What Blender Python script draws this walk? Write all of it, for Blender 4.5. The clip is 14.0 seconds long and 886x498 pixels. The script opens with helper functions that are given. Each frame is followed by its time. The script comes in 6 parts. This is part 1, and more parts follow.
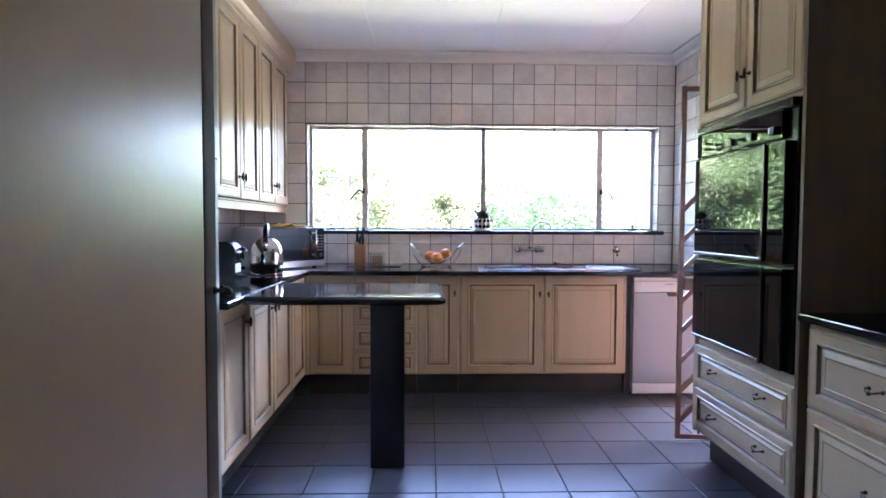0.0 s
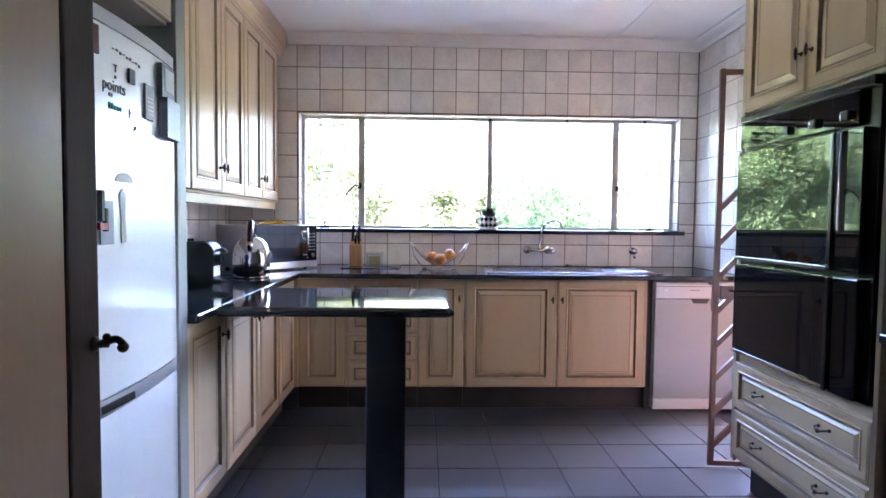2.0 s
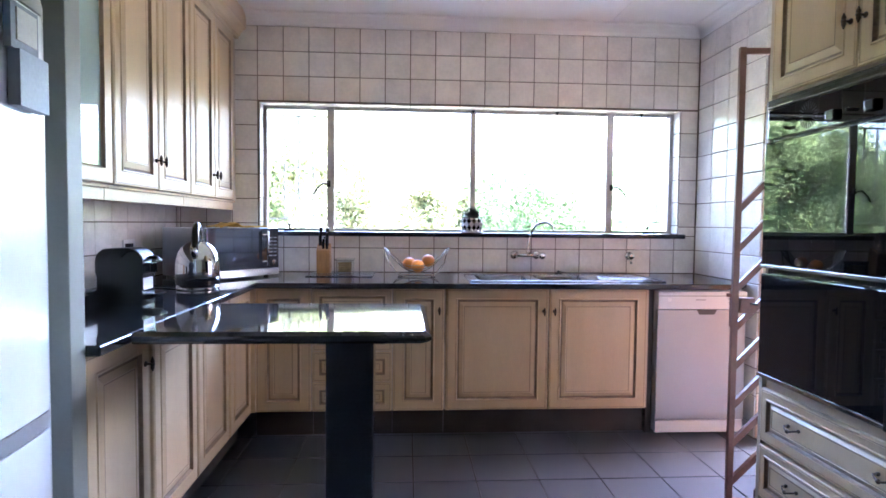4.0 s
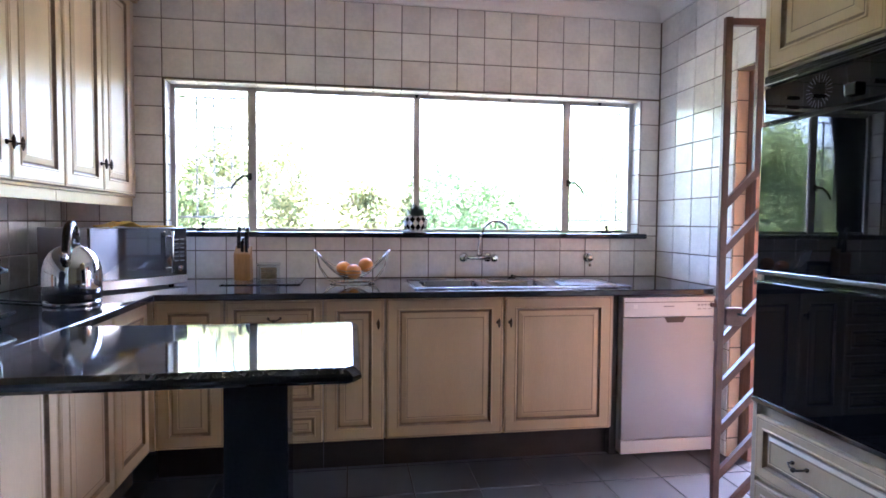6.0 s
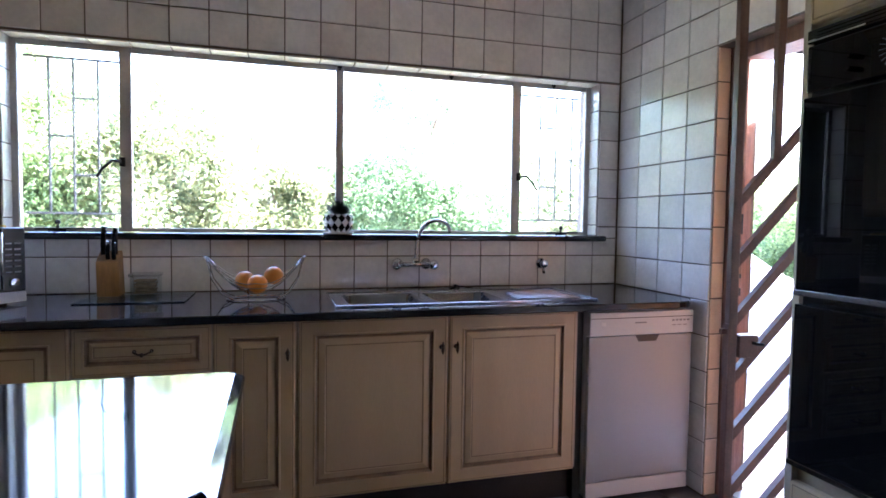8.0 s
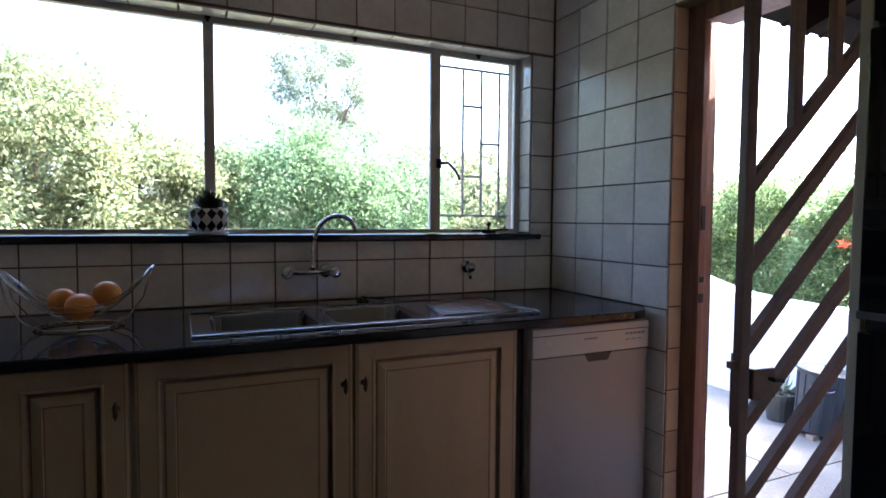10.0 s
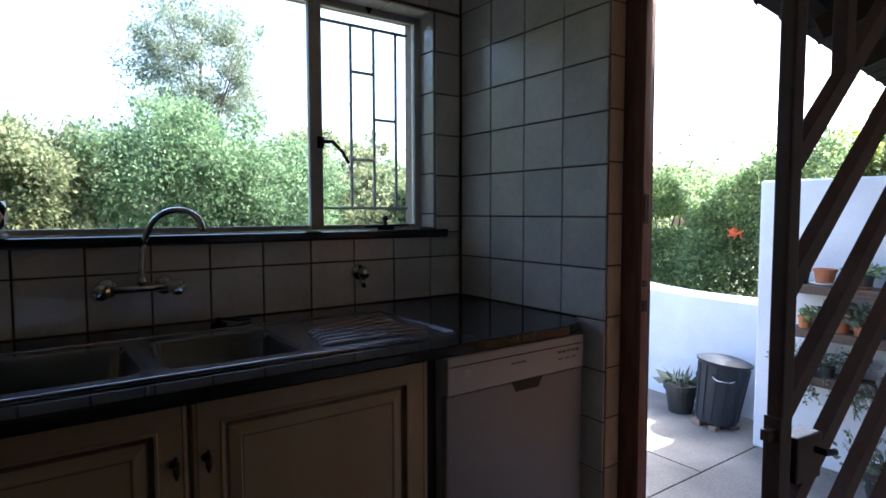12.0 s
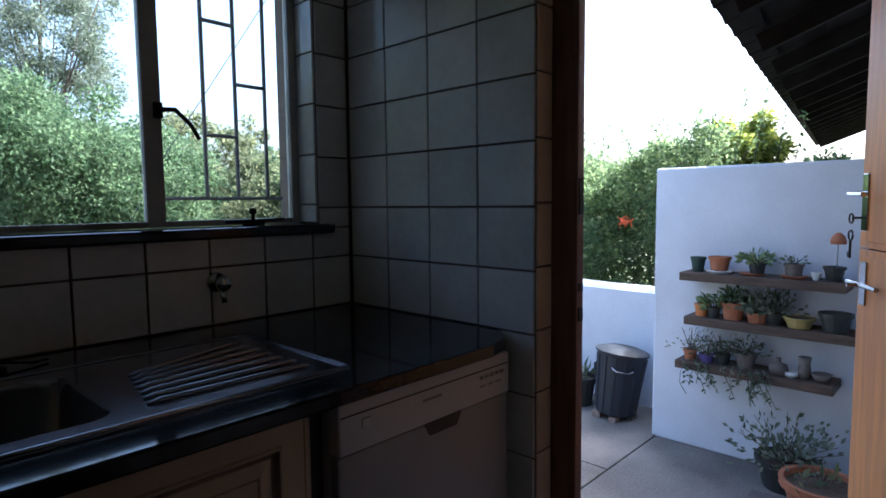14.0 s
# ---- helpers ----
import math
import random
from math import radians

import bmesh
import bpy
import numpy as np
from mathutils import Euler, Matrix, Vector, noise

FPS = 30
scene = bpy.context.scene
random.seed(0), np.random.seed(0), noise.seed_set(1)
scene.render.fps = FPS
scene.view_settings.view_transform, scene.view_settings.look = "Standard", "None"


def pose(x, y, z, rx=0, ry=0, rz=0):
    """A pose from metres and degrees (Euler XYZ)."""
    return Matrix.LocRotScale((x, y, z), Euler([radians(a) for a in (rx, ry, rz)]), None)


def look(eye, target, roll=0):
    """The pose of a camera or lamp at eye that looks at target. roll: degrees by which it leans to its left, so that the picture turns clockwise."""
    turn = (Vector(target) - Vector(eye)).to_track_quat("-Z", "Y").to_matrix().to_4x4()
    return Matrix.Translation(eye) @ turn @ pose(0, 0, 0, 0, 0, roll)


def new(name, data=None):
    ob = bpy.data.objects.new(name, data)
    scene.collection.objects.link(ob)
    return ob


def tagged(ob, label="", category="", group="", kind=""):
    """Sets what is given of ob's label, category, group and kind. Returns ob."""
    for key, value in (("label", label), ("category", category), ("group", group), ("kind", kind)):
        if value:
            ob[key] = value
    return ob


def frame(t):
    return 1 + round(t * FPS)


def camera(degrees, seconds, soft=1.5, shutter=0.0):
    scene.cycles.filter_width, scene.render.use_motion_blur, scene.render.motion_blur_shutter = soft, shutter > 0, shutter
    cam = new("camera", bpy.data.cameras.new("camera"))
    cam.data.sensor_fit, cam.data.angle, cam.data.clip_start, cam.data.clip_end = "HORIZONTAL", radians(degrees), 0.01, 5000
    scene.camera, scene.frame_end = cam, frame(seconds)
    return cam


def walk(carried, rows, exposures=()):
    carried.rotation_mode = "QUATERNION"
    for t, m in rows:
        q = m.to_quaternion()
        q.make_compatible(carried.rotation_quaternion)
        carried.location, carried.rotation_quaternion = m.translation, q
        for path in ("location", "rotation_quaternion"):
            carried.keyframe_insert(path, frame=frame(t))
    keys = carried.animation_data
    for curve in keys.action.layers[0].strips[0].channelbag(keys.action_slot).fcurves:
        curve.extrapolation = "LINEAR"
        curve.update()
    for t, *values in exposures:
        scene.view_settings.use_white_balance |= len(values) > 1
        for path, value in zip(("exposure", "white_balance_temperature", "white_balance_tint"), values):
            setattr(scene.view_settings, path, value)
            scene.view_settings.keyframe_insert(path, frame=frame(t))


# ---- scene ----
cam = camera(75.4, 14.0, soft=1.6)
METRES, EYE, TILT, LEAN, TURN = 3.8, 1.26, 0.0, 0.0, -2.5
PATH = [
    (0, (0.671, 0.587, 1.224), (0.723, 2.584, 1.138), 0.2),
    (0.5, (0.673, 0.664, 1.223), (0.716, 2.661, 1.136), 0.3),
    (1, (0.662, 0.759, 1.229), (0.709, 2.757, 1.139), 0.4),
    (1.5, (0.65, 0.861, 1.236), (0.704, 2.858, 1.141), 0.5),
    (2, (0.635, 0.953, 1.232), (0.698, 2.95, 1.136), 0.6),
    (2.5, (0.643, 1.042, 1.226), (0.714, 3.039, 1.134), 0.6),
    (5, (0.679, 1.589, 1.241), (0.895, 3.575, 1.15), 0.6),
    (5.5, (0.689, 1.685, 1.24), (0.964, 3.664, 1.147), 0.6),
    (6, (0.724, 1.818, 1.234), (1.043, 3.79, 1.143), 0.5),
    (6.5, (0.754, 1.965, 1.244), (1.112, 3.93, 1.15), 0.5),
    (7, (0.785, 2.111, 1.243), (1.195, 4.066, 1.147), 0.5),
    (7.5, (0.801, 2.249, 1.26), (1.278, 4.189, 1.156), 0.6),
    (8, (0.819, 2.402, 1.245), (1.377, 4.32, 1.148), 0.8),
    (10.5, (1.068, 3.054, 1.236), (1.996, 4.823, 1.125), 0.3),
    (11, (1.119, 3.169, 1.237), (2.144, 4.882, 1.118), 0.3),
    (11.5, (1.183, 3.27, 1.233), (2.276, 4.94, 1.111), 0.2),
    (12, (1.256, 3.389, 1.242), (2.411, 5.016, 1.113), -0.1),
    (12.5, (1.321, 3.48, 1.243), (2.531, 5.066, 1.104), -0.1),
    (13, (1.384, 3.582, 1.241), (2.67, 5.106, 1.092), -0.3),
    (13.5, (1.444, 3.662, 1.237), (2.812, 5.113, 1.083), -0.4),
    (14, (1.502, 3.725, 1.239), (2.947, 5.098, 1.076), -0.6),
]
EXPOSURES = [
    (0.0, 6.82, 5400, 27), (1.5, 6.80, 5400, 27), (2.5, 6.97, 5420, 26), (5.0, 6.96, 5470, 27), (6.5, 6.47, 5500, 25), (7.5, 6.06, 5480, 22), (8.2, 5.71, 5480, 21),
    (10.3, 4.05, 5680, 15), (11.0, 3.64, 5680, 13), (12.5, 2.97, 5580, 10), (13.4, 2.68, 5430, 10), (14.0, 2.40, 5380, 10)]
walk(cam, [(t, look(eye, target, roll)) for t, eye, target, roll in PATH], EXPOSURES)

# ---- world, sun and sky ----
world = bpy.data.worlds.new("world")
scene.world = world
world.use_nodes = True
wn = world.node_tree
sky = wn.nodes.new("ShaderNodeTexSky")
sky.sky_type = 'NISHITA'
sky.sun_disc = False
sky.sun_elevation = radians(52)
sky.sun_rotation = radians(110.6)
sky.air_density, sky.dust_density, sky.ozone_density = 1.0, 6.0, 1.0
wn.nodes["Background"].inputs["Strength"].default_value = 0.15
wn.links.new(sky.outputs[0], wn.nodes["Background"].inputs["Color"])
sun_data = bpy.data.lights.new("sun", 'SUN')
sun_data.energy, sun_data.angle, sun_data.color = 3.0, radians(0.6), (1.0, 0.94, 0.85)
sun = new("sun", sun_data)
sun.matrix_world = look((11, 1.4, 11), (3, 4.4, 0))

# ---- materials ----
MATS = {}


def mat(name, color, rough=0.5, metal=0.0, vary=0.12, scale=6.0, bump=0.05, fine=120.0, color2=None, obrand=0.0, coat=0.0, stretch=(1, 1, 1), island=0.0, spec=0.5):
    """A principled material with colour variation at two scales and fine relief."""
    if name in MATS:
        return MATS[name]
    m = bpy.data.materials.new(name)
    m.use_nodes = True
    nt = m.node_tree
    bs = nt.nodes["Principled BSDF"]
    L = nt.links.new
    tc = nt.nodes.new("ShaderNodeTexCoord")
    mp = nt.nodes.new("ShaderNodeMapping")
    mp.inputs["Scale"].default_value = stretch
    L(tc.outputs["Object"], mp.inputs["Vector"])
    if obrand:
        oi = nt.nodes.new("ShaderNodeObjectInfo")
        sh = nt.nodes.new("ShaderNodeMath")
        sh.operation = 'MULTIPLY'
        sh.inputs[1].default_value = 57.0
        L(oi.outputs["Random"], sh.inputs[0])
        L(sh.outputs[0], mp.inputs["Location"])
    n1 = nt.nodes.new("ShaderNodeTexNoise")
    n1.inputs["Scale"].default_value, n1.inputs["Detail"].default_value = scale, 6
    n2 = nt.nodes.new("ShaderNodeTexNoise")
    n2.inputs["Scale"].default_value, n2.inputs["Detail"].default_value = fine, 3
    L(mp.outputs[0], n1.inputs["Vector"])
    L(mp.outputs[0], n2.inputs["Vector"])
    mix = nt.nodes.new("ShaderNodeMath")
    mix.operation = 'MULTIPLY_ADD'
    mix.inputs[1].default_value = 0.35
    L(n2.outputs["Fac"], mix.inputs[0])
    sc = nt.nodes.new("ShaderNodeMath")
    sc.operation = 'MULTIPLY'
    sc.inputs[1].default_value = 0.65
    L(n1.outputs["Fac"], sc.inputs[0])
    L(sc.outputs[0], mix.inputs[2])
    last = mix.outputs[0]
    if obrand or island:
        src = nt.nodes.new("ShaderNodeObjectInfo") if obrand else nt.nodes.new("ShaderNodeNewGeometry")
        ad = nt.nodes.new("ShaderNodeMath")
        ad.operation = 'MULTIPLY_ADD'
        ad.inputs[1].default_value = obrand or island
        L(src.outputs["Random" if obrand else "Random Per Island"], ad.inputs[0])
        sb = nt.nodes.new("ShaderNodeMath")
        sb.operation = 'SUBTRACT'
        sb.inputs[1].default_value = (obrand or island) / 2
        L(last, sb.inputs[0])
        L(sb.outputs[0], ad.inputs[2])
        last = ad.outputs[0]
    ramp = nt.nodes.new("ShaderNodeValToRGB")
    c2 = color2 or tuple(c * (1 - 2 * vary) for c in color)
    hi = tuple(min(1, c * (1 + 0.5 * vary)) for c in color)
    ramp.color_ramp.elements[0].position, ramp.color_ramp.elements[0].color = 0.3, (*c2, 1)
    ramp.color_ramp.elements[1].position, ramp.color_ramp.elements[1].color = 0.68, (*hi, 1)
    L(last, ramp.inputs[0])
    L(ramp.outputs[0], bs.inputs["Base Color"])
    bs.inputs["Metallic"].default_value = metal
    bs.inputs["Specular IOR Level"].default_value = spec
    rr = nt.nodes.new("ShaderNodeMapRange")
    rr.inputs["To Min"].default_value, rr.inputs["To Max"].default_value = max(0.02, rough * 0.88), min(1, rough * 1.12)
    L(n1.outputs["Fac"], rr.inputs["Value"])
    L(rr.outputs[0], bs.inputs["Roughness"])
    if coat:
        bs.inputs["Coat Weight"].default_value, bs.inputs["Coat Roughness"].default_value = coat, min(0.15, rough)
    if bump:
        bp = nt.nodes.new("ShaderNodeBump")
        bp.inputs["Strength"].default_value, bp.inputs["Distance"].default_value = bump, 0.004
        L(mix.outputs[0], bp.inputs["Height"])
        L(bp.outputs[0], bs.inputs["Normal"])
    MATS[name] = m
    return m


def glass_mat(name, tint=(1, 1, 1), rough=0.0):
    m = bpy.data.materials.new(name)
    m.use_nodes = True
    nt = m.node_tree
    nt.nodes.remove(nt.nodes["Principled BSDF"])
    tr, gl, mx, fr = (nt.nodes.new("ShaderNode" + k) for k in ("BsdfTransparent", "BsdfGlossy", "MixShader", "Fresnel"))
    tr.inputs["Color"].default_value = (*tint, 1)
    gl.inputs["Roughness"].default_value = rough
    fr.inputs["IOR"].default_value = 1.45
    nt.links.new(fr.outputs[0], mx.inputs[0])
    nt.links.new(tr.outputs[0], mx.inputs[1])
    nt.links.new(gl.outputs[0], mx.inputs[2])
    nt.links.new(mx.outputs[0], nt.nodes["Material Output"].inputs["Surface"])
    return m


TILE = mat("wall_tile_glaze", (0.82, 0.78, 0.725), 0.24, vary=0.10, scale=7, bump=0.15, fine=45, obrand=0.22, spec=0.75, coat=0.1)
# door reveal tiles; the pine door's warm bounce is put into this colour
TILEREV = mat("bounce_lit_reveal_tile", (0.74, 0.55, 0.38), 0.35, vary=0.1, scale=7, bump=0.1, obrand=0.2)
GROUT = mat("grout", (0.17, 0.13, 0.10), 0.9, vary=0.2, scale=30, bump=0.3)
FLOORTILE = mat("slate_floor_tile", (0.053, 0.059, 0.074), 0.29, vary=0.02, scale=4, bump=0.0, obrand=0.1)
FLOORGROUT = mat("floor_grout", (0.05, 0.045, 0.04), 0.9, bump=0.3)
PLASTER = mat("cream_plaster", (0.62, 0.56, 0.47), 0.7, vary=0.05, scale=3, bump=0.06)
CEIL = mat("ceiling_paint", (0.86, 0.85, 0.83), 0.55, vary=0.03, scale=2, bump=0.03)
CAB = mat("limed_wood", (0.55, 0.41, 0.245), 0.42, vary=0.06, scale=3, bump=0.03, fine=60, stretch=(4, 4, 0.7), coat=0.15)
GLAZE = mat("antique_glaze", (0.29, 0.20, 0.125), 0.5, vary=0.25, scale=12, bump=0.1)
CARC = mat("cabinet_carcass", (0.50, 0.41, 0.30), 0.5, vary=0.1, scale=4, bump=0.05)
GREYPANEL = mat("grey_green_panel", (0.25, 0.26, 0.225), 0.5, vary=0.05, scale=4)
BRONZE = mat("aged_bronze", (0.10, 0.075, 0.055), 0.38, 0.9, vary=0.3, scale=30, bump=0.3)
GRANITE = mat("black_granite", (0.016, 0.017, 0.021), 0.06, vary=0.2, scale=90, bump=0.0, fine=420, color2=(0.013, 0.014, 0.017))
SIDEWOOD = mat("dark_brown_side", (0.20, 0.135, 0.085), 0.5, vary=0.12, scale=5, bump=0.05, stretch=(5, 5, 0.5))
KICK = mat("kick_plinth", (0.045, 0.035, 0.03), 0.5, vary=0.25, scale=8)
DOORPAINT = mat("door_paint", (0.54, 0.345, 0.205), 0.32, vary=0.05, spec=0.5, scale=2, bump=0.03, stretch=(2, 2, 0.4))
LIPPING = mat("dark_lipping", (0.11, 0.062, 0.042), 0.7, vary=0.2, scale=10, stretch=(5, 5, 0.5), spec=0.15)
WHITEMETAL = mat("white_enamel", (0.62, 0.62, 0.63), 0.3, vary=0.04, scale=3, bump=0.0)
APPLIANCE = mat("pale_grey_enamel", (0.34, 0.345, 0.36), 0.42, 0.2, vary=0.04, scale=3, bump=0.0)
FRIDGEM = mat("fridge_enamel", (0.90, 0.94, 0.96), 0.30, vary=0.02, scale=3, bump=0.0, spec=1.0, coat=1.0)
FRAMEM = mat("steel_window_paint", (0.60, 0.575, 0.53), 0.45, vary=0.12, scale=14)
BARM = mat("bar_paint", (0.15, 0.145, 0.14), 0.5, vary=0.15, scale=20)
BLACKMETAL = mat("black_iron", (0.02, 0.02, 0.02), 0.45, 0.4, vary=0.3, scale=30)
GATEM = mat("brown_painted_steel", (0.15, 0.065, 0.045), 0.42, vary=0.25, scale=14, bump=0.15)
FRAMEWOOD = mat("dark_door_frame_wood", (0.27, 0.13, 0.085), 0.5, vary=0.3, scale=8, bump=0.2, stretch=(6, 6, 0.6))
PINE = mat("varnished_pine", (0.56, 0.235, 0.065), 0.45, vary=0.22, scale=6, bump=0.15, stretch=(7, 7, 0.5))
OVENGLASS = mat("black_oven_glass", (0.006, 0.006, 0.007), 0.015, vary=0.1, bump=0.0, spec=0.36)
OVENBLACK = mat("black_oven_enamel", (0.012, 0.012, 0.013), 0.25, vary=0.2, bump=0.02)
CHROME = mat("chrome", (0.72, 0.72, 0.73), 0.08, 1.0, vary=0.05, bump=0.0)
STEEL = mat("brushed_steel", (0.36, 0.36, 0.39), 0.24, 1.0, vary=0.1, scale=12, bump=0.05, stretch=(1, 12, 12))
MIRRORGLASS = mat("mirrored_dark_glass", (0.02, 0.021, 0.023), 0.04, vary=0.05, bump=0.0, spec=1.0, coat=1.0)
SINKM = mat("sink_steel", (0.30, 0.30, 0.335), 0.16, 1.0, vary=0.1, scale=12, bump=0.04)
SILVER = mat("silver_plastic", (0.48, 0.49, 0.51), 0.32, 0.6, vary=0.06, scale=8, bump=0.0)
BLACKPL = mat("black_plastic", (0.012, 0.012, 0.013), 0.22, vary=0.2, scale=20, bump=0.03)
DIALPRINT = mat("dim_grey_print", (0.10, 0.10, 0.105), 0.5, bump=0.0)
GREYPL = mat("grey_print", (0.30, 0.30, 0.31), 0.5, bump=0.0)
WHITEPL = mat("white_plastic", (0.75, 0.75, 0.74), 0.4, vary=0.04, bump=0.0)
WHITEWALL = mat("whitewashed_render", (0.67, 0.705, 0.765), 0.85, vary=0.07, scale=4, bump=0.35, fine=70)
PATIO = mat("worn_concrete", (0.20, 0.182, 0.158), 0.85, vary=0.3, scale=2.2, bump=0.4, fine=60)
PLANK = mat("weathered_plank", (0.11, 0.075, 0.055), 0.75, vary=0.35, scale=8, bump=0.5, stretch=(8, 0.8, 8))
LEAF = mat("leaf_green", (0.145, 0.20, 0.105), 0.55, vary=0.3, scale=2.0, bump=0.0, color2=(0.05, 0.09, 0.045), island=0.6, spec=0.2)
LEAFDK = mat("leaf_dark_green", (0.20, 0.255, 0.115), 0.5, vary=0.3, scale=2.0, bump=0.0, color2=(0.08, 0.125, 0.058), island=0.6, spec=0.2)
LEAFYL = mat("leaf_yellow_green", (0.21, 0.215, 0.115), 0.55, vary=0.3, scale=2.0, bump=0.0, color2=(0.07, 0.095, 0.05), island=0.7, spec=0.2)
LEAFGR = mat("leaf_grey_green", (0.20, 0.225, 0.175), 0.6, vary=0.3, scale=2.0, bump=0.0, color2=(0.075, 0.10, 0.065), island=0.6, spec=0.2)
LEAFBR = mat("leaf_bright_yellow_green", (0.30, 0.32, 0.07), 0.55, vary=0.3, scale=2.0, bump=0.0, color2=(0.13, 0.17, 0.035), island=0.6, spec=0.2)
BARK = mat("bark", (0.12, 0.085, 0.06), 0.9, vary=0.35, scale=12, bump=0.8, stretch=(4, 4, 0.8))
SOIL = mat("soil_and_grass", (0.12, 0.12, 0.06), 0.95, vary=0.4, scale=3, bump=0.5)
TERRA = mat("terracotta", (0.42, 0.16, 0.08), 0.8, vary=0.2, scale=9, bump=0.2)
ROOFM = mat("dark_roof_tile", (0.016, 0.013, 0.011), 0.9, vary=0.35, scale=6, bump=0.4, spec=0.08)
DARKPL = mat("dark_bin_plastic", (0.028, 0.033, 0.042), 0.55, vary=0.15, scale=6, bump=0.1, spec=0.3)
ORANGE = mat("orange_peel", (0.80, 0.30, 0.05), 0.4, vary=0.1, scale=20, bump=0.4, fine=250)


def leafy(m):
    """Thin leaves let light through."""
    nt = m.node_tree
    bs = nt.nodes["Principled BSDF"]
    tl = nt.nodes.new("ShaderNodeBsdfTranslucent")
    mx = nt.nodes.new("ShaderNodeMixShader")
    mx.inputs[0].default_value = 0.52
    gain = nt.nodes.new("ShaderNodeHueSaturation")
    gain.inputs["Value"].default_value = 1.6
    src = bs.inputs["Base Color"].links[0].from_socket
    nt.links.new(src, gain.inputs["Color"])
    nt.links.new(gain.outputs[0], tl.inputs["Color"])
    nt.links.new(bs.outputs[0], mx.inputs[1])
    nt.links.new(tl.outputs[0], mx.inputs[2])
    nt.links.new(mx.outputs[0], nt.nodes["Material Output"].inputs["Surface"])


for lm in (LEAF, LEAFDK, LEAFYL, LEAFGR, LEAFBR):
    leafy(lm)
GLASS = glass_mat("window_glass", (0.97, 0.99, 0.98))
CLEAR = glass_mat("clear_glass", (0.93, 0.96, 0.95))
CABGLASS = mat("pale_green_cabinet_glass", (0.36, 0.46, 0.42), 0.05, vary=0.06, scale=3, bump=0.0, spec=0.7)


# ---- mesh helpers ----
def B():
    return bmesh.new()


def box(bm, x0, x1, y0, y1, z0, z1, bev=0.0, m=None, mi=0):
    """A box, with chamfered edges where bev is given."""
    r = bmesh.ops.create_cube(bm, size=1.0)
    vs = r["verts"]
    for v in vs:
        v.co = Vector(((x0 + x1) / 2 + v.co.x * (x1 - x0), (y0 + y1) / 2 + v.co.y * (y1 - y0), (z0 + z1) / 2 + v.co.z * (z1 - z0)))
    if bev > 0:
        es = list({e for v in vs for e in v.link_edges})
        r2 = bmesh.ops.bevel(bm, geom=es, offset=bev, segments=2, affect='EDGES', profile=0.6)
        vs = list({v for f in r2["faces"] for v in f.verts} | {v for v in vs if v.is_valid})
    if m is not None:
        for v in vs:
            v.co = m @ v.co
    if mi:
        for f in {f for v in vs for f in v.link_faces}:
            f.material_index = mi
    return bm


def tube(bm, pts, r, seg=8, closed=False, taper=1.0):
    """A round bar along points."""
    pts = [Vector(p) for p in pts]
    rings = []
    n = len(pts)
    for i, p in enumerate(pts):
        a = pts[(i - 1) % n] if (closed or i > 0) else p
        b = pts[(i + 1) % n] if (closed or i < n - 1) else p
        d = (b - a).normalized()
        u = d.orthogonal().normalized() if abs(d.z) > 0.95 else d.cross(Vector((0, 0, 1))).normalized()
        w = d.cross(u)
        rad = r * (1 + (taper - 1) * i / max(1, n - 1))
        rings.append([bm.verts.new(p + rad * (math.cos(t) * u + math.sin(t) * w)) for t in [k * 2 * math.pi / seg for k in range(seg)]])
    for i in range(n if closed else n - 1):
        A, C = rings[i], rings[(i + 1) % n]
        for k in range(seg):
            bm.faces.new((A[k], A[(k + 1) % seg], C[(k + 1) % seg], C[k]))
    if not closed:
        bm.faces.new(rings[0][::-1])
        bm.faces.new(rings[-1])
    return bm


def rounded(pts, n=5):
    """A smooth run of points through the given ones."""
    P = [Vector(p) for p in pts]
    res = []
    for i in range(len(P) - 1):
        a, b, c, d = P[max(0, i - 1)], P[i], P[i + 1], P[min(len(P) - 1, i + 2)]
        for k in range(n):
            t = k / n
            res.append(0.5 * (2 * b + (c - a) * t + (2 * a - 5 * b + 4 * c - d) * t * t + (3 * b - a - 3 * c + d) * t * t * t))
    return res + [P[-1]]


def lathe(bm, prof, c=(0, 0, 0), seg=24, m=None):
    """A turned shape: prof holds (radius, height)."""
    rings = []
    for r, h in prof:
        if r < 1e-5:
            rings.append([bm.verts.new(Vector((c[0], c[1], c[2] + h)))])
        else:
            rings.append([bm.verts.new(Vector((c[0] + r * math.cos(2 * math.pi * k / seg), c[1] + r * math.sin(2 * math.pi * k / seg), c[2] + h))) for k in range(seg)])
    for A, C in zip(rings, rings[1:]):
        for k in range(seg):
            q = [A[k % len(A)], A[(k + 1) % len(A)], C[(k + 1) % len(C)], C[k % len(C)]]
            q = list(dict.fromkeys(q))
            if len(q) > 2:
                bm.faces.new(q)
    if m is not None:
        for ring in rings:
            for v in ring:
                v.co = m @ v.co
    return bm


def ball(bm, c, r, seg=16, squash=1.0):
    return lathe(bm, [(r * math.sin(math.pi * i / 10), -r * squash * math.cos(math.pi * i / 10)) for i in range(11)], c, seg)


def mesh_of(name, bm, mats, smooth=False):
    bmesh.ops.recalc_face_normals(bm, faces=bm.faces)
    me = bpy.data.meshes.new(name)
    bm.to_mesh(me)
    bm.free()
    for mm in (mats if isinstance(mats, (list, tuple)) else [mats]):
        me.materials.append(mm)
    if smooth:
        for p in me.polygons:
            p.use_smooth = True
    return me


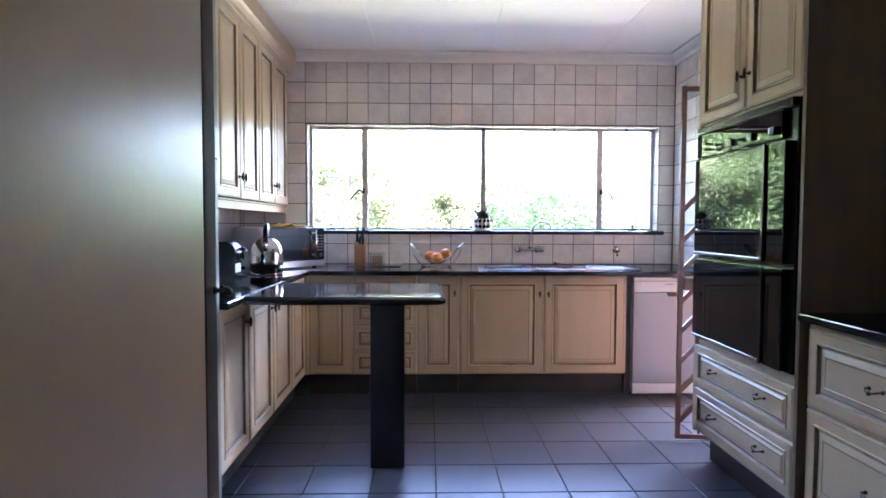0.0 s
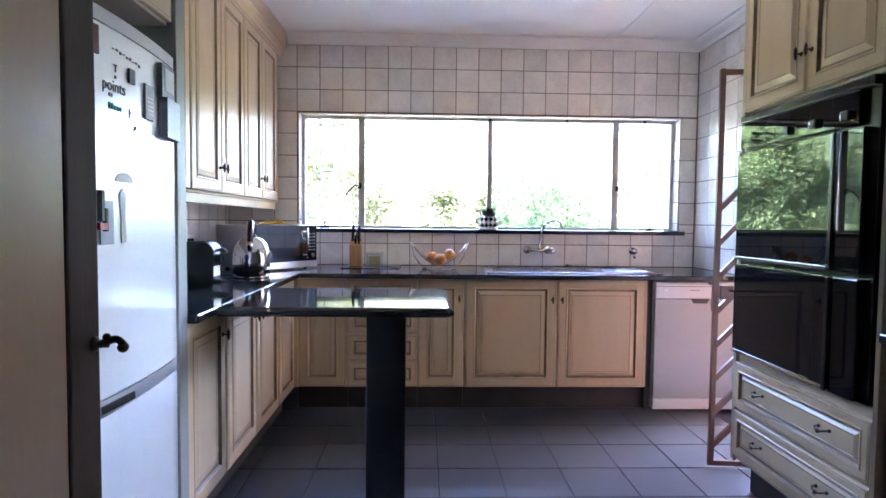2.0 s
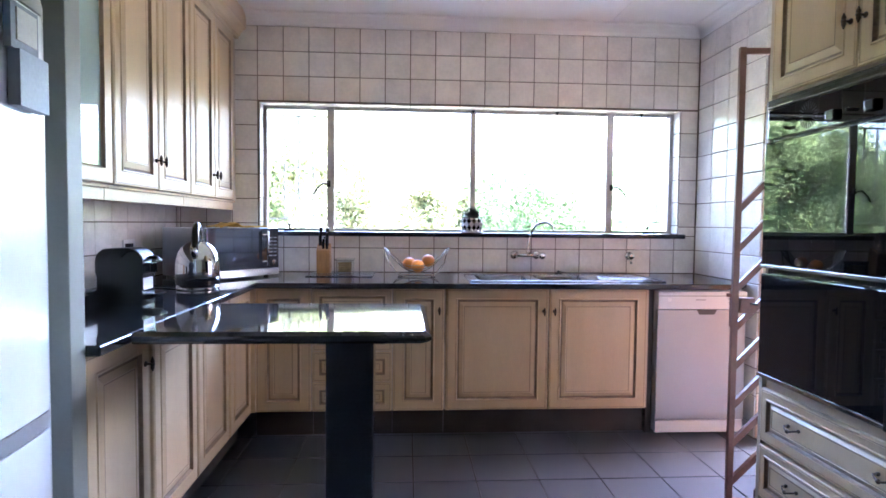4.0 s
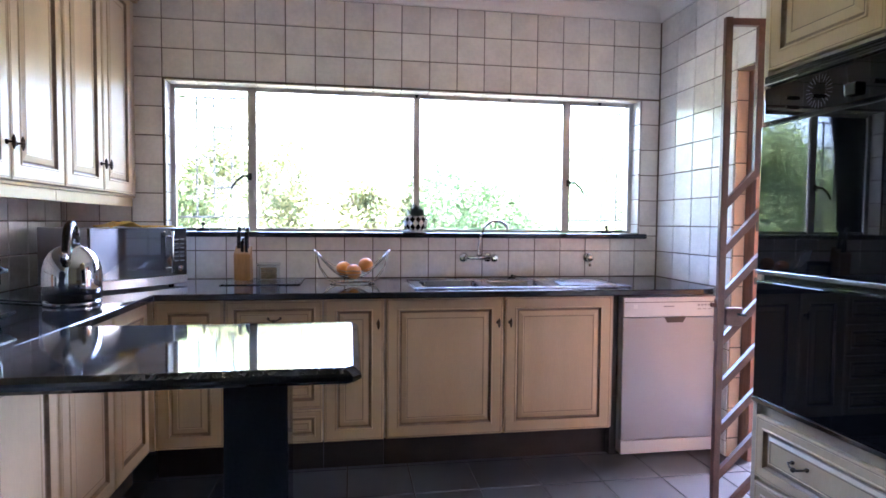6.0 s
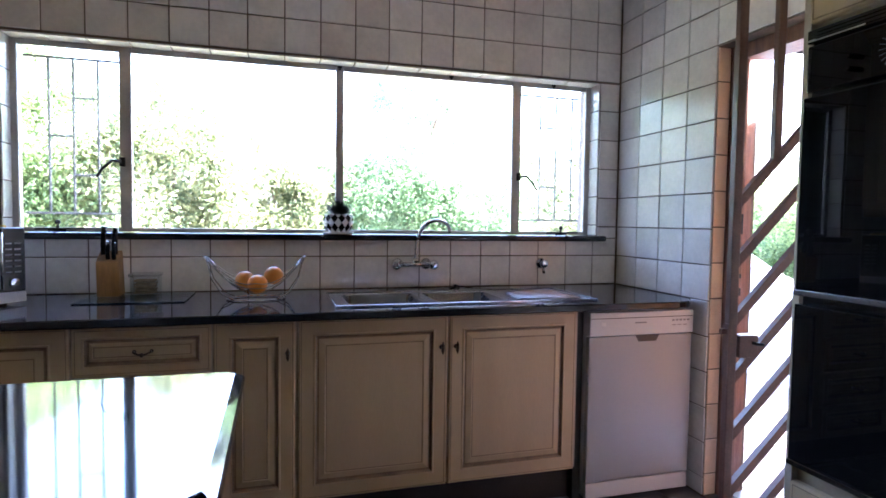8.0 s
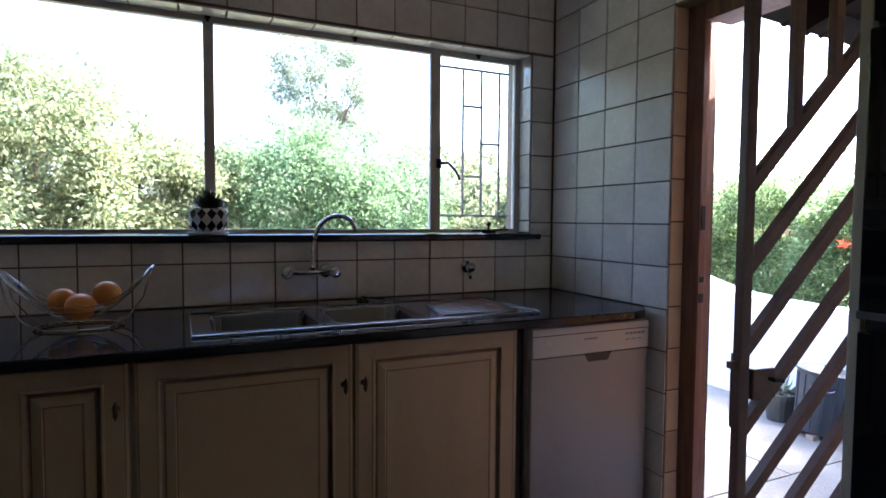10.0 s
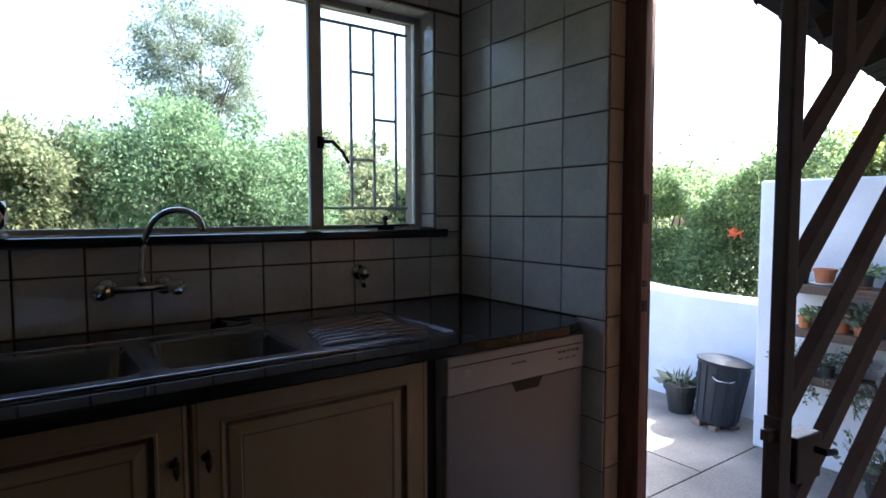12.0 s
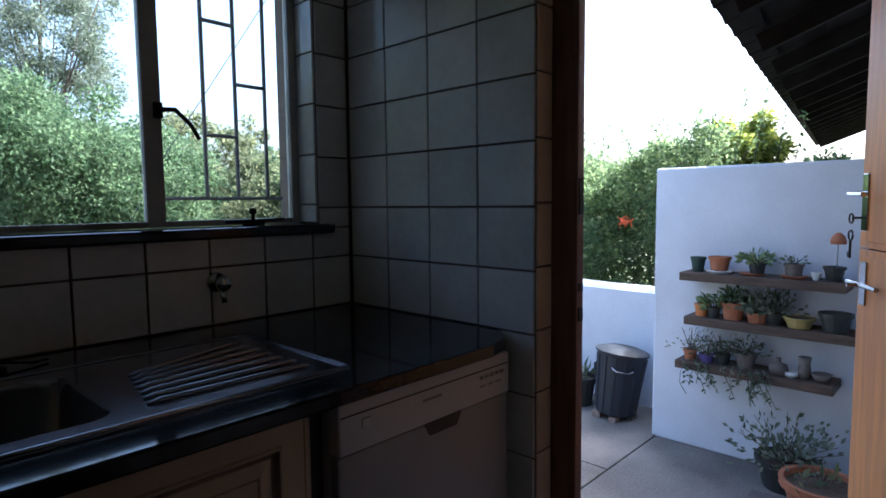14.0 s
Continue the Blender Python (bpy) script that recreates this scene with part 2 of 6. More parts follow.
def thing(name, base, label, category, group="", kind=""):
    """The empty of a thing, at its base."""
    ob = new(name)
    ob.empty_display_size = 0.05
    ob.matrix_basis = Matrix.Translation(base)
    return tagged(ob, label, category, group, kind)


def part(name, bm, material, parent, label="", smooth=False):
    """One mesh, in world places, under a thing or a part."""
    ob = new(name, mesh_of(name, bm, material, smooth))
    ob.parent = parent
    if parent.parent is None and parent.type == 'EMPTY':
        ob.matrix_parent_inverse = parent.matrix_basis.inverted()
    elif parent.parent is None:
        ob.matrix_parent_inverse = parent.matrix_basis.inverted()
    return tagged(ob, label)


def solid(name, bm, material, label, category="", kind="", group="", smooth=False):
    """A thing that is one mesh."""
    return tagged(new(name, mesh_of(name, bm, material, smooth)), label, category, group, kind)


def smooth_by_angle(ob, deg=40):
    me = ob.data
    for p in me.polygons:
        p.use_smooth = True
    me.set_sharp_from_angle(angle=radians(deg))
    return ob


# ---- large structure ----
LX, RX, BY, SY, CZ = -0.86, 2.70, 5.30, 0.50, 2.605
TH = 0.006
DOOR_Y0, DOOR_Y1 = 3.60, 4.545
bm = B()
box(bm, LX - 0.2, RX + TH, -1.6, BY, -0.15, -TH)
box(bm, RX + TH, RX + 0.23, DOOR_Y0, DOOR_Y1, -0.15, -TH)
floor = solid("floor", bm, FLOORGROUT, "dark slate-coloured ceramic floor tiles with dark joints", kind="structure")
bm = B()
box(bm, LX - 0.2, RX + 0.23, -1.6, BY + 0.23, CZ, CZ + 0.15)
ceiling = solid("ceiling", bm, CEIL, "white painted ceiling with faint board joints", kind="structure")
bm = B()
WX0, WX1, WZ0, WZ1 = -0.318, 2.577, 1.150, 2.034
box(bm, LX - 0.2, WX0, BY + TH, BY + 0.23, -0.15, CZ)
box(bm, WX1, RX + 0.23, BY + TH, BY + 0.23, -0.15, CZ)
box(bm, WX0, WX1, BY + TH, BY + 0.23, -0.15, WZ0)
box(bm, WX0, WX1, BY + TH, BY + 0.23, WZ1, CZ)
wall_north = solid("wall_north", bm, GROUT, "cream tiled kitchen wall round a wide window", kind="structure")
DY0, DY1, DZ = DOOR_Y0, DOOR_Y1, 2.035
bm = B()
box(bm, RX + TH, RX + 0.23, DY1, BY + TH, -0.15, CZ)
box(bm, RX + TH, RX + 0.23, DY0, DY1, DZ, CZ)
wall_east = solid("wall_east", bm, GROUT, "cream tiled kitchen wall beside the garden door", kind="structure")
bm = B()
box(bm, RX + TH, RX + 0.23, -1.6, DY0, -0.15, CZ)
solid("wall_east_plain", bm, PLASTER, "plain painted wall behind the oven unit", kind="structure")
bm = B()
box(bm, LX - 0.2, LX, -1.6, BY + TH, -0.15, CZ)
wall_west = solid("wall_west", bm, GROUT, "kitchen wall behind the fitted cabinets", kind="structure")
bm = B()
box(bm, LX, 0.33, SY, 0.62, 0, CZ)
box(bm, 1.30, RX + TH, SY, 0.62, 0, CZ)
box(bm, 0.33, 1.30, SY, 0.62, 2.06, CZ)
solid("wall_south", bm, PLASTER, "plain painted wall with the passage doorway", kind="structure")
bm = B()
box(bm, LX - 0.2, RX + 0.23, -1.7, -1.6, -0.15, CZ + 0.15)
solid("wall_passage", bm, PLASTER, "plain painted passage wall", kind="structure")


prof = [(0, 0.075), (0.012, 0.072), (0.016, 0.05), (0.03, 0.028), (0.052, 0.014), (0.078, 0.010), (0.085, 0.0), (0, 0)]
bm = B()
a = [bm.verts.new((-0.45, BY - o, CZ - d)) for o, d in prof]
c = [bm.verts.new((RX, BY - o, CZ - d)) for o, d in prof]
for i in range(len(prof)):
    j = (i + 1) % len(prof)
    bm.faces.new((a[i], a[j], c[j], c[i]))
solid("trim_north", bm, CEIL, "white coved cornice", kind="structure")
bm = B()
a = [bm.verts.new((RX - o, 3.5, CZ - d)) for o, d in prof]
c = [bm.verts.new((RX - o, BY, CZ - d)) for o, d in prof]
for i in range(len(prof)):
    j = (i + 1) % len(prof)
    bm.faces.new((a[i], a[j], c[j], c[i]))
solid("trim_east", bm, CEIL, "white coved cornice", kind="structure")
bm = B()
for x in (0.25, 1.15, 2.05):
    box(bm, x - 0.012, x + 0.012, 0.62, BY - 0.09, CZ - 0.004, CZ)
solid("trim_ceiling", bm, CEIL, "flat cover strips on the ceiling boards", kind="structure")

# ---- window ----
FY0, FY1 = 5.405, 5.435
win = thing("window_1", (1.13, FY0, WZ0), "wide steel-framed window with two side casements over the sink", "window", kind="structure")
bm = B()
for x0, x1 in ((WX0, WX0 + 0.03), (0.118, 0.168), (1.112, 1.152), (2.090, 2.140), (WX1 - 0.03, WX1)):
    box(bm, x0, x1, FY0, FY1, WZ0 + 0.025, WZ1, 0.004)
for x0, x1 in ((WX0 + 0.03, 0.118), (0.168, 1.112), (1.152, 2.090), (2.140, WX1 - 0.03)):
    box(bm, x0, x1, FY0 + 0.004, FY1 - 0.004, WZ1 - 0.028, WZ1 - 0.001, 0.004)
    box(bm, x0, x1, FY0 + 0.004, FY1 - 0.004, WZ0 + 0.025, WZ0 + 0.043, 0.003)
part("window_frame", bm, FRAMEM, win)
bm = B()
box(bm, WX0 - 0.05, WX1 + 0.04, BY - 0.035, FY0 + 0.06, 1.142, 1.174, 0.008)
part("window_sill", bm, GRANITE, win, "dark polished stone window sill")
for x0, x1 in ((WX0 + 0.03, 0.118), (0.168, 1.112), (1.152, 2.090), (2.140, WX1 - 0.03)):
    bm = B()
    box(bm, x0, x1, FY0 + 0.012, FY0 + 0.016, WZ0 + 0.043, WZ1 - 0.028)
    pane = part("pane", bm, GLASS, win)
    pane.visible_shadow = False


def casement(x0, x1, hinge_left):
    """Opening light: slim sash, fixed bars in an offset pattern, cockspur handle and peg stay."""
    z0, z1 = WZ0 + 0.043, WZ1 - 0.028
    w = x1 - x0
    yb = FY1 + 0.03
    bm = B()
    xs = [x0 + f * w for f in ((0.255, 0.50, 0.75) if hinge_left else (0.36, 0.61, 0.86))]
    zt, zb = z1 - 0.035, z0 + 0.065
    for x in xs:
        tube(bm, [(x, yb, zb), (x, yb, zt)], 0.0065, 6)
    for z in (zt, zb):
        tube(bm, [(x0 + 0.004, yb, z), (x1 - 0.004, yb, z)], 0.0065, 6)
    h = zt - zb
    for i, j, f in (((0, 1, 0.5), (1, 2, 0.75), (1, 2, 0.25)) if hinge_left else ((0, 1, 0.75), (0, 1, 0.27), (1, 2, 0.5))):
        tube(bm, [(xs[i], yb, zb + f * h), (xs[j], yb, zb + f * h)], 0.0065, 6)
    part("burglar_bars", bm, BARM, win, "slim dark burglar bars")
    bm = B()
    side = x1 + 0.012 if hinge_left else x0 - 0.012
    s = -1 if hinge_left else 1
    zc = 1.50
    box(bm, side - 0.012, side + 0.012, FY0 - 0.014, FY0 + 0.002, zc - 0.022, zc + 0.022, 0.004)
    tube(bm, [(side, FY0 - 0.02, zc), (side + s * 0.035, FY0 - 0.034, zc + 0.002), (side + s * 0.075, FY0 - 0.036, zc - 0.035), (side + s * 0.10, FY0 - 0.034, zc - 0.075)], 0.0075, 8, taper=0.8)
    part("window_handle", bm, BLACKMETAL, win, "dark curved casement handle", smooth=True)
    bm = B()
    xc = (x0 + x1) / 2 + (0.05 if not hinge_left else -0.05)
    tube(bm, [(xc - 0.09, FY0 - 0.015, WZ0 + 0.035), (xc + 0.11, FY0 - 0.015, WZ0 + 0.040)], 0.005, 6)
    lathe(bm, [(0, 0), (0.012, 0), (0.008, 0.012), (0.005, 0.03), (0.012, 0.034), (0.011, 0.048), (0, 0.052)], (xc, FY0 - 0.015, WZ0 + 0.026), 10)
    tube(bm, [(xc - 0.035, FY0 - 0.02, WZ0 + 0.03), (xc + 0.035, FY0 - 0.02, WZ0 + 0.03)], 0.007, 6)
    part("window_stay", bm, BLACKMETAL, win, "dark peg stay", smooth=True)


casement(WX0 + 0.03, 0.118, True)
casement(2.140, WX1 - 0.03, False)
for x in (1.13, 1.725, 2.335):
    bm = B()
    box(bm, x - 0.011, x + 0.011, FY0 - 0.010, FY0 + 0.003, WZ1 - 0.016, WZ1 - 0.001, 0.002)
    lathe(bm, [(0, 0), (0.006, 0.001), (0.007, 0.007), (0.005, 0.012), (0, 0.013)], (x, FY0 - 0.005, WZ1 - 0.028), 10)
    part("catch", bm, BLACKMETAL, win, "small dark catch on the window head")


# ---- cabinet building ----
def loops(bm, w, h, steps, mi_of, close=True):
    """Nested rectangles of (inset, depth) joined by faces; the front looks to -y."""
    prev = None
    for k, (i, d) in enumerate(steps):
        cur = [bm.verts.new((x, -d, z)) for x, z in ((i, i), (w - i, i), (w - i, h - i), (i, h - i))]
        if prev:
            for q in range(4):
                f = bm.faces.new((prev[q], prev[(q + 1) % 4], cur[(q + 1) % 4], cur[q]))
                f.material_index = mi_of(k)
        else:
            bm.faces.new(cur[::-1])
        prev = cur
    if close:
        bm.faces.new(prev)


DOOR_FRAME = [(0, 0), (0, 0.015), (0.003, 0.019), (0.008, 0.020), (0.0085, 0.0185), (0.011, 0.0185), (0.0115, 0.020)]


def door_bm(w, h, st=0.055):
    bm = B()
    steps = DOOR_FRAME + [(st, 0.020), (st + 0.003, 0.024), (st + 0.008, 0.023), (st + 0.012, 0.013), (st + 0.017, 0.010)]
    loops(bm, w, h, steps, lambda k: 1 if k in (5, 10, 11) else 0)
    return bm


def panel_bm(w, h, st=0.055):
    bm = B()
    i0 = st + 0.016
    r = 0.028 if min(w, h) > 0.26 else 0.016
    steps = [(i0, 0.011), (i0 + 0.005, 0.013), (i0 + r, 0.019), (i0 + r + 0.003, 0.0175), (i0 + r + 0.006, 0.0175)]
    loops(bm, w, h, steps, lambda k: 1 if k in (1, 4) else 0)
    return bm


def on_face(bm, m):
    for v in bm.verts:
        v.co = m @ v.co
    return bm


def knob_bm(m):
    """Ornate little pull: rose, stem and leaf-shaped grip standing upright."""
    bm = B()
    t = m @ Matrix.Rotation(radians(90), 4, 'X')
    lathe(bm, [(0, 0), (0.010, 0), (0.009, 0.004), (0.004, 0.007), (0.004, 0.018), (0.008, 0.022), (0.006, 0.030), (0, 0.032)], (0, 0, 0), 10, t)
    for s in (-1, 1):
        n = len(bm.verts)
        lathe(bm, [(0, 0), (0.005, 0.003), (0.0075, 0.010), (0.004, 0.019), (0.0025, 0.024), (0, 0.026)], (0, 0, 0), 8,
              m @ Matrix.Translation((0, -0.024, 0)) @ Matrix.Rotation(radians(0 if s > 0 else 180), 4, 'X'))
    return bm


def pull_bm(m, w=0.056):
    """A drop pull for drawers: two small posts and a bowed grip."""
    bm = B()
    tube(bm, [m @ Vector(p) for p in ((-w / 2, 0, 0), (-w / 2, -0.02, 0.0), (-w / 4, -0.026, -0.006), (0, -0.027, -0.009), (w / 4, -0.026, -0.006), (w / 2, -0.02, 0), (w / 2, 0, 0))], 0.0036, 8)
    for s in (-1, 1):
        ball(bm, m @ Vector((s * w / 2, -0.004, 0)), 0.007, 8)
    ball(bm, m @ Vector((0, -0.027, -0.009)), 0.008, 8)
    return bm


def front(parent, m, x, z, w, h, kind="door", knob=None, st=0.055):
    """A raised-panel door or drawer front on the face m (x along, z up, -y out)."""
    mm = m @ Matrix.Translation((x, 0, z))
    d = part(kind, on_face(door_bm(w, h, st), mm), [CAB, GLAZE], parent)
    part("panel", on_face(panel_bm(w, h, st), mm), [CAB, GLAZE], d)
    for kx, kz in knob or ():
        km = mm @ Matrix.Translation((kx, -0.02, kz))
        part("handle", knob_bm(km) if kind == "door" else pull_bm(km), BRONZE, d, "aged bronze pull", smooth=True)
    return d


def carcass(parent, x0, x1, y0, y1, z0, z1, material=None):
    bm = B()
    box(bm, x0, x1, y0, y1, z0, z1, 0.002)
    return part("body", bm, material or CARC, parent)


NF = Matrix.Translation((0, 4.645, 0))
WF = Matrix.Translation((-0.215, 0, 0)) @ Matrix.Rotation(radians(90), 4, 'Z')
WUF = Matrix.Translation((-0.467, 0, 0)) @ Matrix.Rotation(radians(90), 4, 'Z')
EF = Matrix.Translation((2.085, 0, 0)) @ Matrix.Rotation(radians(-90), 4, 'Z')

KZ, DT = 0.158, 0.862

# back run of base cabinets
g = "base cabinets under the window"
for name, x0, x1, fronts in (
        ("base_cabinet", -0.185, 0.138, [("door", -0.172, KZ, 0.306, DT - KZ, [])]),
        ("drawer_cabinet", 0.138, 0.594, [("drawer", 0.142, 0.685, 0.448, 0.172, [(0.224, 0.086)]), ("drawer", 0.142, 0.505, 0.448, 0.174, [(0.224, 0.087)]),
                                          ("drawer", 0.142, 0.328, 0.448, 0.172, [(0.224, 0.086)]), ("drawer", 0.142, KZ, 0.448, 0.165, [(0.224, 0.083)])]),
        ("base_cabinet", 0.594, 0.893, [("door", 0.598, KZ, 0.290, DT - KZ, [(0.262, 0.58)])]),
        ("sink_cabinet", 0.893, 2.095, [("door", 0.900, KZ, 0.592, DT - KZ, [(0.565, 0.575)]), ("door", 1.500, KZ, 0.580, DT - KZ, [(0.027, 0.575)])])):
    cab = thing(name, (x0, 4.66, 0), "limed cream wooden base unit with raised panels and dark glaze lines", "cabinet", g)
    if name == "sink_cabinet":
        bm = B()
        box(bm, x0, x1, 4.645, 4.665, KZ, 0.866)
        box(bm, x0, x0 + 0.018, 4.665, 5.28, KZ, 0.866)
        box(bm, x1 - 0.018, x1, 4.665, 5.28, KZ, 0.866)
        box(bm, x0 + 0.018, x1 - 0.018, 4.665, 5.28, KZ, KZ + 0.018)
        part("body", bm, CARC, cab)
    else:
        carcass(cab, x0, x1 - 0.001, 4.645, 5.28, KZ, 0.866)
    for kind, fx, fz, w, h, kn in fronts:
        front(cab, NF, fx, fz, w, h, kind, kn, st=0.055 if h > 0.3 else 0.032)
    bm = B()
    box(bm, x0, x1 - 0.002, 4.70, 4.72, 0, KZ)
    part("kick_plate", bm, KICK, cab, "dark tiled kick plate")

# left run of base cabinets
g = "base cabinets along the left wall"
for x0, x1, fronts in ((2.955, 3.372, [(2.962, 0.395, [(0.36, 0.60)])]), (3.372, 3.80, [(3.382, 0.412, [(0.385, 0.60)])]),
                       (3.80, 4.235, [(3.806, 0.42, [(0.03, 0.60)])]), (4.235, 4.645, [(4.242, 0.375, [])])):
    cab = thing("base_cabinet", (-0.22, x0, 0), "limed cream wooden base unit with a tall raised-panel door", "cabinet", g)
    carcass(cab, LX + 0.01, -0.215, x0, x1 - 0.001, KZ, 0.866)
    for fx, w, kn in fronts:
        front(cab, WF, fx, KZ, w, DT - KZ, "door", kn)
    if x1 > 4.6:
        bm = B()
        box(bm, -0.2145, -0.174, 4.6185, 4.6442, KZ, 0.866, 0.002)
        part("corner_post", bm, CAB, cab)
    bm = B()
    box(bm, -0.30, -0.28, x0, x1 - 0.002, 0, KZ)
    part("kick_plate", bm, KICK, cab, "dark tiled kick plate")

# upper cabinets
g = "wall cabinets over the coffee corner"
UZ0, UZ1 = 1.372, 2.435


def glass_door(parent, m, x, z, w, h):
    mm = m @ Matrix.Translation((x, 0, z))
    bm = B()
    loops(bm, w, h, [(0, 0), (0, 0.015), (0.003, 0.019), (0.008, 0.02), (0.05, 0.020), (0.056, 0.022), (0.062, 0.012), (0.062, 0.0)], lambda k: 1 if k in (6,) else 0, close=False)
    bm.faces.ensure_lookup_table()
    bm.faces.remove(bm.faces[0])
    d = part("door", on_face(bm, mm), [CAB, GLAZE], parent)
    bm = B()
    box(bm, 0.06, w - 0.06, -0.009, -0.006, 0.06, h - 0.06)
    part("pane", on_face(bm, mm), CABGLASS, d)


for y0, y1, fronts, glazed in ((2.955, 3.652, [(2.962, 0.340, []), (3.306, 0.338, [])], True),
                               (3.652, 4.437, [(3.657, 0.392, [(0.366, 0.13)]), (4.053, 0.380, [(0.026, 0.13)])], False),
                               (4.437, 5.29, [(4.441, 0.372, [(0.345, 0.13)]), (4.819, 0.366, [(0.026, 0.13)])], False)):
    cab = thing("wall_cabinet", (-0.6, y0, UZ0), "limed cream glass-fronted wall cabinet" if glazed else "limed cream wall cabinet with two raised-panel doors", "cabinet", g)
    if glazed:
        for ya, yb in ((y0, y0 + 0.018), (y1 - 0.019, y1 - 0.001)):
            bm = B()
            box(bm, LX + 0.01, -0.468, ya, yb, UZ0, UZ1)
            part("side_panel", bm, CARC, cab)
        for zz in (UZ0, 1.72, 2.05, UZ1 - 0.018):
            bm = B()
            box(bm, LX + 0.01, -0.475, y0 + 0.018, y1 - 0.019, zz, zz + 0.018)
            part("shelf", bm, CARC, cab)
        bm = B()
        box(bm, LX + 0.003, LX + 0.0095, y0, y1 - 0.001, UZ0, UZ1)
        part("back_panel", bm, CARC, cab)
    else:
        carcass(cab, LX + 0.01, -0.468, y0, y1 - 0.001, UZ0, UZ1)
    for fx, w, kn in fronts:
        if glazed:
            glass_door(cab, WUF, fx, UZ0, w, UZ1 - UZ0)
        else:
            front(cab, WUF, fx, UZ0, w, UZ1 - UZ0, "door", kn)
    bm = B()
    box(bm, -0.53, -0.485, y0, y1 - 0.001, UZ0 - 0.062, UZ0, 0.004)
    box(bm, -0.51, -0.470, y0, y1 - 0.001, UZ0 - 0.014, UZ0 - 0.001, 0.004)
    part("light_rail", bm, CAB, cab)
    bm = B()
    pr = [(-0.468, UZ1), (-0.444, UZ1), (-0.444, UZ1 + 0.014), (-0.436, UZ1 + 0.018), (-0.43, UZ1 + 0.034), (-0.412, UZ1 + 0.056), (-0.395, UZ1 + 0.066), (-0.392, CZ - 0.001), (-0.468, CZ - 0.001)]
    a = [bm.verts.new((x, y0, z)) for x, z in pr]
    c = [bm.verts.new((x, y1 - 0.001, z)) for x, z in pr]
    for i in range(len(pr)):
        j = (i + 1) % len(pr)
        bm.faces.new((a[i], a[j], c[j], c[i]))
    bm.faces.new(a)
    bm.faces.new(c[::-1])
    part("crown", bm, CAB, cab)

# fridge housing
hous = thing("fridge_housing", (-0.5, 2.2, 0), "grey-green fridge surround with a cream cupboard above", "cabinet")
bm = B()
box(bm, LX + 0.01, -0.185, 2.885, 2.953, 0, CZ - 0.002, 0.003)
part("side_panel", bm, GREYPANEL, hous)
bm = B()
box(bm, LX + 0.01, -0.185, 1.94, 1.96, 0, CZ - 0.002, 0.003)
part("side_panel", bm, GREYPANEL, hous)
bm = B()
box(bm, LX + 0.01, -0.215, 1.96, 2.885, 1.86, CZ - 0.002)
part("body", bm, CARC, hous)
front(hous, WF, 1.965, 1.87, 0.455, 0.70, "door", [(0.425, 0.10)])
front(hous, WF, 2.425, 1.87, 0.455, 0.70, "door", [(0.03, 0.10)])

# worktops
CT0, CT1 = 0.867, 0.898
SX0, SX1, SY0, SY1 = 1.045, 2.205, 4.672, 5.105
BOWLS = ((1.10, 1.43), (1.475, 1.79))
WY0, WY1 = 4.725, 5.045
bm = B()
YF = 4.565
gx = [LX + 0.005, -0.15, BOWLS[0][0], BOWLS[0][1], BOWLS[1][0], BOWLS[1][1], 2.56, 2.63, RX - 0.005]
gy = [2.955, YF, WY0, WY1, BY - 0.003]
filled = {(i, j) for i in range(8) for j in range(4) if (j > 0 or i == 0) and not (j == 2 and i in (2, 4))}
clip = {(7, 1): 0.02, (8, 1): 0.09}
gv = {}
for z, k in ((CT0, 0), (CT1, 1)):
    for i, x in enumerate(gx):
        for j, y in enumerate(gy):
            if any((i - a, j - c) in filled for a in (0, 1) for c in (0, 1)):
                gv[i, j, k] = bm.verts.new((x, y + clip.get((i, j), 0), z))
for i, j in filled:
    bm.faces.new([gv[p + (1,)] for p in ((i, j), (i + 1, j), (i + 1, j + 1), (i, j + 1))])
    bm.faces.new([gv[p + (0,)] for p in ((i, j + 1), (i + 1, j + 1), (i + 1, j), (i, j))])
    for (di, dj), (p, q) in (((0, -1), ((i, j), (i + 1, j))), ((1, 0), ((i + 1, j), (i + 1, j + 1))), ((0, 1), ((i + 1, j + 1), (i, j + 1))), ((-1, 0), ((i, j + 1), (i, j)))):
        if (i + di, j + dj) not in filled:
            bm.faces.new([gv[p + (0,)], gv[q + (0,)], gv[q + (1,)], gv[p + (1,)]])
bmesh.ops.recalc_face_normals(bm, faces=bm.faces)
es = [e for e in bm.edges if len(e.link_faces) == 2 and e.calc_face_angle(0) > 1.0 and max(v.co.y for v in e.verts) < 4.7]
bmesh.ops.bevel(bm, geom=es, offset=0.005, segments=2, affect='EDGES', profile=0.35)
wt = thing("worktop", (-0.5, 4.9, CT0), "polished black granite worktop round the corner", "worktop")
part("slab", bm, GRANITE, wt)
bm = B()
box(bm, -0.1495, -0.1475, 3.15, 3.78, CT1 - 0.002, CT1 + 0.0016)
part("joint_line", bm, GREYPL, wt, "fine pale joint towards the breakfast bar")

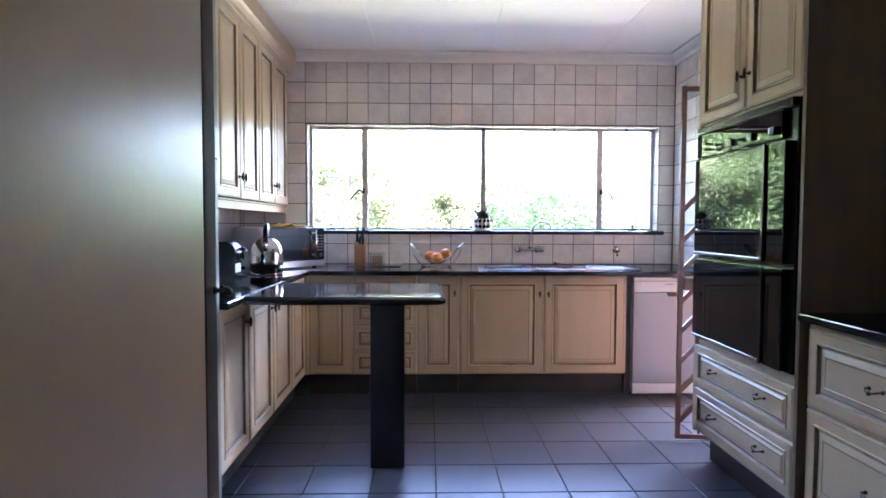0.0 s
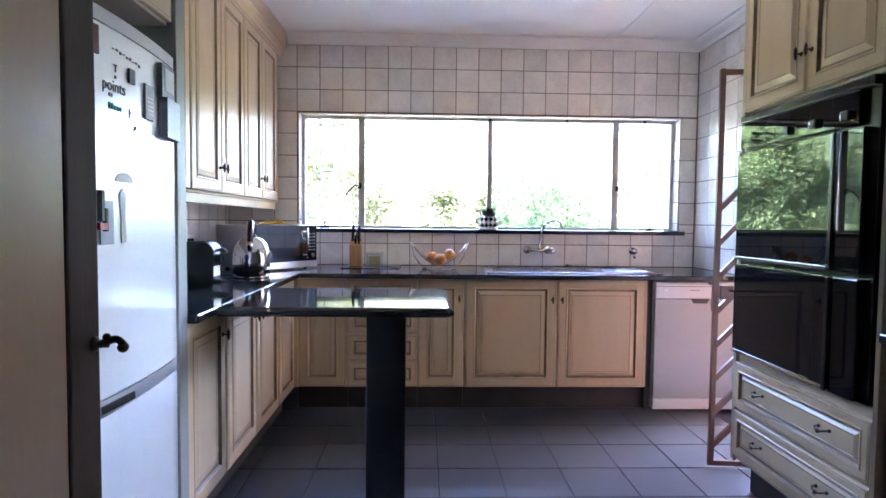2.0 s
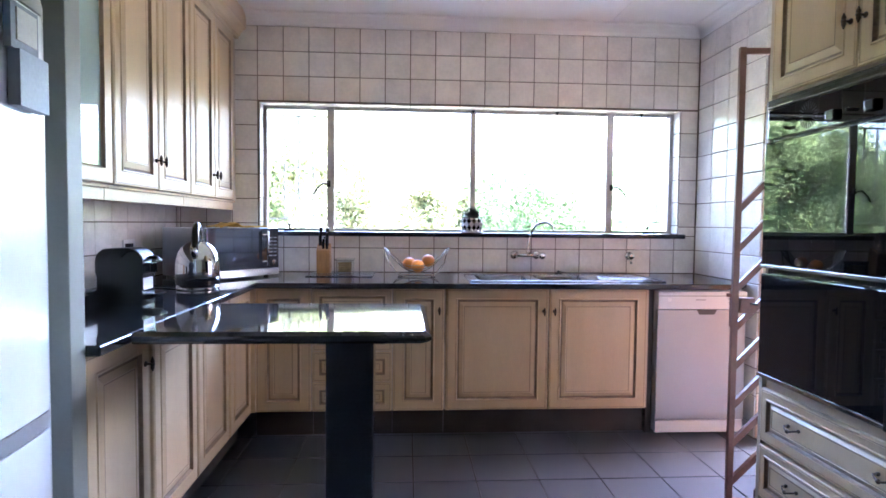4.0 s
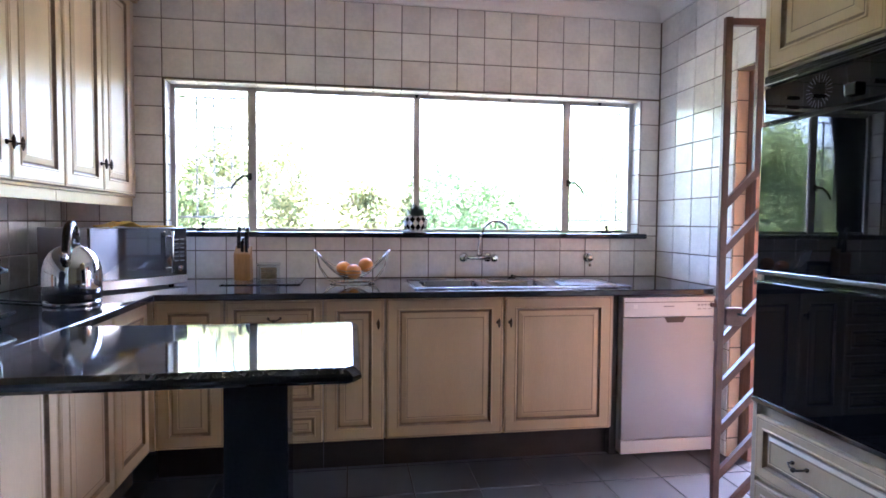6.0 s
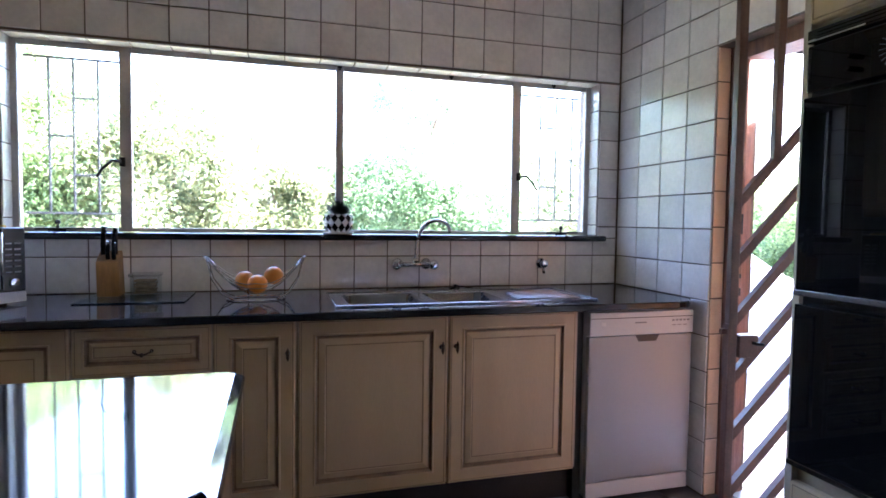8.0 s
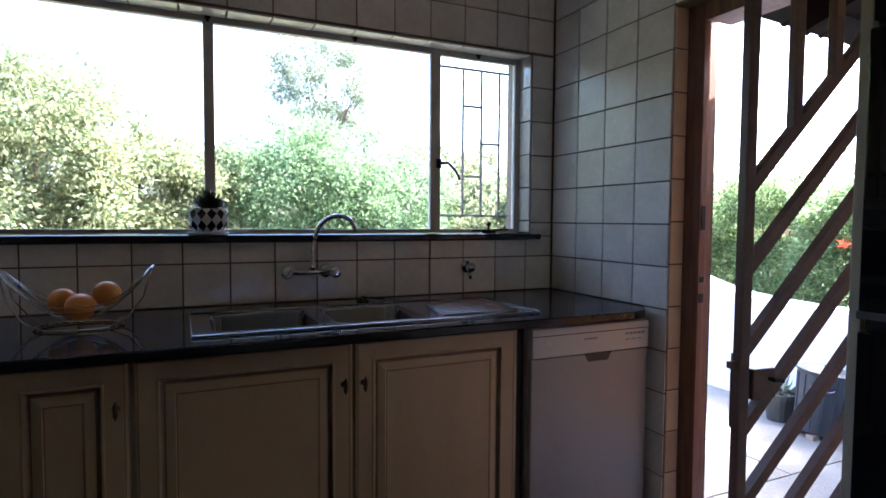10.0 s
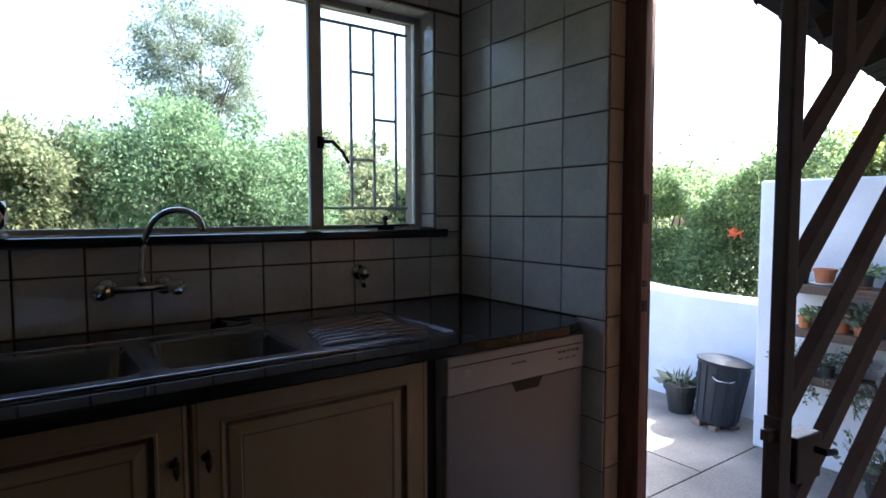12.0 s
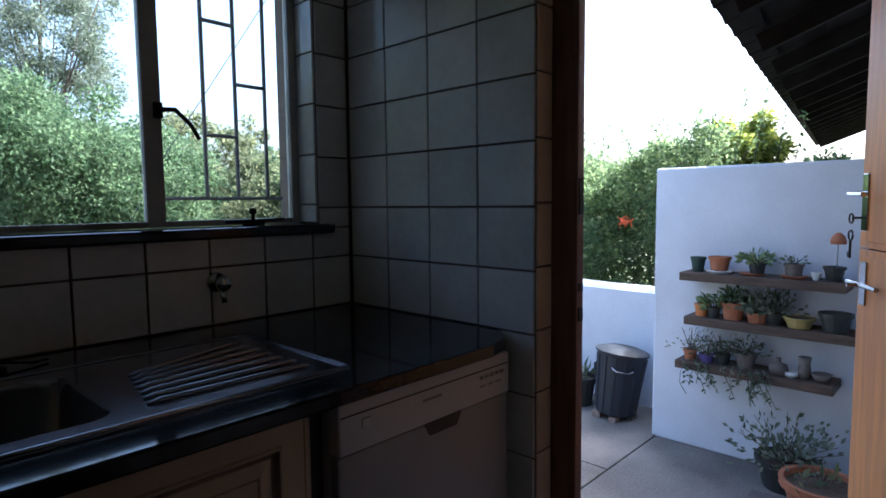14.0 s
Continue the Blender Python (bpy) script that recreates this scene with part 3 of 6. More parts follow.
isl = thing("breakfast_bar", (0.47, 3.45, 0), "polished black granite breakfast bar on a square pillar", "counter")
bm = B()
IX1, IY0, IY1 = 0.750, 3.125, 3.785
out = [(-0.148, IY0), (IX1 - 0.02, IY0), (IX1, IY0 + 0.02), (IX1, IY1 - 0.015), (IX1 - 0.015, IY1), (-0.148, IY1)]
def ring(inset, z):
    res = []
    for x, y in out:
        res.append(bm.verts.new((x - (inset if x > 0 else 0), y + (inset if y < 3.4 else -inset), z)))
    return res
rs = [ring(0.012, CT0 - 0.004), ring(0.0, CT0 + 0.006), ring(0.0, CT1 - 0.016), ring(0.004, CT1 - 0.010), ring(0.020, CT1 + 0.0005), ring(0.023, CT1 + 0.001)]
for A, C in zip(rs, rs[1:]):
    for i in range(6):
        bm.faces.new((A[i], A[(i + 1) % 6], C[(i + 1) % 6], C[i]))
bm.faces.new(rs[0][::-1])
bm.faces.new(rs[-1])
part("countertop", bm, GRANITE, isl)
bm = B()
box(bm, 0.385, 0.555, 3.415, 3.56, 0, CT0 - 0.004, 0.006)
part("pillar", bm, GRANITE, isl, "square black granite pillar")

# tall oven unit
tall = thing("oven_cabinet", (2.4, 3.1, 0), "tall limed cream cabinet holding a black built-in oven", "cabinet")
OY0, OY1 = 2.69, 3.535
bm = B()
box(bm, 2.085, RX - 0.003, OY0 + 0.02, OY1 - 0.02, 0.15, 0.645)
box(bm, 2.085, RX - 0.003, OY0 + 0.02, OY1 - 0.02, 1.72, CZ - 0.002)
box(bm, 2.45, RX - 0.003, OY0 + 0.02, OY1 - 0.02, 0.645, 1.72)
part("body", bm, CARC, tall)
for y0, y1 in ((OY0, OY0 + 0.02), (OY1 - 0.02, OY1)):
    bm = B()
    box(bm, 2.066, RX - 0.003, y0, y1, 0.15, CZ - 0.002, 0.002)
    # the near side panel is a darker brown than the far one
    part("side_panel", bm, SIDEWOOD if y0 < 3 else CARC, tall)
front(tall, EF, -3.520, 1.735, 0.418, 0.79, "door", [(0.39, 0.15)], st=0.05)
front(tall, EF, -3.098, 1.735, 0.385, 0.79, "door", [(0.027, 0.15)], st=0.05)
front(tall, EF, -3.520, 0.395, 0.807, 0.21, "drawer", [(0.2, 0.115), (0.6, 0.115)], st=0.035)
front(tall, EF, -3.520, 0.172, 0.807, 0.21, "drawer", [(0.2, 0.115), (0.6, 0.115)], st=0.035)
bm = B()
box(bm, 2.15, RX - 0.003, OY0 + 0.01, OY1 - 0.03, 0, 0.149)
part("kick_plate", bm, KICK, tall)

oven = thing("built_in_oven", (2.25, 3.1, 0.65), "black glass double oven with control knobs built into the cabinet", "oven")
bm = B()
box(bm, 2.07, 2.44, 2.735, 3.51, 0.648, 1.712, 0.004)
part("body", bm, OVENBLACK, oven)
bm = B()
box(bm, 2.045, 2.069, 2.735, 3.505, 1.68, 1.712, 0.003)
for z in (1.688, 1.697, 1.705):
    box(bm, 2.042, 2.045, 2.76, 3.48, z - 0.002, z + 0.002)
part("vent_grille", bm, OVENBLACK, oven)
bm = B()
box(bm, 2.048, 2.069, 2.80, 3.505, 1.565, 1.675, 0.003)
ctrl = part("control_panel", bm, OVENGLASS, oven)
for y in (2.850, 3.008, 3.167):
    bm = B()
    box(bm, 2.032, 2.048, y - 0.019, y + 0.019, 1.582, 1.616, 0.004)
    part("knob", bm, BLACKPL, ctrl)
dial = Matrix.Translation((2.0475, 3.285, 1.620)) @ Matrix.Rotation(radians(-90), 4, 'Y')
bm = B()
for k in range(24):
    m = dial @ Matrix.Rotation(k * math.pi / 12, 4, 'Z')
    box(bm, 0.034 if k % 2 else 0.026, 0.047, -0.0008, 0.0008, 0, 0.0012, 0.0, m)
tagged(part("dial_mark", bm, DIALPRINT, ctrl, "grey printed clock dial"), kind="stuff")
for y, z in ((3.09, 1.602), (3.285, 1.606), (3.385, 1.622), (3.385, 1.594)):
    bm = B()
    tube(bm, [(2.048, y, z), (2.030, y, z), (2.026, y, z)], 0.006, 10, taper=0.8)
    part("small_knob", bm, BLACKPL, ctrl)
bm = B()
box(bm, 2.0425, 2.0445, 3.36, 3.50, 1.683, 1.688)
part("name_strip", bm, CHROME, ctrl, "bright metal strip")
for z0, z1, nm in ((1.075, 1.552, "upper_door"), (0.655, 1.055, "lower_door")):
    bm = B()
    box(bm, 2.040, 2.069, 2.905, 3.505, z0, z1, 0.003)
    d = part(nm, bm, OVENGLASS, oven)
    bm = B()
    box(bm, 2.034, 2.0395, 2.905, 3.505, z0 + 0.002, z0 + 0.016, 0.002)
    part("trim", bm, STEEL if nm == "upper_door" else CHROME, d, "bright metal trim strip")
    bm = B()
    box(bm, 2.040, 2.069, 2.765, 2.885, z0, z1, 0.003)
    part("side_glass", bm, OVENGLASS, oven)
    bm = B()
    box(bm, 2.030, 2.0395, 2.8855, 2.9045, z0, z1, 0.003)
    part("handle", bm, OVENBLACK, d)

# near right base cabinets and worktop
g = "base cabinets along the right wall"
for y0, y1 in ((1.86, 2.685), (1.03, 1.858)):
    cab = thing("drawer_cabinet", (2.4, y0, 0), "limed cream base unit with wide raised-panel drawers", "cabinet", g)
    carcass(cab, 2.105, RX - 0.003, y0, y1, 0.15, 0.866)
    EF2 = EF @ Matrix.Translation((0, 0.02, 0))
    for z, h in ((0.555, 0.29), (0.172, 0.372)):
        front(cab, EF2, -y1 + 0.02, z, y1 - y0 - 0.03, h, "drawer", [(0.33, h * 0.52), (0.60, h * 0.52)], st=0.045)
    bm = B()
    box(bm, 2.17, RX - 0.003, y0, y1, 0, 0.149)
    part("kick_plate", bm, KICK, cab)
bm = B()
box(bm, 2.055, RX - 0.003, 1.03, 2.688, CT0, CT1, 0.006)
solid("worktop", bm, GRANITE, "polished black granite worktop beside the oven unit", "worktop")

# ---- fridge ----
FRY0, FRW, FRX, BOW = 2.005, 0.665, -0.088, 0.030


fr = thing("fridge", (-0.45, 2.33, 0), "white combination fridge with magnets and a curved front", "fridge")
bm = B()
box(bm, LX + 0.10, -0.156, FRY0 + 0.003, FRY0 + FRW - 0.003, 0.03, 1.665, 0.008)
part("body", bm, FRIDGEM, fr)


def bowed(z0, z1, mat_):
    bm = B()
    rows = []
    n = 12
    for k in range(n + 1):
        u = k / n
        y = FRY0 + u * FRW
        x = FRX + BOW * (1 - (2 * u - 1) ** 2) - (0.02 * max(0, abs(2 * u - 1) - 0.9) / 0.1)
        rows.append((x, y))
    a = [bm.verts.new((x, y, z0)) for x, y in rows] + [bm.verts.new((FRX - 0.052, FRY0 + FRW, z0)), bm.verts.new((FRX - 0.052, FRY0, z0))]
    c = [bm.verts.new((v.co.x, v.co.y, z1)) for v in a]
    m = len(a)
    for i in range(m):
        bm.faces.new((a[i], a[(i + 1) % m], c[(i + 1) % m], c[i]))
    bm.faces.new(a[::-1])
    bm.faces.new(c)
    return bm


fd = smooth_by_angle(part("fridge_door", bowed(0.836, 1.648, FRIDGEM), FRIDGEM, fr))
smooth_by_angle(part("freezer_door", bowed(0.08, 0.796, FRIDGEM), FRIDGEM, fr))
smooth_by_angle(part("door_trim", bowed(0.799, 0.833, SILVER), SILVER, fr, "silver grip strip"))
smooth_by_angle(part("top_trim", bowed(1.652, 1.683, SILVER), SILVER, fr, "silver top strip"))


def on_fridge(y, z, w, h, material, name, label, category, t=0.006):
    u = (y - FRY0) / FRW
    x = FRX + BOW * (1 - (2 * u - 1) ** 2)
    slope = -BOW * 4 * (2 * u - 1) / FRW
    m = Matrix.Translation((x + 0.001, y, z)) @ Matrix.Rotation(-math.atan(slope), 4, 'Z')
    bm = B()
    box(bm, 0, t, -w / 2, w / 2, -h / 2, h / 2, 0.001, m)
    return solid(name, bm, material, label, category)


CARDM = mat("maroon_card", (0.16, 0.035, 0.03), 0.5, bump=0.0)
PAPER = mat("pale_paper", (0.62, 0.62, 0.60), 0.7, vary=0.1, bump=0.0)
BLUEGREY = mat("blue_grey_card", (0.22, 0.25, 0.30), 0.5, vary=0.2, bump=0.0)
DARKCARD = mat("dark_card", (0.03, 0.03, 0.035), 0.5, bump=0.0)
TEAL = mat("teal_card", (0.05, 0.45, 0.42), 0.5, bump=0.0)
RED = mat("red_plastic", (0.5, 0.03, 0.04), 0.4, bump=0.0)
on_fridge(2.138, 1.607, 0.130, 0.060, CARDM, "fridge_magnet", "maroon rectangular fridge magnet", "magnet")
on_fridge(2.170, 1.590, 0.030, 0.006, PAPER, "magnet_print", "pale print on the maroon magnet", "card", 0.0068)
on_fridge(2.128, 1.464, 0.118, 0.074, mat("grey_frame", (0.25, 0.28, 0.27), 0.5), "picture_magnet", "grey-green framed picture magnet on the fridge", "magnet")
on_fridge(2.124, 1.464, 0.092, 0.052, PAPER, "picture_card", "pale card inside the framed fridge magnet", "card", 0.008)
on_fridge(2.418, 1.520, 0.046, 0.086, GREYPL, "fridge_magnet", "grey printed fridge magnet card", "magnet")
for q in range(5):
    on_fridge(2.420, 1.530 - q * 0.010, 0.034, 0.003, PAPER, "printed_line", "pale printed line on the grey magnet card", "card", 0.0066)
on_fridge(2.522, 1.592, 0.094, 0.086, BLUEGREY, "note_holder", "blue-grey note holder stuck to the fridge", "note holder", 0.014)
on_fridge(2.526, 1.596, 0.070, 0.060, PAPER, "note_card", "pale card in the note holder", "card", 0.016)
on_fridge(2.538, 1.497, 0.104, 0.104, mat("pale_blue_pad", (0.33, 0.38, 0.47), 0.5, bump=0.0), "note_pad", "pale blue-grey note pad stuck to the fridge", "note pad", 0.022)
on_fridge(2.332, 1.562, 0.024, 0.034, DARKCARD, "fridge_magnet", "small dark fridge magnet", "magnet")
for k in range(5):
    on_fridge(2.244 + 0.0105 * k, 1.477 + (0.002 if k < 2 else 0), 0.006, 0.014 if k < 2 else 0.010, TEAL, "letter_magnet", "small teal magnetic letters on the fridge", "magnet", 0.003)
on_fridge(2.226, 1.222, 0.048, 0.096, mat("blue_grey_slip", (0.50, 0.53, 0.58), 0.6, bump=0.0), "note_paper", "pale grey paper slip hung on the fridge", "paper", 0.003)
on_fridge(2.200, 1.258, 0.010, 0.066, DARKCARD, "pen_clip", "dark pen hanging on the fridge", "pen", 0.012)
on_fridge(2.213, 1.228, 0.008, 0.050, DARKCARD, "pen_clip", "dark pen hanging on the fridge", "pen", 0.012)
on_fridge(2.198, 1.214, 0.026, 0.015, RED, "fridge_magnet", "small red fridge magnet", "magnet", 0.014)
for k in range(9):
    on_fridge(2.262 + 0.014 * k, 1.606 - 0.0012 * k + 0.002 * (k % 2), 0.008, 0.0025 + 0.002 * (k % 3), DARKCARD, "letter_magnet", "small dark magnetic letters on the fridge door", "magnet", 0.002)
for y, z, w, h in ((2.268, 1.545, 0.007, 0.007), (2.249, 1.503, 0.014, 0.008), (2.325, 1.475, 0.004, 0.022), (2.331, 1.478, 0.010, 0.004), (2.352, 1.446, 0.008, 0.010), (2.345, 1.440, 0.004, 0.006)):
    on_fridge(y, z, w, h, DARKCARD, "letter_magnet", "small dark magnetic letters on the fridge door", "magnet", 0.002)
STK = mat("grey_sticker", (0.50, 0.49, 0.48), 0.5, bump=0.0)


def flat_shape(pts, label):
    """A thin flat shape of (y, z) corners on the door."""
    bm = B()
    ring = []
    for dx in (0.001, 0.0022):
        row = []
        for y, z in pts:
            u = (y - FRY0) / FRW
            row.append(bm.verts.new((FRX + BOW * (1 - (2 * u - 1) ** 2) + dx, y, z)))
        ring.append(row)
    n = len(pts)
    for i in range(n):
        bm.faces.new((ring[0][i], ring[0][(i + 1) % n], ring[1][(i + 1) % n], ring[1][i]))
    bm.faces.new(ring[0][::-1])
    bm.faces.new(ring[1])
    return solid("flat_sticker", bm, STK, label, "sticker")


flat_shape([(2.300 + 0.038 * math.cos(math.pi * k / 12), 1.314 + 0.022 * math.sin(math.pi * k / 12)) for k in range(13)], "flat pale grey half-round sticker on the fridge door")
flat_shape([(2.276, 1.285), (2.290, 1.300), (2.304, 1.286), (2.300, 1.235), (2.303, 1.176), (2.282, 1.176), (2.281, 1.240)], "flat pale grey upright sticker shape on the fridge door")


def words(text, y, z, size, material, label):
    """Flat built-in lettering on the fridge door."""
    cu = bpy.data.curves.new("words", 'FONT')
    cu.body, cu.size, cu.extrude, cu.align_x = text, size, 0.0008, 'CENTER'
    tmp = bpy.data.objects.new("words", cu)
    me = bpy.data.meshes.new_from_object(tmp)
    bpy.data.objects.remove(tmp)
    me.materials.append(material)
    u = (y - FRY0) / FRW
    x = FRX + BOW * (1 - (2 * u - 1) ** 2)
    slope = -BOW * 4 * (2 * u - 1) / FRW
    me.transform(Matrix.Translation((x + 0.0025, y, z)) @ Matrix.Rotation(-math.atan(slope), 4, 'Z') @ Matrix.Rotation(radians(90), 4, 'Z') @ Matrix.Rotation(radians(90), 4, 'X'))
    return tagged(new("letter_magnet", me), label, "magnet")


words("points", 2.262, 1.512, 0.036, DARKCARD, "dark magnetic letters spelling a word on the fridge")
words("T", 2.268, 1.556, 0.024, DARKCARD, "single dark magnetic letter on the fridge")
# thin black plate on the strip; its colour gives the grip recess's shade
bm = B()
m_ = Matrix.Translation((FRX + BOW * 0.93, 2.262, 0.812)) @ Matrix.Rotation(radians(-5), 4, 'Z')
box(bm, 0, 0.0035, -0.062, 0.062, -0.009, 0.010, 0.0015, m_)
part("grip_recess", bm, OVENBLACK, fr, "dark plate standing for the shaded hand grip in the silver strip")

# ---- passage door ----
pd = thing("door_1", (0.33, 0.65, 0), "open beige painted slab door with a dark edge strip", "door", kind="structure")
bm = B()
box(bm, 0.312, 0.352, 0.64, 1.412, 0.008, 2.05, 0.002)
part("leaf", bm, DOORPAINT, pd)
bm = B()
box(bm, 0.311, 0.353, 1.4125, 1.457, 0.008, 2.05, 0.003)
part("edge_strip", bm, LIPPING, pd, "dark stained edge strip")
bm = B()
lathe(bm, [(0, 0), (0.007, 0), (0.006, 0.002), (0.0032, 0.004), (0.003, 0.012), (0, 0.013)], (0, 0, 0), 14, Matrix.Translation((0.353, 1.448, 1.124)) @ Matrix.Rotation(radians(90), 4, 'Y'))
tube(bm, rounded([(0.358, 1.446, 1.124), (0.364, 1.450, 1.1265), (0.369, 1.454, 1.127), (0.373, 1.457, 1.122)]), 0.0035, 10, taper=0.9)
ball(bm, (0.3725, 1.457, 1.1195), 0.0048, 12)
ball(bm, (0.363, 1.449, 1.130), 0.0034, 12)
part("door_handle", bm, BRONZE, pd, "dark bronze lever handle", smooth=True)

# ---- dishwasher ----
dw = thing("dishwasher", (2.38, 4.65, 0), "pale silver-white dishwasher under the worktop", "dishwasher")
X0, X1, YD = 2.135, 2.672, 4.61
bm = B()
box(bm, X0 + 0.002, X1 - 0.002, YD + 0.03, 5.2, 0.02, 0.855, 0.003)
part("body", bm, WHITEMETAL, dw)
bm = B()
box(bm, X0, X1, YD + 0.002, YD + 0.03, 0.09, 0.744, 0.006)
part("door", bm, APPLIANCE, dw)
bm = B()
box(bm, X0, X1, YD - 0.004, YD + 0.03, 0.748, 0.853, 0.005)
pc = part("control_panel", bm, WHITEMETAL, dw)
# flat trapezoid on the door; the grip recess's shade is its dark colour
bm = B()
vs = [bm.verts.new((x, y, z)) for y in (YD - 0.0005, YD + 0.003) for x, z in ((2.385, 0.716), (2.475, 0.716), (2.492, 0.746), (2.368, 0.746))]
for q in ((0, 1, 2, 3), (7, 6, 5, 4), (0, 4, 5, 1), (1, 5, 6, 2), (2, 6, 7, 3), (3, 7, 4, 0)):
    bm.faces.new([vs[i] for i in q])
part("handle_recess", bm, KICK, dw, "flat dark patch standing for the shaded grip recess")
bm = B()
for k in range(5):
    box(bm, 2.555 + 0.02 * k, 2.567 + 0.02 * k, YD - 0.007, YD - 0.004, 0.805, 0.813)
for k in range(3):
    box(bm, 2.555 + 0.03 * k, 2.575 + 0.03 * k, YD - 0.006, YD - 0.004, 0.785, 0.789)
box(bm, 2.36, 2.42, YD - 0.005, YD - 0.004, 0.80, 0.806)
tagged(part("button_marks", bm, GREYPL, pc), kind="stuff")
bm = B()
box(bm, 2.190, 2.212, YD - 0.007, YD - 0.004, 0.793, 0.813, 0.002)
part("power_button", bm, WHITEPL, pc)
bm = B()
box(bm, X0 + 0.004, X1 - 0.004, YD - 0.0052, YD - 0.0038, 0.8245, 0.8275)
part("groove", bm, KICK, pc, "fine dark groove across the panel")
bm = B()
box(bm, X0 + 0.002, X1 - 0.002, YD + 0.004, YD + 0.03, 0.015, 0.086, 0.004)
part("plinth", bm, WHITEMETAL, dw)
# dark box in the side gap; the gap's shade is put into its colour
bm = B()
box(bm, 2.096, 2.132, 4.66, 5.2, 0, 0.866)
solid("filler_panel", bm, KICK, "dark strip standing for the shaded gap beside the dishwasher", "panel")

# ---- garden doorway ----
fd_ = thing("door_frame", (2.82, 4.0, 0), "dark brown wooden door frame to the garden", "door frame", kind="structure")
FX0, FX1 = 2.772, 2.905
for y0, y1 in ((4.468, DY1 - 0.001), (DY0 + 0.001, DY0 + 0.062)):
    bm = B()
    box(bm, FX0, FX0 + 0.032, y0, y1, 0, DZ - 0.001, 0.003)
    yb0, yb1 = (4.534, y1) if y0 > 4 else (y0, y1 - 0.04)
    box(bm, FX0 + 0.032, FX1, yb0, yb1, 0, DZ - 0.001, 0.0)
    j = part("jamb", bm, FRAMEWOOD, fd_)
    if y0 > 4:
        for z, h in ((1.25, 0.09), (0.95, 0.035), (1.02, 0.02)):
            bm = B()
            box(bm, FX0 + 0.006, FX0 + 0.026, y0 - 0.003, y0 + 0.001, z - h / 2, z + h / 2)
            part("strike_plate", bm, BLACKMETAL, j, "dark metal strike plate")
bm = B()
box(bm, FX0, FX1, DY0 + 0.063, 4.467, DZ - 0.066, DZ - 0.002, 0.003)
part("head", bm, FRAMEWOOD, fd_)

# security gate, swung into the room
GA = Vector((2.073, 3.755, 0))
GB = Vector((2.775, 3.672, 0))
gw = (GB - GA).length
GM = Matrix.Translation(GA) @ Matrix.Rotation(math.atan2(GB.y - GA.y, GB.x - GA.x), 4, 'Z')
gate = thing("security_gate", GA, "brown painted steel security gate with diagonal bars, standing open", "gate")
GZ0, GZ1 = 0.018, 1.992
bm = B()
box(bm, 0, 0.026, -0.011, 0.011, GZ0, GZ1, 0.003, GM)
part("post", bm, GATEM, gate)
bm = B()
box(bm, gw - 0.034, gw, -0.017, 0.017, GZ0, GZ1, 0.003, GM)
part("post", bm, GATEM, gate)
for z0 in (GZ0, GZ1 - 0.03):
    bm = B()
    box(bm, 0.0262, gw - 0.0342, -0.011, 0.011, z0, z0 + 0.026, 0.002, GM)
    part("rail", bm, GATEM, gate)


def diagonal(za, zb, u0=0.030, u1=None, h=0.036):
    """A flat bar rising from the free post to the hinge post."""
    u1 = gw - 0.034 if u1 is None else u1
    bm = B()
    vs = []
    for v in (-0.010, 0.010):
        for u, z in ((u0, za - h / 2), (u1, zb - h / 2), (u1, zb + h / 2), (u0, za + h / 2)):
            vs.append(bm.verts.new(GM @ Vector((u, v, z))))
    for i in range(4):
        bm.faces.new((vs[i], vs[(i + 1) % 4], vs[4 + (i + 1) % 4], vs[4 + i]))
    bm.faces.new(vs[:4][::-1])
    bm.faces.new(vs[4:])
    part("diagonal_bar", bm, GATEM, gate)


RISE, STEP, FIRST = 0.70, 0.170, 1.315
span = gw - 0.068
for k in range(11):
    za = FIRST - k * STEP
    zb = za + RISE
    u0, u1 = 0.026, gw - 0.034
    if zb < GZ0 + 0.2:
        continue
    if za < GZ0 + 0.045:
        u0 += (GZ0 + 0.045 - za) / RISE * span
        za = GZ0 + 0.045
    if zb > GZ1 - 0.045:
        u1 -= (zb - GZ1 + 0.045) / RISE * span
        zb = GZ1 - 0.045
    diagonal(za, zb, u0, u1)
for u in (0.135, 0.245):
    zt = FIRST + (u - 0.034) / span * RISE
    bm = B()
    box(bm, u - 0.012, u + 0.012, -0.010, 0.010, zt + 0.004, GZ1 - 0.004, 0.002, GM)
    part("upright", bm, GATEM, gate)
bm = B()
box(bm, 0.031, 0.092, -0.016, 0.016, 0.862, 0.928, 0.003, GM)
lk = part("lock_box", bm, GATEM, gate)
bm = B()
box(bm, -0.003, 0.0, -0.012, 0.012, 0.80, 0.96, 0.0, GM)
box(bm, -0.020, -0.003, -0.006, 0.006, 0.93, 0.945, 0.0, GM)
part("lock_plate", bm, GATEM, lk)
for s in (-1, 1):
    bm = B()
    tube(bm, [GM @ Vector(p) for p in ((0.075, s * 0.016, 0.905), (0.075, s * 0.03, 0.905), (0.095, s * 0.032, 0.903))], 0.005, 8)
    part("lever", bm, BLACKMETAL, lk)

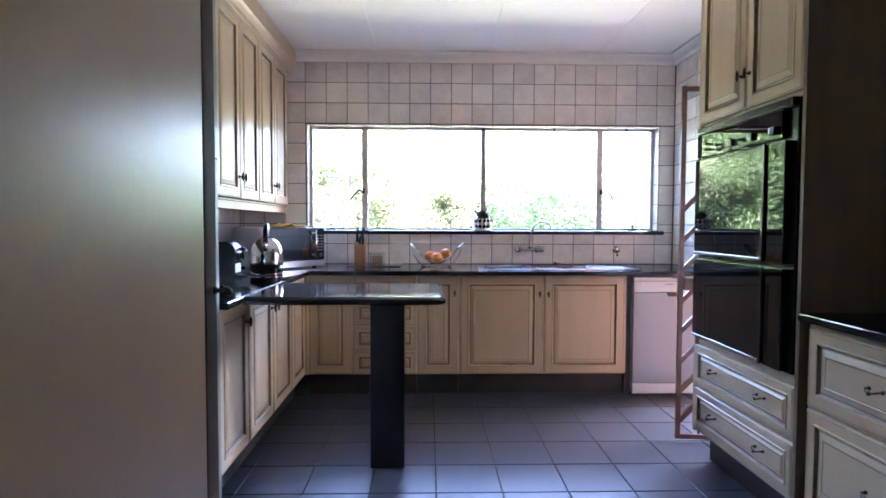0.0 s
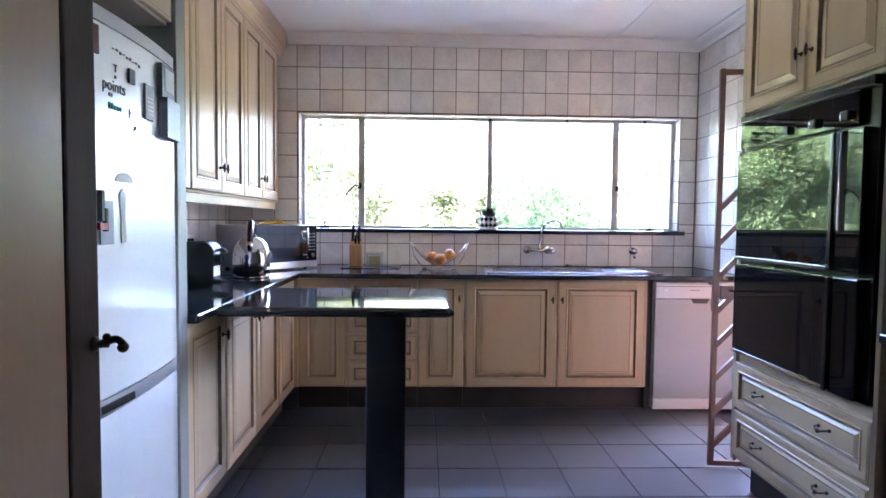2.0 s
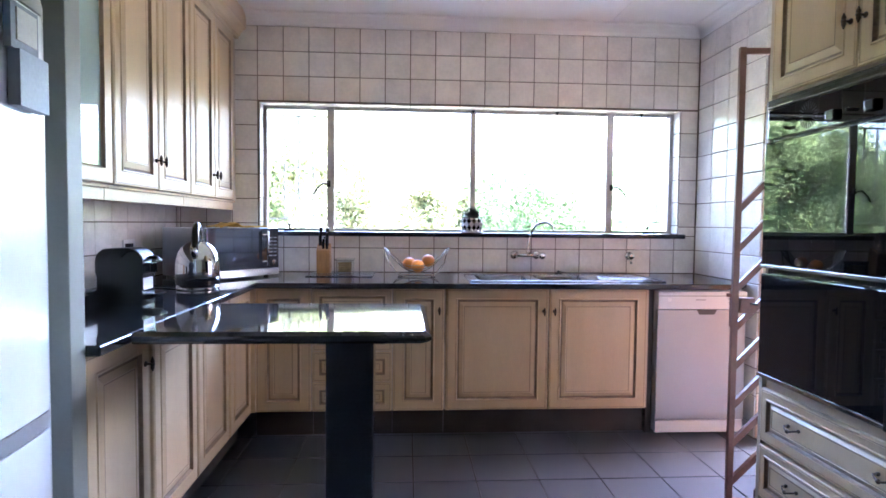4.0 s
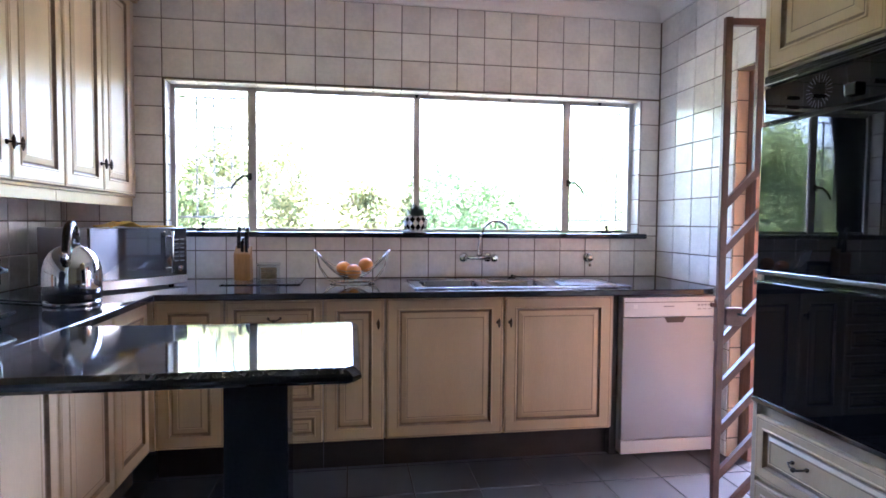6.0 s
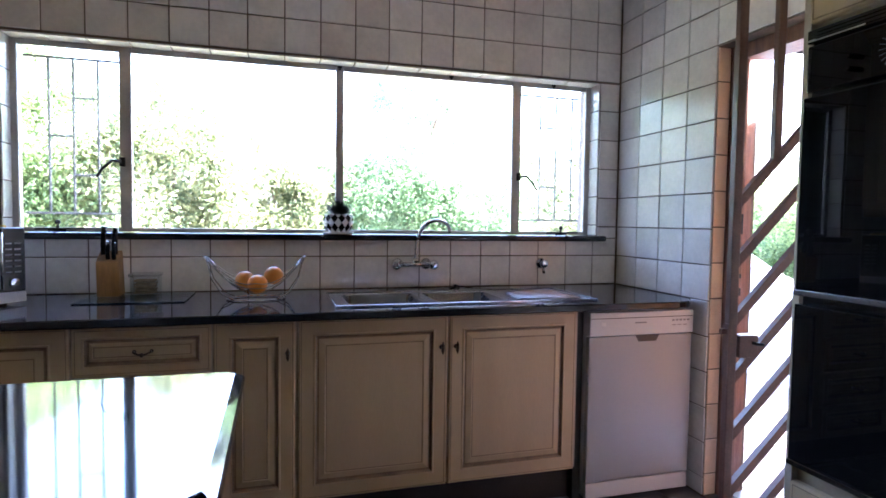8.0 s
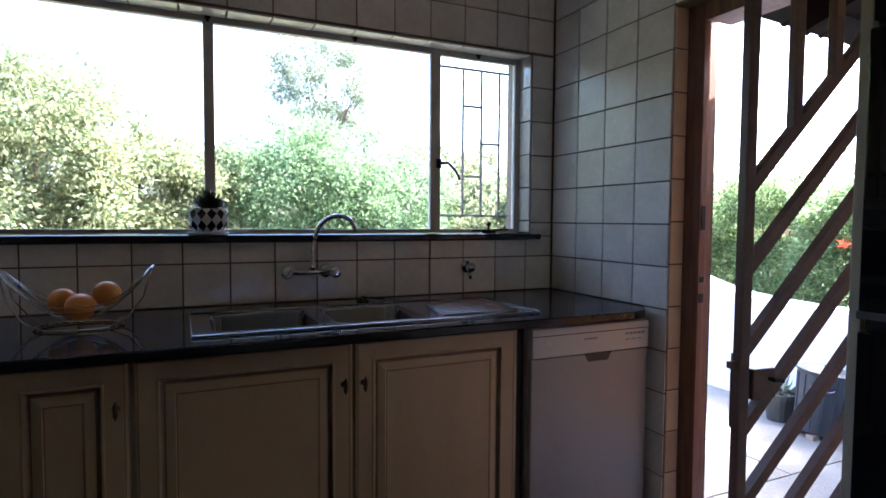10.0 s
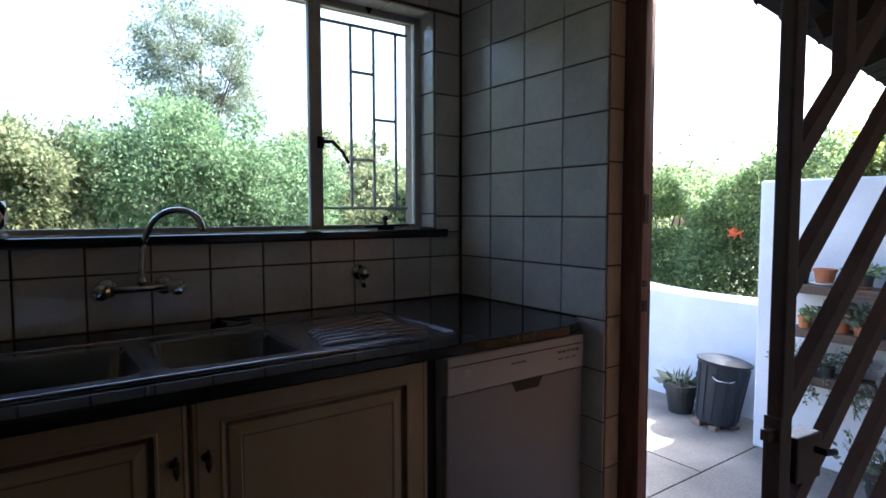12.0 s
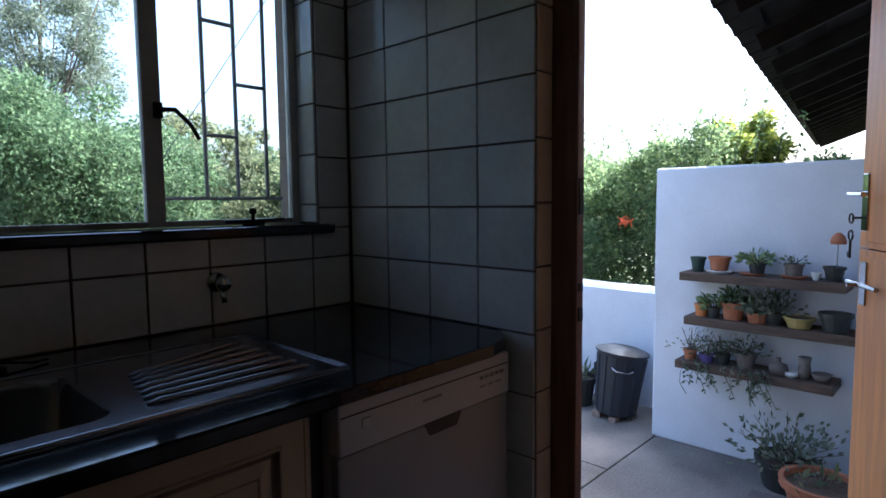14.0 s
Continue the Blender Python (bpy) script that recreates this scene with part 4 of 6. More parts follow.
# stable door, opened outwards
SD = thing("door_2", (2.93, 3.64, 0), "varnished pine stable door standing open to the garden", "door", kind="structure")
SM = Matrix.Translation((2.935, 3.615, 0)) @ Matrix.Rotation(radians(29), 4, 'Z')
SW = 0.80
for z0, z1, nm in ((0.02, 1.085, "lower_leaf"), (1.09, 2.02, "upper_leaf")):
    bm = B()
    box(bm, 0, SW, -0.04, 0.0, z0, z1, 0.003, SM)
    leaf = part(nm, bm, PINE, SD)
    for u in (0.0, 0.24, 0.50):
        bm = B()
        box(bm, 0.02 + u, 0.02 + u + 0.225, 0.0, 0.005, z0 + 0.02, z1 - 0.02, 0.002, SM)
        part("plank", bm, PINE, leaf)
    bm = B()
    if nm == "upper_leaf":
        box(bm, SW - 0.06, SW - 0.025, 0.005, 0.010, 1.14, 1.31, 0.002, SM)
        tube(bm, [SM @ Vector(p) for p in ((SW - 0.043, 0.005, 1.25), (SW - 0.043, 0.05, 1.25), (SW - 0.06, 0.056, 1.25), (SW - 0.15, 0.056, 1.248))], 0.008, 8)
        part("lever_handle", bm, CHROME, leaf, "chrome lever handle on a plate", smooth=False)
        bm = B()
        c = SM @ Vector((SW - 0.043, 0.03, 1.165))
        tube(bm, [SM @ Vector((SW - 0.043, 0.012, 1.18)), SM @ Vector((SW - 0.043, 0.04, 1.18))], 0.004, 6)
        for q, r in ((0.0, 0.014), (-0.05, 0.015)):
            tube(bm, [SM @ Vector((SW - 0.043 + r * math.cos(a * 0.63), 0.042, 1.178 + q + r * math.sin(a * 0.63))) for a in range(10)], 0.003, 6, closed=True)
        tube(bm, [SM @ Vector((SW - 0.043, 0.042, 1.113)), SM @ Vector((SW - 0.043, 0.042, 1.06))], 0.0035, 6)
        box(bm, SW - 0.043, SW - 0.028, 0.040, 0.044, 1.062, 1.078, 0, SM)
        part("keys", bm, BLACKMETAL, leaf, "old dark keys hanging in the lock")
    else:
        box(bm, SW - 0.07, SW - 0.03, 0.005, 0.010, 0.92, 1.05, 0.002, SM)
        tube(bm, [SM @ Vector(p) for p in ((SW - 0.16, 0.018, 0.98), (SW + 0.03, 0.018, 0.98))], 0.007, 8)
        tube(bm, [SM @ Vector(p) for p in ((SW - 0.05, 0.018, 0.98), (SW - 0.05, 0.05, 0.98))], 0.006, 8)
        part("bolt", bm, STEEL, leaf, "metal slide bolt")

# ---- outside ----
GZ = -0.10
YARD_GROUND = -0.50
YARD_EYE = Vector((1.46, 3.68, 1.2384))
YARD_SCALE = Matrix.Translation(YARD_EYE) @ Matrix.Scale(1.3, 4) @ Matrix.Translation(-YARD_EYE)
BUILT = set(bpy.data.objects)


def enlarge():
    """Bring what was built since the last call to the yard's true size."""
    fresh = [o for o in bpy.data.objects if o not in BUILT]
    for o in fresh:
        if o.type == 'MESH':
            o.data.transform(YARD_SCALE)
        elif o.parent is None:
            o.matrix_basis = Matrix.Translation(YARD_SCALE @ o.matrix_basis.translation)
    for o in fresh:
        if o.parent is not None and o.parent.type == 'EMPTY':
            o.matrix_parent_inverse = o.parent.matrix_basis.inverted()
    BUILT.update(fresh)


bm = B()
bmesh.ops.create_grid(bm, x_segments=40, y_segments=40, size=60)
for v in bm.verts:
    v.co.z = YARD_GROUND - 0.03
ground = solid("ground", bm, SOIL, "grassy garden soil", kind="structure")
bm = B()
box(bm, LX - 0.2, RX + 0.23, -1.6, BY + 0.23, -0.62, -0.151)
solid("wall_footing", bm, WHITEWALL, "whitewashed house footing below the floor", kind="structure")
bm = B()
box(bm, RX + 0.231, 3.22, 3.5, 4.65, -0.52, -0.17, 0.008)
box(bm, 3.221, 3.50, 3.5, 4.65, -0.52, -0.335, 0.008)
solid("steps_garden", bm, PATIO, "worn concrete steps down to the yard", kind="structure")
# unseen wall, added to keep light from the south out of the doorway
bm = B()
box(bm, RX + 0.232, 14.0, 3.12, 3.36, -0.53, 2.30)
solid("wall_wing", bm, WHITEWALL, "unseen whitewashed wall under the eave, added to block light", kind="structure")
BUILT.update(bpy.data.objects)
bm = B()
for x0, x1, y0, y1 in ((2.594, 5.25, 1.0, 5.026), (2.594, 4.05, 5.034, 9), (4.058, 5.25, 5.034, 9)):
    box(bm, x0, x1, y0, y1, GZ - 0.1, GZ, 0.004)
solid("pavement", bm, PATIO, "worn grey concrete yard paving with joints", kind="structure")

bm = B()
box(bm, 4.61, 4.86, 1.0, 5.05, GZ, 1.41, 0.012)
solid("wall_yard", bm, WHITEWALL, "tall whitewashed yard wall carrying plank shelves", kind="structure")
bm = B()
n = 40
a = []
for k in range(n + 1):
    y = 5.09 + k * 0.1
    h = 0.665 + 0.05 * max(0, (y - 5.75)) + 0.55 * (max(0, y - 6.0) / 1.0) ** 2 * 0.4
    h = min(h, 1.3)
    x = 5.02 + 0.03 * (y - 5.09)
    a.append([bm.verts.new((x, y, GZ)), bm.verts.new((x, y, h - 0.02)), bm.verts.new((x + 0.02, y, h)), bm.verts.new((x + 0.18, y, h)), bm.verts.new((x + 0.2, y, h - 0.02)), bm.verts.new((x + 0.2, y, GZ))])
for A, C in zip(a, a[1:]):
    for i in range(5):
        bm.faces.new((A[i], A[i + 1], C[i + 1], C[i]))
bm.faces.new(a[0])
bm.faces.new(a[-1][::-1])
box(bm, 4.861, 5.03, 4.95, 5.088, GZ, 0.66)
solid("wall_low", bm, WHITEWALL, "low curved whitewashed garden wall", kind="structure")
enlarge()


def leaves(n, where, size, seed, aspect=0.5, droop=0.3):
    """Many small folded leaves as one mesh; where(rng) gives a place and an outward way."""
    rng = np.random.default_rng(seed)
    P, D = where(rng, n)
    D = D / np.linalg.norm(D, axis=1)[:, None]
    J = rng.normal(size=(n, 3)) * 0.75
    A = D + J
    A[:, 2] -= droop
    A /= np.linalg.norm(A, axis=1)[:, None]
    S = np.cross(A, rng.normal(size=(n, 3)))
    S /= np.linalg.norm(S, axis=1)[:, None]
    L = size * rng.uniform(0.6, 1.4, n)[:, None]
    N = np.cross(A, S)
    v = np.empty((n, 4, 3))
    v[:, 0] = P
    v[:, 1] = P + A * L * 0.5 + S * L * aspect * 0.5 + N * L * 0.08
    v[:, 2] = P + A * L
    v[:, 3] = P + A * L * 0.5 - S * L * aspect * 0.5 + N * L * 0.08
    me = bpy.data.meshes.new("crown")
    me.from_pydata(v.reshape(-1, 3).tolist(), [], np.arange(n * 4).reshape(-1, 4).tolist())
    return me


def clumps(c, rx, ry, rz, k, rng, rs=1.0):
    """Centres and radii of leaf clumps filling a crown of uneven outline."""
    u = rng.normal(size=(k, 3))
    u /= np.linalg.norm(u, axis=1)[:, None]
    r = rng.uniform(0.45, 1.0, k)[:, None]
    pts = u * r * np.array([rx, ry, rz])
    return pts + np.array(c), rng.uniform(0.16, 0.34, k) * min(rx, rz) * rs


def tree(name, base, c, rx, ry, rz, n, size, material, seed, label, k=60, trunk=0.09, category="tree", limbs=7, spread=1.0, aspect=0.5, rs=1.0):
    t = thing(name, base, label, category)
    rng = np.random.default_rng(seed)
    C, R = clumps(c, rx, ry, rz, k, rng, rs)
    C[:, 2] = np.maximum(C[:, 2], base[2] + 0.25)
    bm = B()
    b0 = Vector(base)
    top = Vector(c)
    mid = b0.lerp(top, 0.5) + Vector((rng.normal() * 0.08, rng.normal() * 0.08, 0))
    tube(bm, [b0 - Vector((0, 0, 0.05)), b0 + Vector((0, 0, 0.15)), mid, top], trunk, 8, taper=0.45)
    for i in range(limbs):
        e = Vector(C[i % k])
        s = b0.lerp(top, 0.3 + 0.5 * i / limbs)
        tube(bm, [s, s.lerp(e, 0.5) + Vector((0, 0, 0.1)), e], trunk * 0.35, 6, taper=0.3)
    part("trunk", bm, BARK, t, smooth=True)

    def where(rg, m):
        i = rg.integers(0, k, m)
        u = rg.normal(size=(m, 3))
        u /= np.linalg.norm(u, axis=1)[:, None]
        rr = rg.uniform(0.3, 1.15, m)[:, None]
        p = C[i] + u * R[i][:, None] * rr * spread
        p[:, 2] = np.maximum(p[:, 2], base[2] + 0.02)
        return p, u + 0.4 * (C[i] - np.array(c))
    me = leaves(n, where, size, seed + 1, aspect)
    me.materials.append(material)
    ob = new("crown", me)
    ob.parent = t
    ob.matrix_parent_inverse = t.matrix_basis.inverted()
    return t


G0 = YARD_GROUND - 0.03
# bushes and trees beyond the window
tree("bush", (3.2, 13.2, G0), (3.2, 13.2, 1.6), 1.75, 1.3, 1.45, 60000, 0.066, LEAF, 11, "large dense green garden bush", 110)
tree("bush", (4.9, 13.6, G0), (4.9, 13.6, 1.4), 1.2, 1.2, 1.15, 28000, 0.066, LEAF, 12, "dense green garden bush", 70)
tree("bush", (0.9, 13.0, G0), (0.9, 13.0, 1.5), 1.2, 1.0, 1.35, 38000, 0.07, LEAFYL, 13, "dense yellow-green garden bush", 60)
tree("bush", (-0.8, 12.4, G0), (-0.8, 12.4, 1.75), 1.5, 1.2, 1.6, 44000, 0.075, LEAFYL, 14, "yellow-green flowering garden bush", 90)
tree("bush", (-3.6, 12.6, G0), (-3.6, 12.6, 2.2), 1.75, 1.2, 2.1, 90000, 0.075, LEAFDK, 15, "loose dark green garden bush", 80)
tree("bush", (-6.0, 13.0, G0), (-6.0, 13.0, 1.7), 1.8, 1.3, 1.6, 45000, 0.085, LEAFDK, 16, "loose green garden bush", 70)
tree("bush", (-9.4, 12.6, G0), (-9.4, 12.6, 1.1), 1.9, 1.3, 1.2, 30000, 0.10, LEAFYL, 19, "loose yellow-green garden bush", 70)
tree("bush", (6.9, 13.4, G0), (6.9, 13.4, 1.15), 1.3, 1.2, 1.0, 20000, 0.068, LEAFYL, 17, "low yellow-green garden bush", 60)
tree("bush", (9.2, 13.4, G0), (9.2, 13.4, 1.25), 1.5, 1.3, 1.1, 16000, 0.075, LEAF, 18, "low green garden bush", 60)
tree("tree", (4.6, 18.5, G0), (4.7, 18.5, 4.9), 1.75, 1.5, 2.2, 30000, 0.085, LEAFGR, 21, "tall airy grey-green tree", 150, 0.085, limbs=26, aspect=0.35, rs=0.62)
tree("tree", (-1.9, 19.0, G0), (-1.9, 19, 3.9), 1.8, 1.5, 1.6, 16000, 0.10, LEAFGR, 22, "tall airy grey-green tree", 100, 0.14, limbs=18, aspect=0.35, rs=0.62)
tree("tree", (8.6, 19.5, G0), (8.6, 19.5, 2.6), 2.0, 1.5, 1.3, 14000, 0.10, LEAFYL, 23, "low airy yellow-green tree", 90, 0.12, limbs=14, rs=0.7)


def hedge(name, x0, x1, y0, y1, z1, n, material, seed, label, size=0.07):
    h = thing(name, ((x0 + x1) / 2, (y0 + y1) / 2, G0), label, "hedge")
    rng = np.random.default_rng(seed)
    bm = B()
    yy = y0 + 0.3
    while yy < y1:
        b = Vector(((x0 + x1) / 2 + rng.normal() * 0.15, yy, G0))
        for q in range(4):
            tube(bm, [b, b + Vector((rng.normal() * 0.15, rng.normal() * 0.15, 0.8)), b + Vector((rng.normal() * 0.35, rng.normal() * 0.4, z1 - 0.2 + rng.uniform(0, 0.7)))], 0.016, 5, taper=0.25)
        yy += 0.6
    part("stem_cluster", bm, BARK, h)

    def where(rg, m):
        p = np.empty((m, 3))
        p[:, 0] = x0 + (x1 - x0) * rg.beta(0.8, 1.3, m)
        p[:, 1] = rg.uniform(y0, y1, m)
        p[:, 2] = G0 + (z1 - G0) * rg.beta(1.35, 0.85, m)
        wob = 0.13 * np.sin(p[:, 1] * 5.1 + seed) + 0.07 * np.sin(p[:, 1] * 11.3) + 0.06 * np.sin(p[:, 2] * 7 + p[:, 1] * 3)
        p[:, 2] += np.where(p[:, 2] > z1 * 0.7, wob, 0) + np.where(p[:, 2] > z1 * 0.85, rg.exponential(0.06, m) * (np.sin(p[:, 1] * 23.0 + seed) > 0.1), 0)
        p[:, 0] += wob * 0.8
        p[:, 2] = np.maximum(p[:, 2], G0 + 0.02)
        d = rg.normal(size=(m, 3)) * 0.5 + np.array([-0.8, 0, 0.5])
        return p, d
    me = leaves(n, where, size, seed, 0.45)
    me.materials.append(material)
    ob = new("foliage", me)
    ob.parent = h
    ob.matrix_parent_inverse = h.matrix_basis.inverted()
    return h


BUILT.update(bpy.data.objects)
G0 = GZ - 0.03
hedge("hedge", 5.65, 6.7, 5.2, 8.2, 1.55, 105000, LEAFDK, 31, "dense unclipped green hedge behind the low wall", 0.042)
hedge("hedge", 5.6, 7.0, 8.2, 12.0, 1.7, 16000, LEAF, 32, "dense unclipped green hedge", 0.10)
hedge("hedge", 5.3, 6.4, 1.0, 5.15, 1.05, 14000, LEAF, 33, "green hedge behind the tall yard wall", 0.08)
tree("bush", (6.9, 5.28, G0), (6.9, 5.28, 1.58), 0.34, 0.34, 0.38, 10000, 0.045, LEAFBR, 34, "bright yellow-green bush above the yard wall", 36, 0.03)
tree("bush", (7.9, 4.85, G0), (7.9, 4.85, 1.30), 0.4, 0.3, 0.36, 3000, 0.055, LEAF, 35, "green bush above the yard wall", 26, 0.03, spread=1.3)

# long straggling shoots standing out of the hedge
for yy, zt, bare in ((6.27, 1.87, 0), (6.05, 1.80, 0), (5.56, 2.13, 1), (5.64, 2.13, 1), (5.40, 1.84, 0), (5.30, 1.78, 0), (5.10, 2.10, 0), (4.96, 2.08, 0), (4.86, 1.86, 0), (4.74, 1.84, 0)):
    rng = np.random.default_rng(int(yy * 100))
    sh_ = thing("hedge_shoot", (6.2, yy + 0.15, G0), "bare upright stem above the hedge" if bare else "long thin leafy shoot above the hedge", "shoot")
    p0, p1 = Vector((6.2, yy + (0.02 if bare else 0.15), G0)), Vector((6.2 + rng.normal() * 0.06, yy - (0.0 if bare else 0.06), zt))
    pm = p0.lerp(p1, 0.55) + Vector((0, 0.05 * (1 - bare), 0))
    bm = B()
    tube(bm, [p0, pm, p1], 0.006, 5, taper=0.3)
    part("stem", bm, BARK, sh_)
    if not bare:
        A0, A1 = np.array(pm), np.array(p1)

        def along(rg, m, A0=A0, A1=A1):
            q = rg.uniform(0, 1, m)[:, None]
            return A0 + (A1 - A0) * q + rg.normal(size=(m, 3)) * 0.03 * (1.15 - q), rg.normal(size=(m, 3)) + np.array([0, 0, 0.6])
        me = leaves(150, along, 0.034, 400 + int(yy * 100), 0.4)
        me.materials.append(LEAFDK)
        fo = new("foliage", me)
        fo.parent = sh_
        fo.matrix_parent_inverse = sh_.matrix_basis.inverted()

enlarge()
G0 = YARD_GROUND - 0.03

# tiled roof over the yard
rf = thing("yard_roof", (5, 4.4, 2.0), "low tiled eave seen dark from beneath", "roof")
e0, e1 = Vector((2.932, 4.405, 1.985)), Vector((22.0, 7.588, 2.825))
ex = (e1 - e0)
elen = ex.length
exn = ex.normalized()
up = Vector((0, -math.cos(radians(21)), math.sin(radians(21))))
up = (up - exn * up.dot(exn)).normalized()
nn = exn.cross(up).normalized()
if nn.z < 0:
    nn = -nn
RM = Matrix((exn, up, nn)).transposed().to_4x4()
RM.translation = e0
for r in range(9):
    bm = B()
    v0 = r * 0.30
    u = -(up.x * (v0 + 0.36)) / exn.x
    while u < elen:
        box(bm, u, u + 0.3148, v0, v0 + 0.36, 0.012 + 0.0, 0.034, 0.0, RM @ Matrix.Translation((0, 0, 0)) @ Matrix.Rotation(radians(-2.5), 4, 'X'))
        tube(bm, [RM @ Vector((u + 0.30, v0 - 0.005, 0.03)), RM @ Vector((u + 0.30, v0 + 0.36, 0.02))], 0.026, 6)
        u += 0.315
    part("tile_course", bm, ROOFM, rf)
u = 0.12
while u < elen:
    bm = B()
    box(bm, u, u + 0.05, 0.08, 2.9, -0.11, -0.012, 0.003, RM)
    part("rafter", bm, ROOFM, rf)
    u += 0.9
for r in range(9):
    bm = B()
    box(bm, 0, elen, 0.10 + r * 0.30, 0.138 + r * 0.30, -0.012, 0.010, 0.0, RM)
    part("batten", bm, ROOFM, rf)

# ---- things on the worktop ----
WT = CT1 + 0.0005
# sink
sk = thing("sink", (1.6, 4.9, WT), "stainless steel double-bowl sink with a ribbed drainer", "sink")
bm = B()
zt = WT + 0.004
xs = [SX0, BOWLS[0][0], BOWLS[0][1], BOWLS[1][0], BOWLS[1][1], SX1]
ys = [SY0, WY0, WY1, SY1]
grid = {}
for i, x in enumerate(xs):
    for j, y in enumerate(ys):
        grid[i, j] = bm.verts.new((x, y, zt))
for i in range(5):
    for j in range(3):
        if j == 1 and i in (1, 3):
            continue
        bm.faces.new((grid[i, j], grid[i + 1, j], grid[i + 1, j + 1], grid[i, j + 1]))
edge = [grid[i, 0] for i in range(6)] + [grid[5, j] for j in (1, 2, 3)] + [grid[i, 3] for i in range(4, -1, -1)] + [grid[0, j] for j in (2, 1)]
low = []
for v in edge:
    d = Vector((v.co.x - 1.62, v.co.y - 4.89, 0))
    low.append(bm.verts.new((v.co.x + (0.006 if v.co.x > 2 else -0.006 if v.co.x < 1.08 else 0), v.co.y + (0.006 if v.co.y > 5.08 else -0.006 if v.co.y < 4.7 else 0), WT)))
for k in range(len(edge)):
    bm.faces.new((edge[k], edge[(k + 1) % len(edge)], low[(k + 1) % len(edge)], low[k]))
for x0, x1 in BOWLS:
    for cx, cy, sx, sy in ((x0, WY0, 1, 1), (x1, WY0, -1, 1), (x1, WY1, -1, -1), (x0, WY1, 1, -1)):
        pv = bm.verts.new((cx, cy, zt))
        arc = [bm.verts.new((cx + sx * (0.04 - 0.04 * math.cos(radians(a))), cy + sy * (0.04 - 0.04 * math.sin(radians(a))), zt)) for a in (0, 22.5, 45, 67.5, 90)]
        for p, q in zip(arc, arc[1:]):
            bm.faces.new((pv, p, q))
bmesh.ops.remove_doubles(bm, verts=bm.verts, dist=0.0002)
part("rim", bm, SINKM, sk)
bm = B()
tube(bm, [(SX0, SY0, zt), (SX1, SY0, zt), (SX1, SY1, zt), (SX0, SY1, zt)], 0.0042, 8, closed=True)
part("edge_bead", bm, STEEL, sk, smooth=True)
for x0, x1 in BOWLS:
    bm = B()
    prev = None
    for ins, z in ((0, zt), (0.006, zt - 0.008), (0.012, zt - 0.12), (0.03, zt - 0.145), (0.06, zt - 0.15)):
        cur = []
        for cx, cy, a0 in ((x1 - ins - 0.04, WY1 - ins - 0.04, 0), (x0 + ins + 0.04, WY1 - ins - 0.04, 90), (x0 + ins + 0.04, WY0 + ins + 0.04, 180), (x1 - ins - 0.04, WY0 + ins + 0.04, 270)):
            for q in range(5):
                a = radians(a0 + q * 22.5)
                rr = 0.04 if ins else 0.001 * 40
                cur.append(bm.verts.new((cx + rr * math.cos(a), cy + rr * math.sin(a), z)))
        if prev:
            for k in range(20):
                bm.faces.new((prev[k], prev[(k + 1) % 20], cur[(k + 1) % 20], cur[k]))
        prev = cur
    bm.faces.new(prev)
    # corner fillets between the square cut-out and the rounded bowl
    bmesh.ops.recalc_face_normals(bm, faces=bm.faces)
    part("bowl", bm, SINKM, sk, smooth=True)
    bm = B()
    lathe(bm, [(0, 0.003), (0.012, 0.002), (0.03, 0.0035), (0.036, 0.001), (0.036, 0)], ((x0 + x1) / 2, 4.89, zt - 0.15), 18)
    part("drain", bm, CHROME, sk)
for k in range(7):
    bm = B()
    y0, y1 = 4.740 + k * 0.034, 4.735 + k * 0.049
    tube(bm, [(1.84 + 0.006 * k, y0, zt - 0.001), (1.86 + 0.006 * k, y0, zt + 0.003), (2.14, y1, zt + 0.003), (2.155, y1, zt - 0.001)], 0.0055, 8)
    part("drainer_rib", bm, STEEL, sk, smooth=True)

# wall mixer
tp = thing("kitchen_mixer_tap", (1.500, 5.29, 1.02), "chrome wall-mounted mixer tap with a swan-neck spout", "tap")
bm = B()
tube(bm, [(1.405, 5.245, 1.022), (1.580, 5.245, 1.022)], 0.012, 12)
for x in (1.417, 1.568):
    tube(bm, [(x, 5.297, 1.022), (x, 5.245, 1.022)], 0.012, 10)
    lathe(bm, [(0, 0), (0.03, 0), (0.026, 0.008), (0.012, 0.012)], (0, 0, 0), 16, Matrix.Translation((x, 5.298, 1.022)) @ Matrix.Rotation(radians(90), 4, 'X'))
part("body", bm, CHROME, tp, smooth=True)
for x, s in ((1.395, -1), (1.590, 1)):
    bm = B()
    m = Matrix.Translation((x, 5.245, 1.022)) @ Matrix.Rotation(radians(90), 4, 'X')
    lathe(bm, [(0.012, -0.02), (0.013, 0.01), (0.024, 0.018), (0.026, 0.03), (0.022, 0.042), (0.012, 0.047), (0, 0.048)], (0, 0, 0), 12, m)
    part("tap_handle", bm, CHROME, tp)
bm = B()
pts = [(1.502, 5.245, 1.03), (1.502, 5.24, 1.10), (1.510, 5.235, 1.16), (1.532, 5.215, 1.215), (1.565, 5.185, 1.243), (1.602, 5.15, 1.246), (1.630, 5.115, 1.225), (1.640, 5.10, 1.19)]
tube(bm, rounded(pts), 0.0095, 14)
lathe(bm, [(0, 0), (0.015, 0), (0.016, 0.012), (0.011, 0.025)], (1.502, 5.245, 1.032), 12)
part("spout", bm, CHROME, tp, smooth=True)
t2 = thing("washing_tap", (2.226, 5.29, 1.02), "small chrome wall tap above the worktop", "tap")
bm = B()
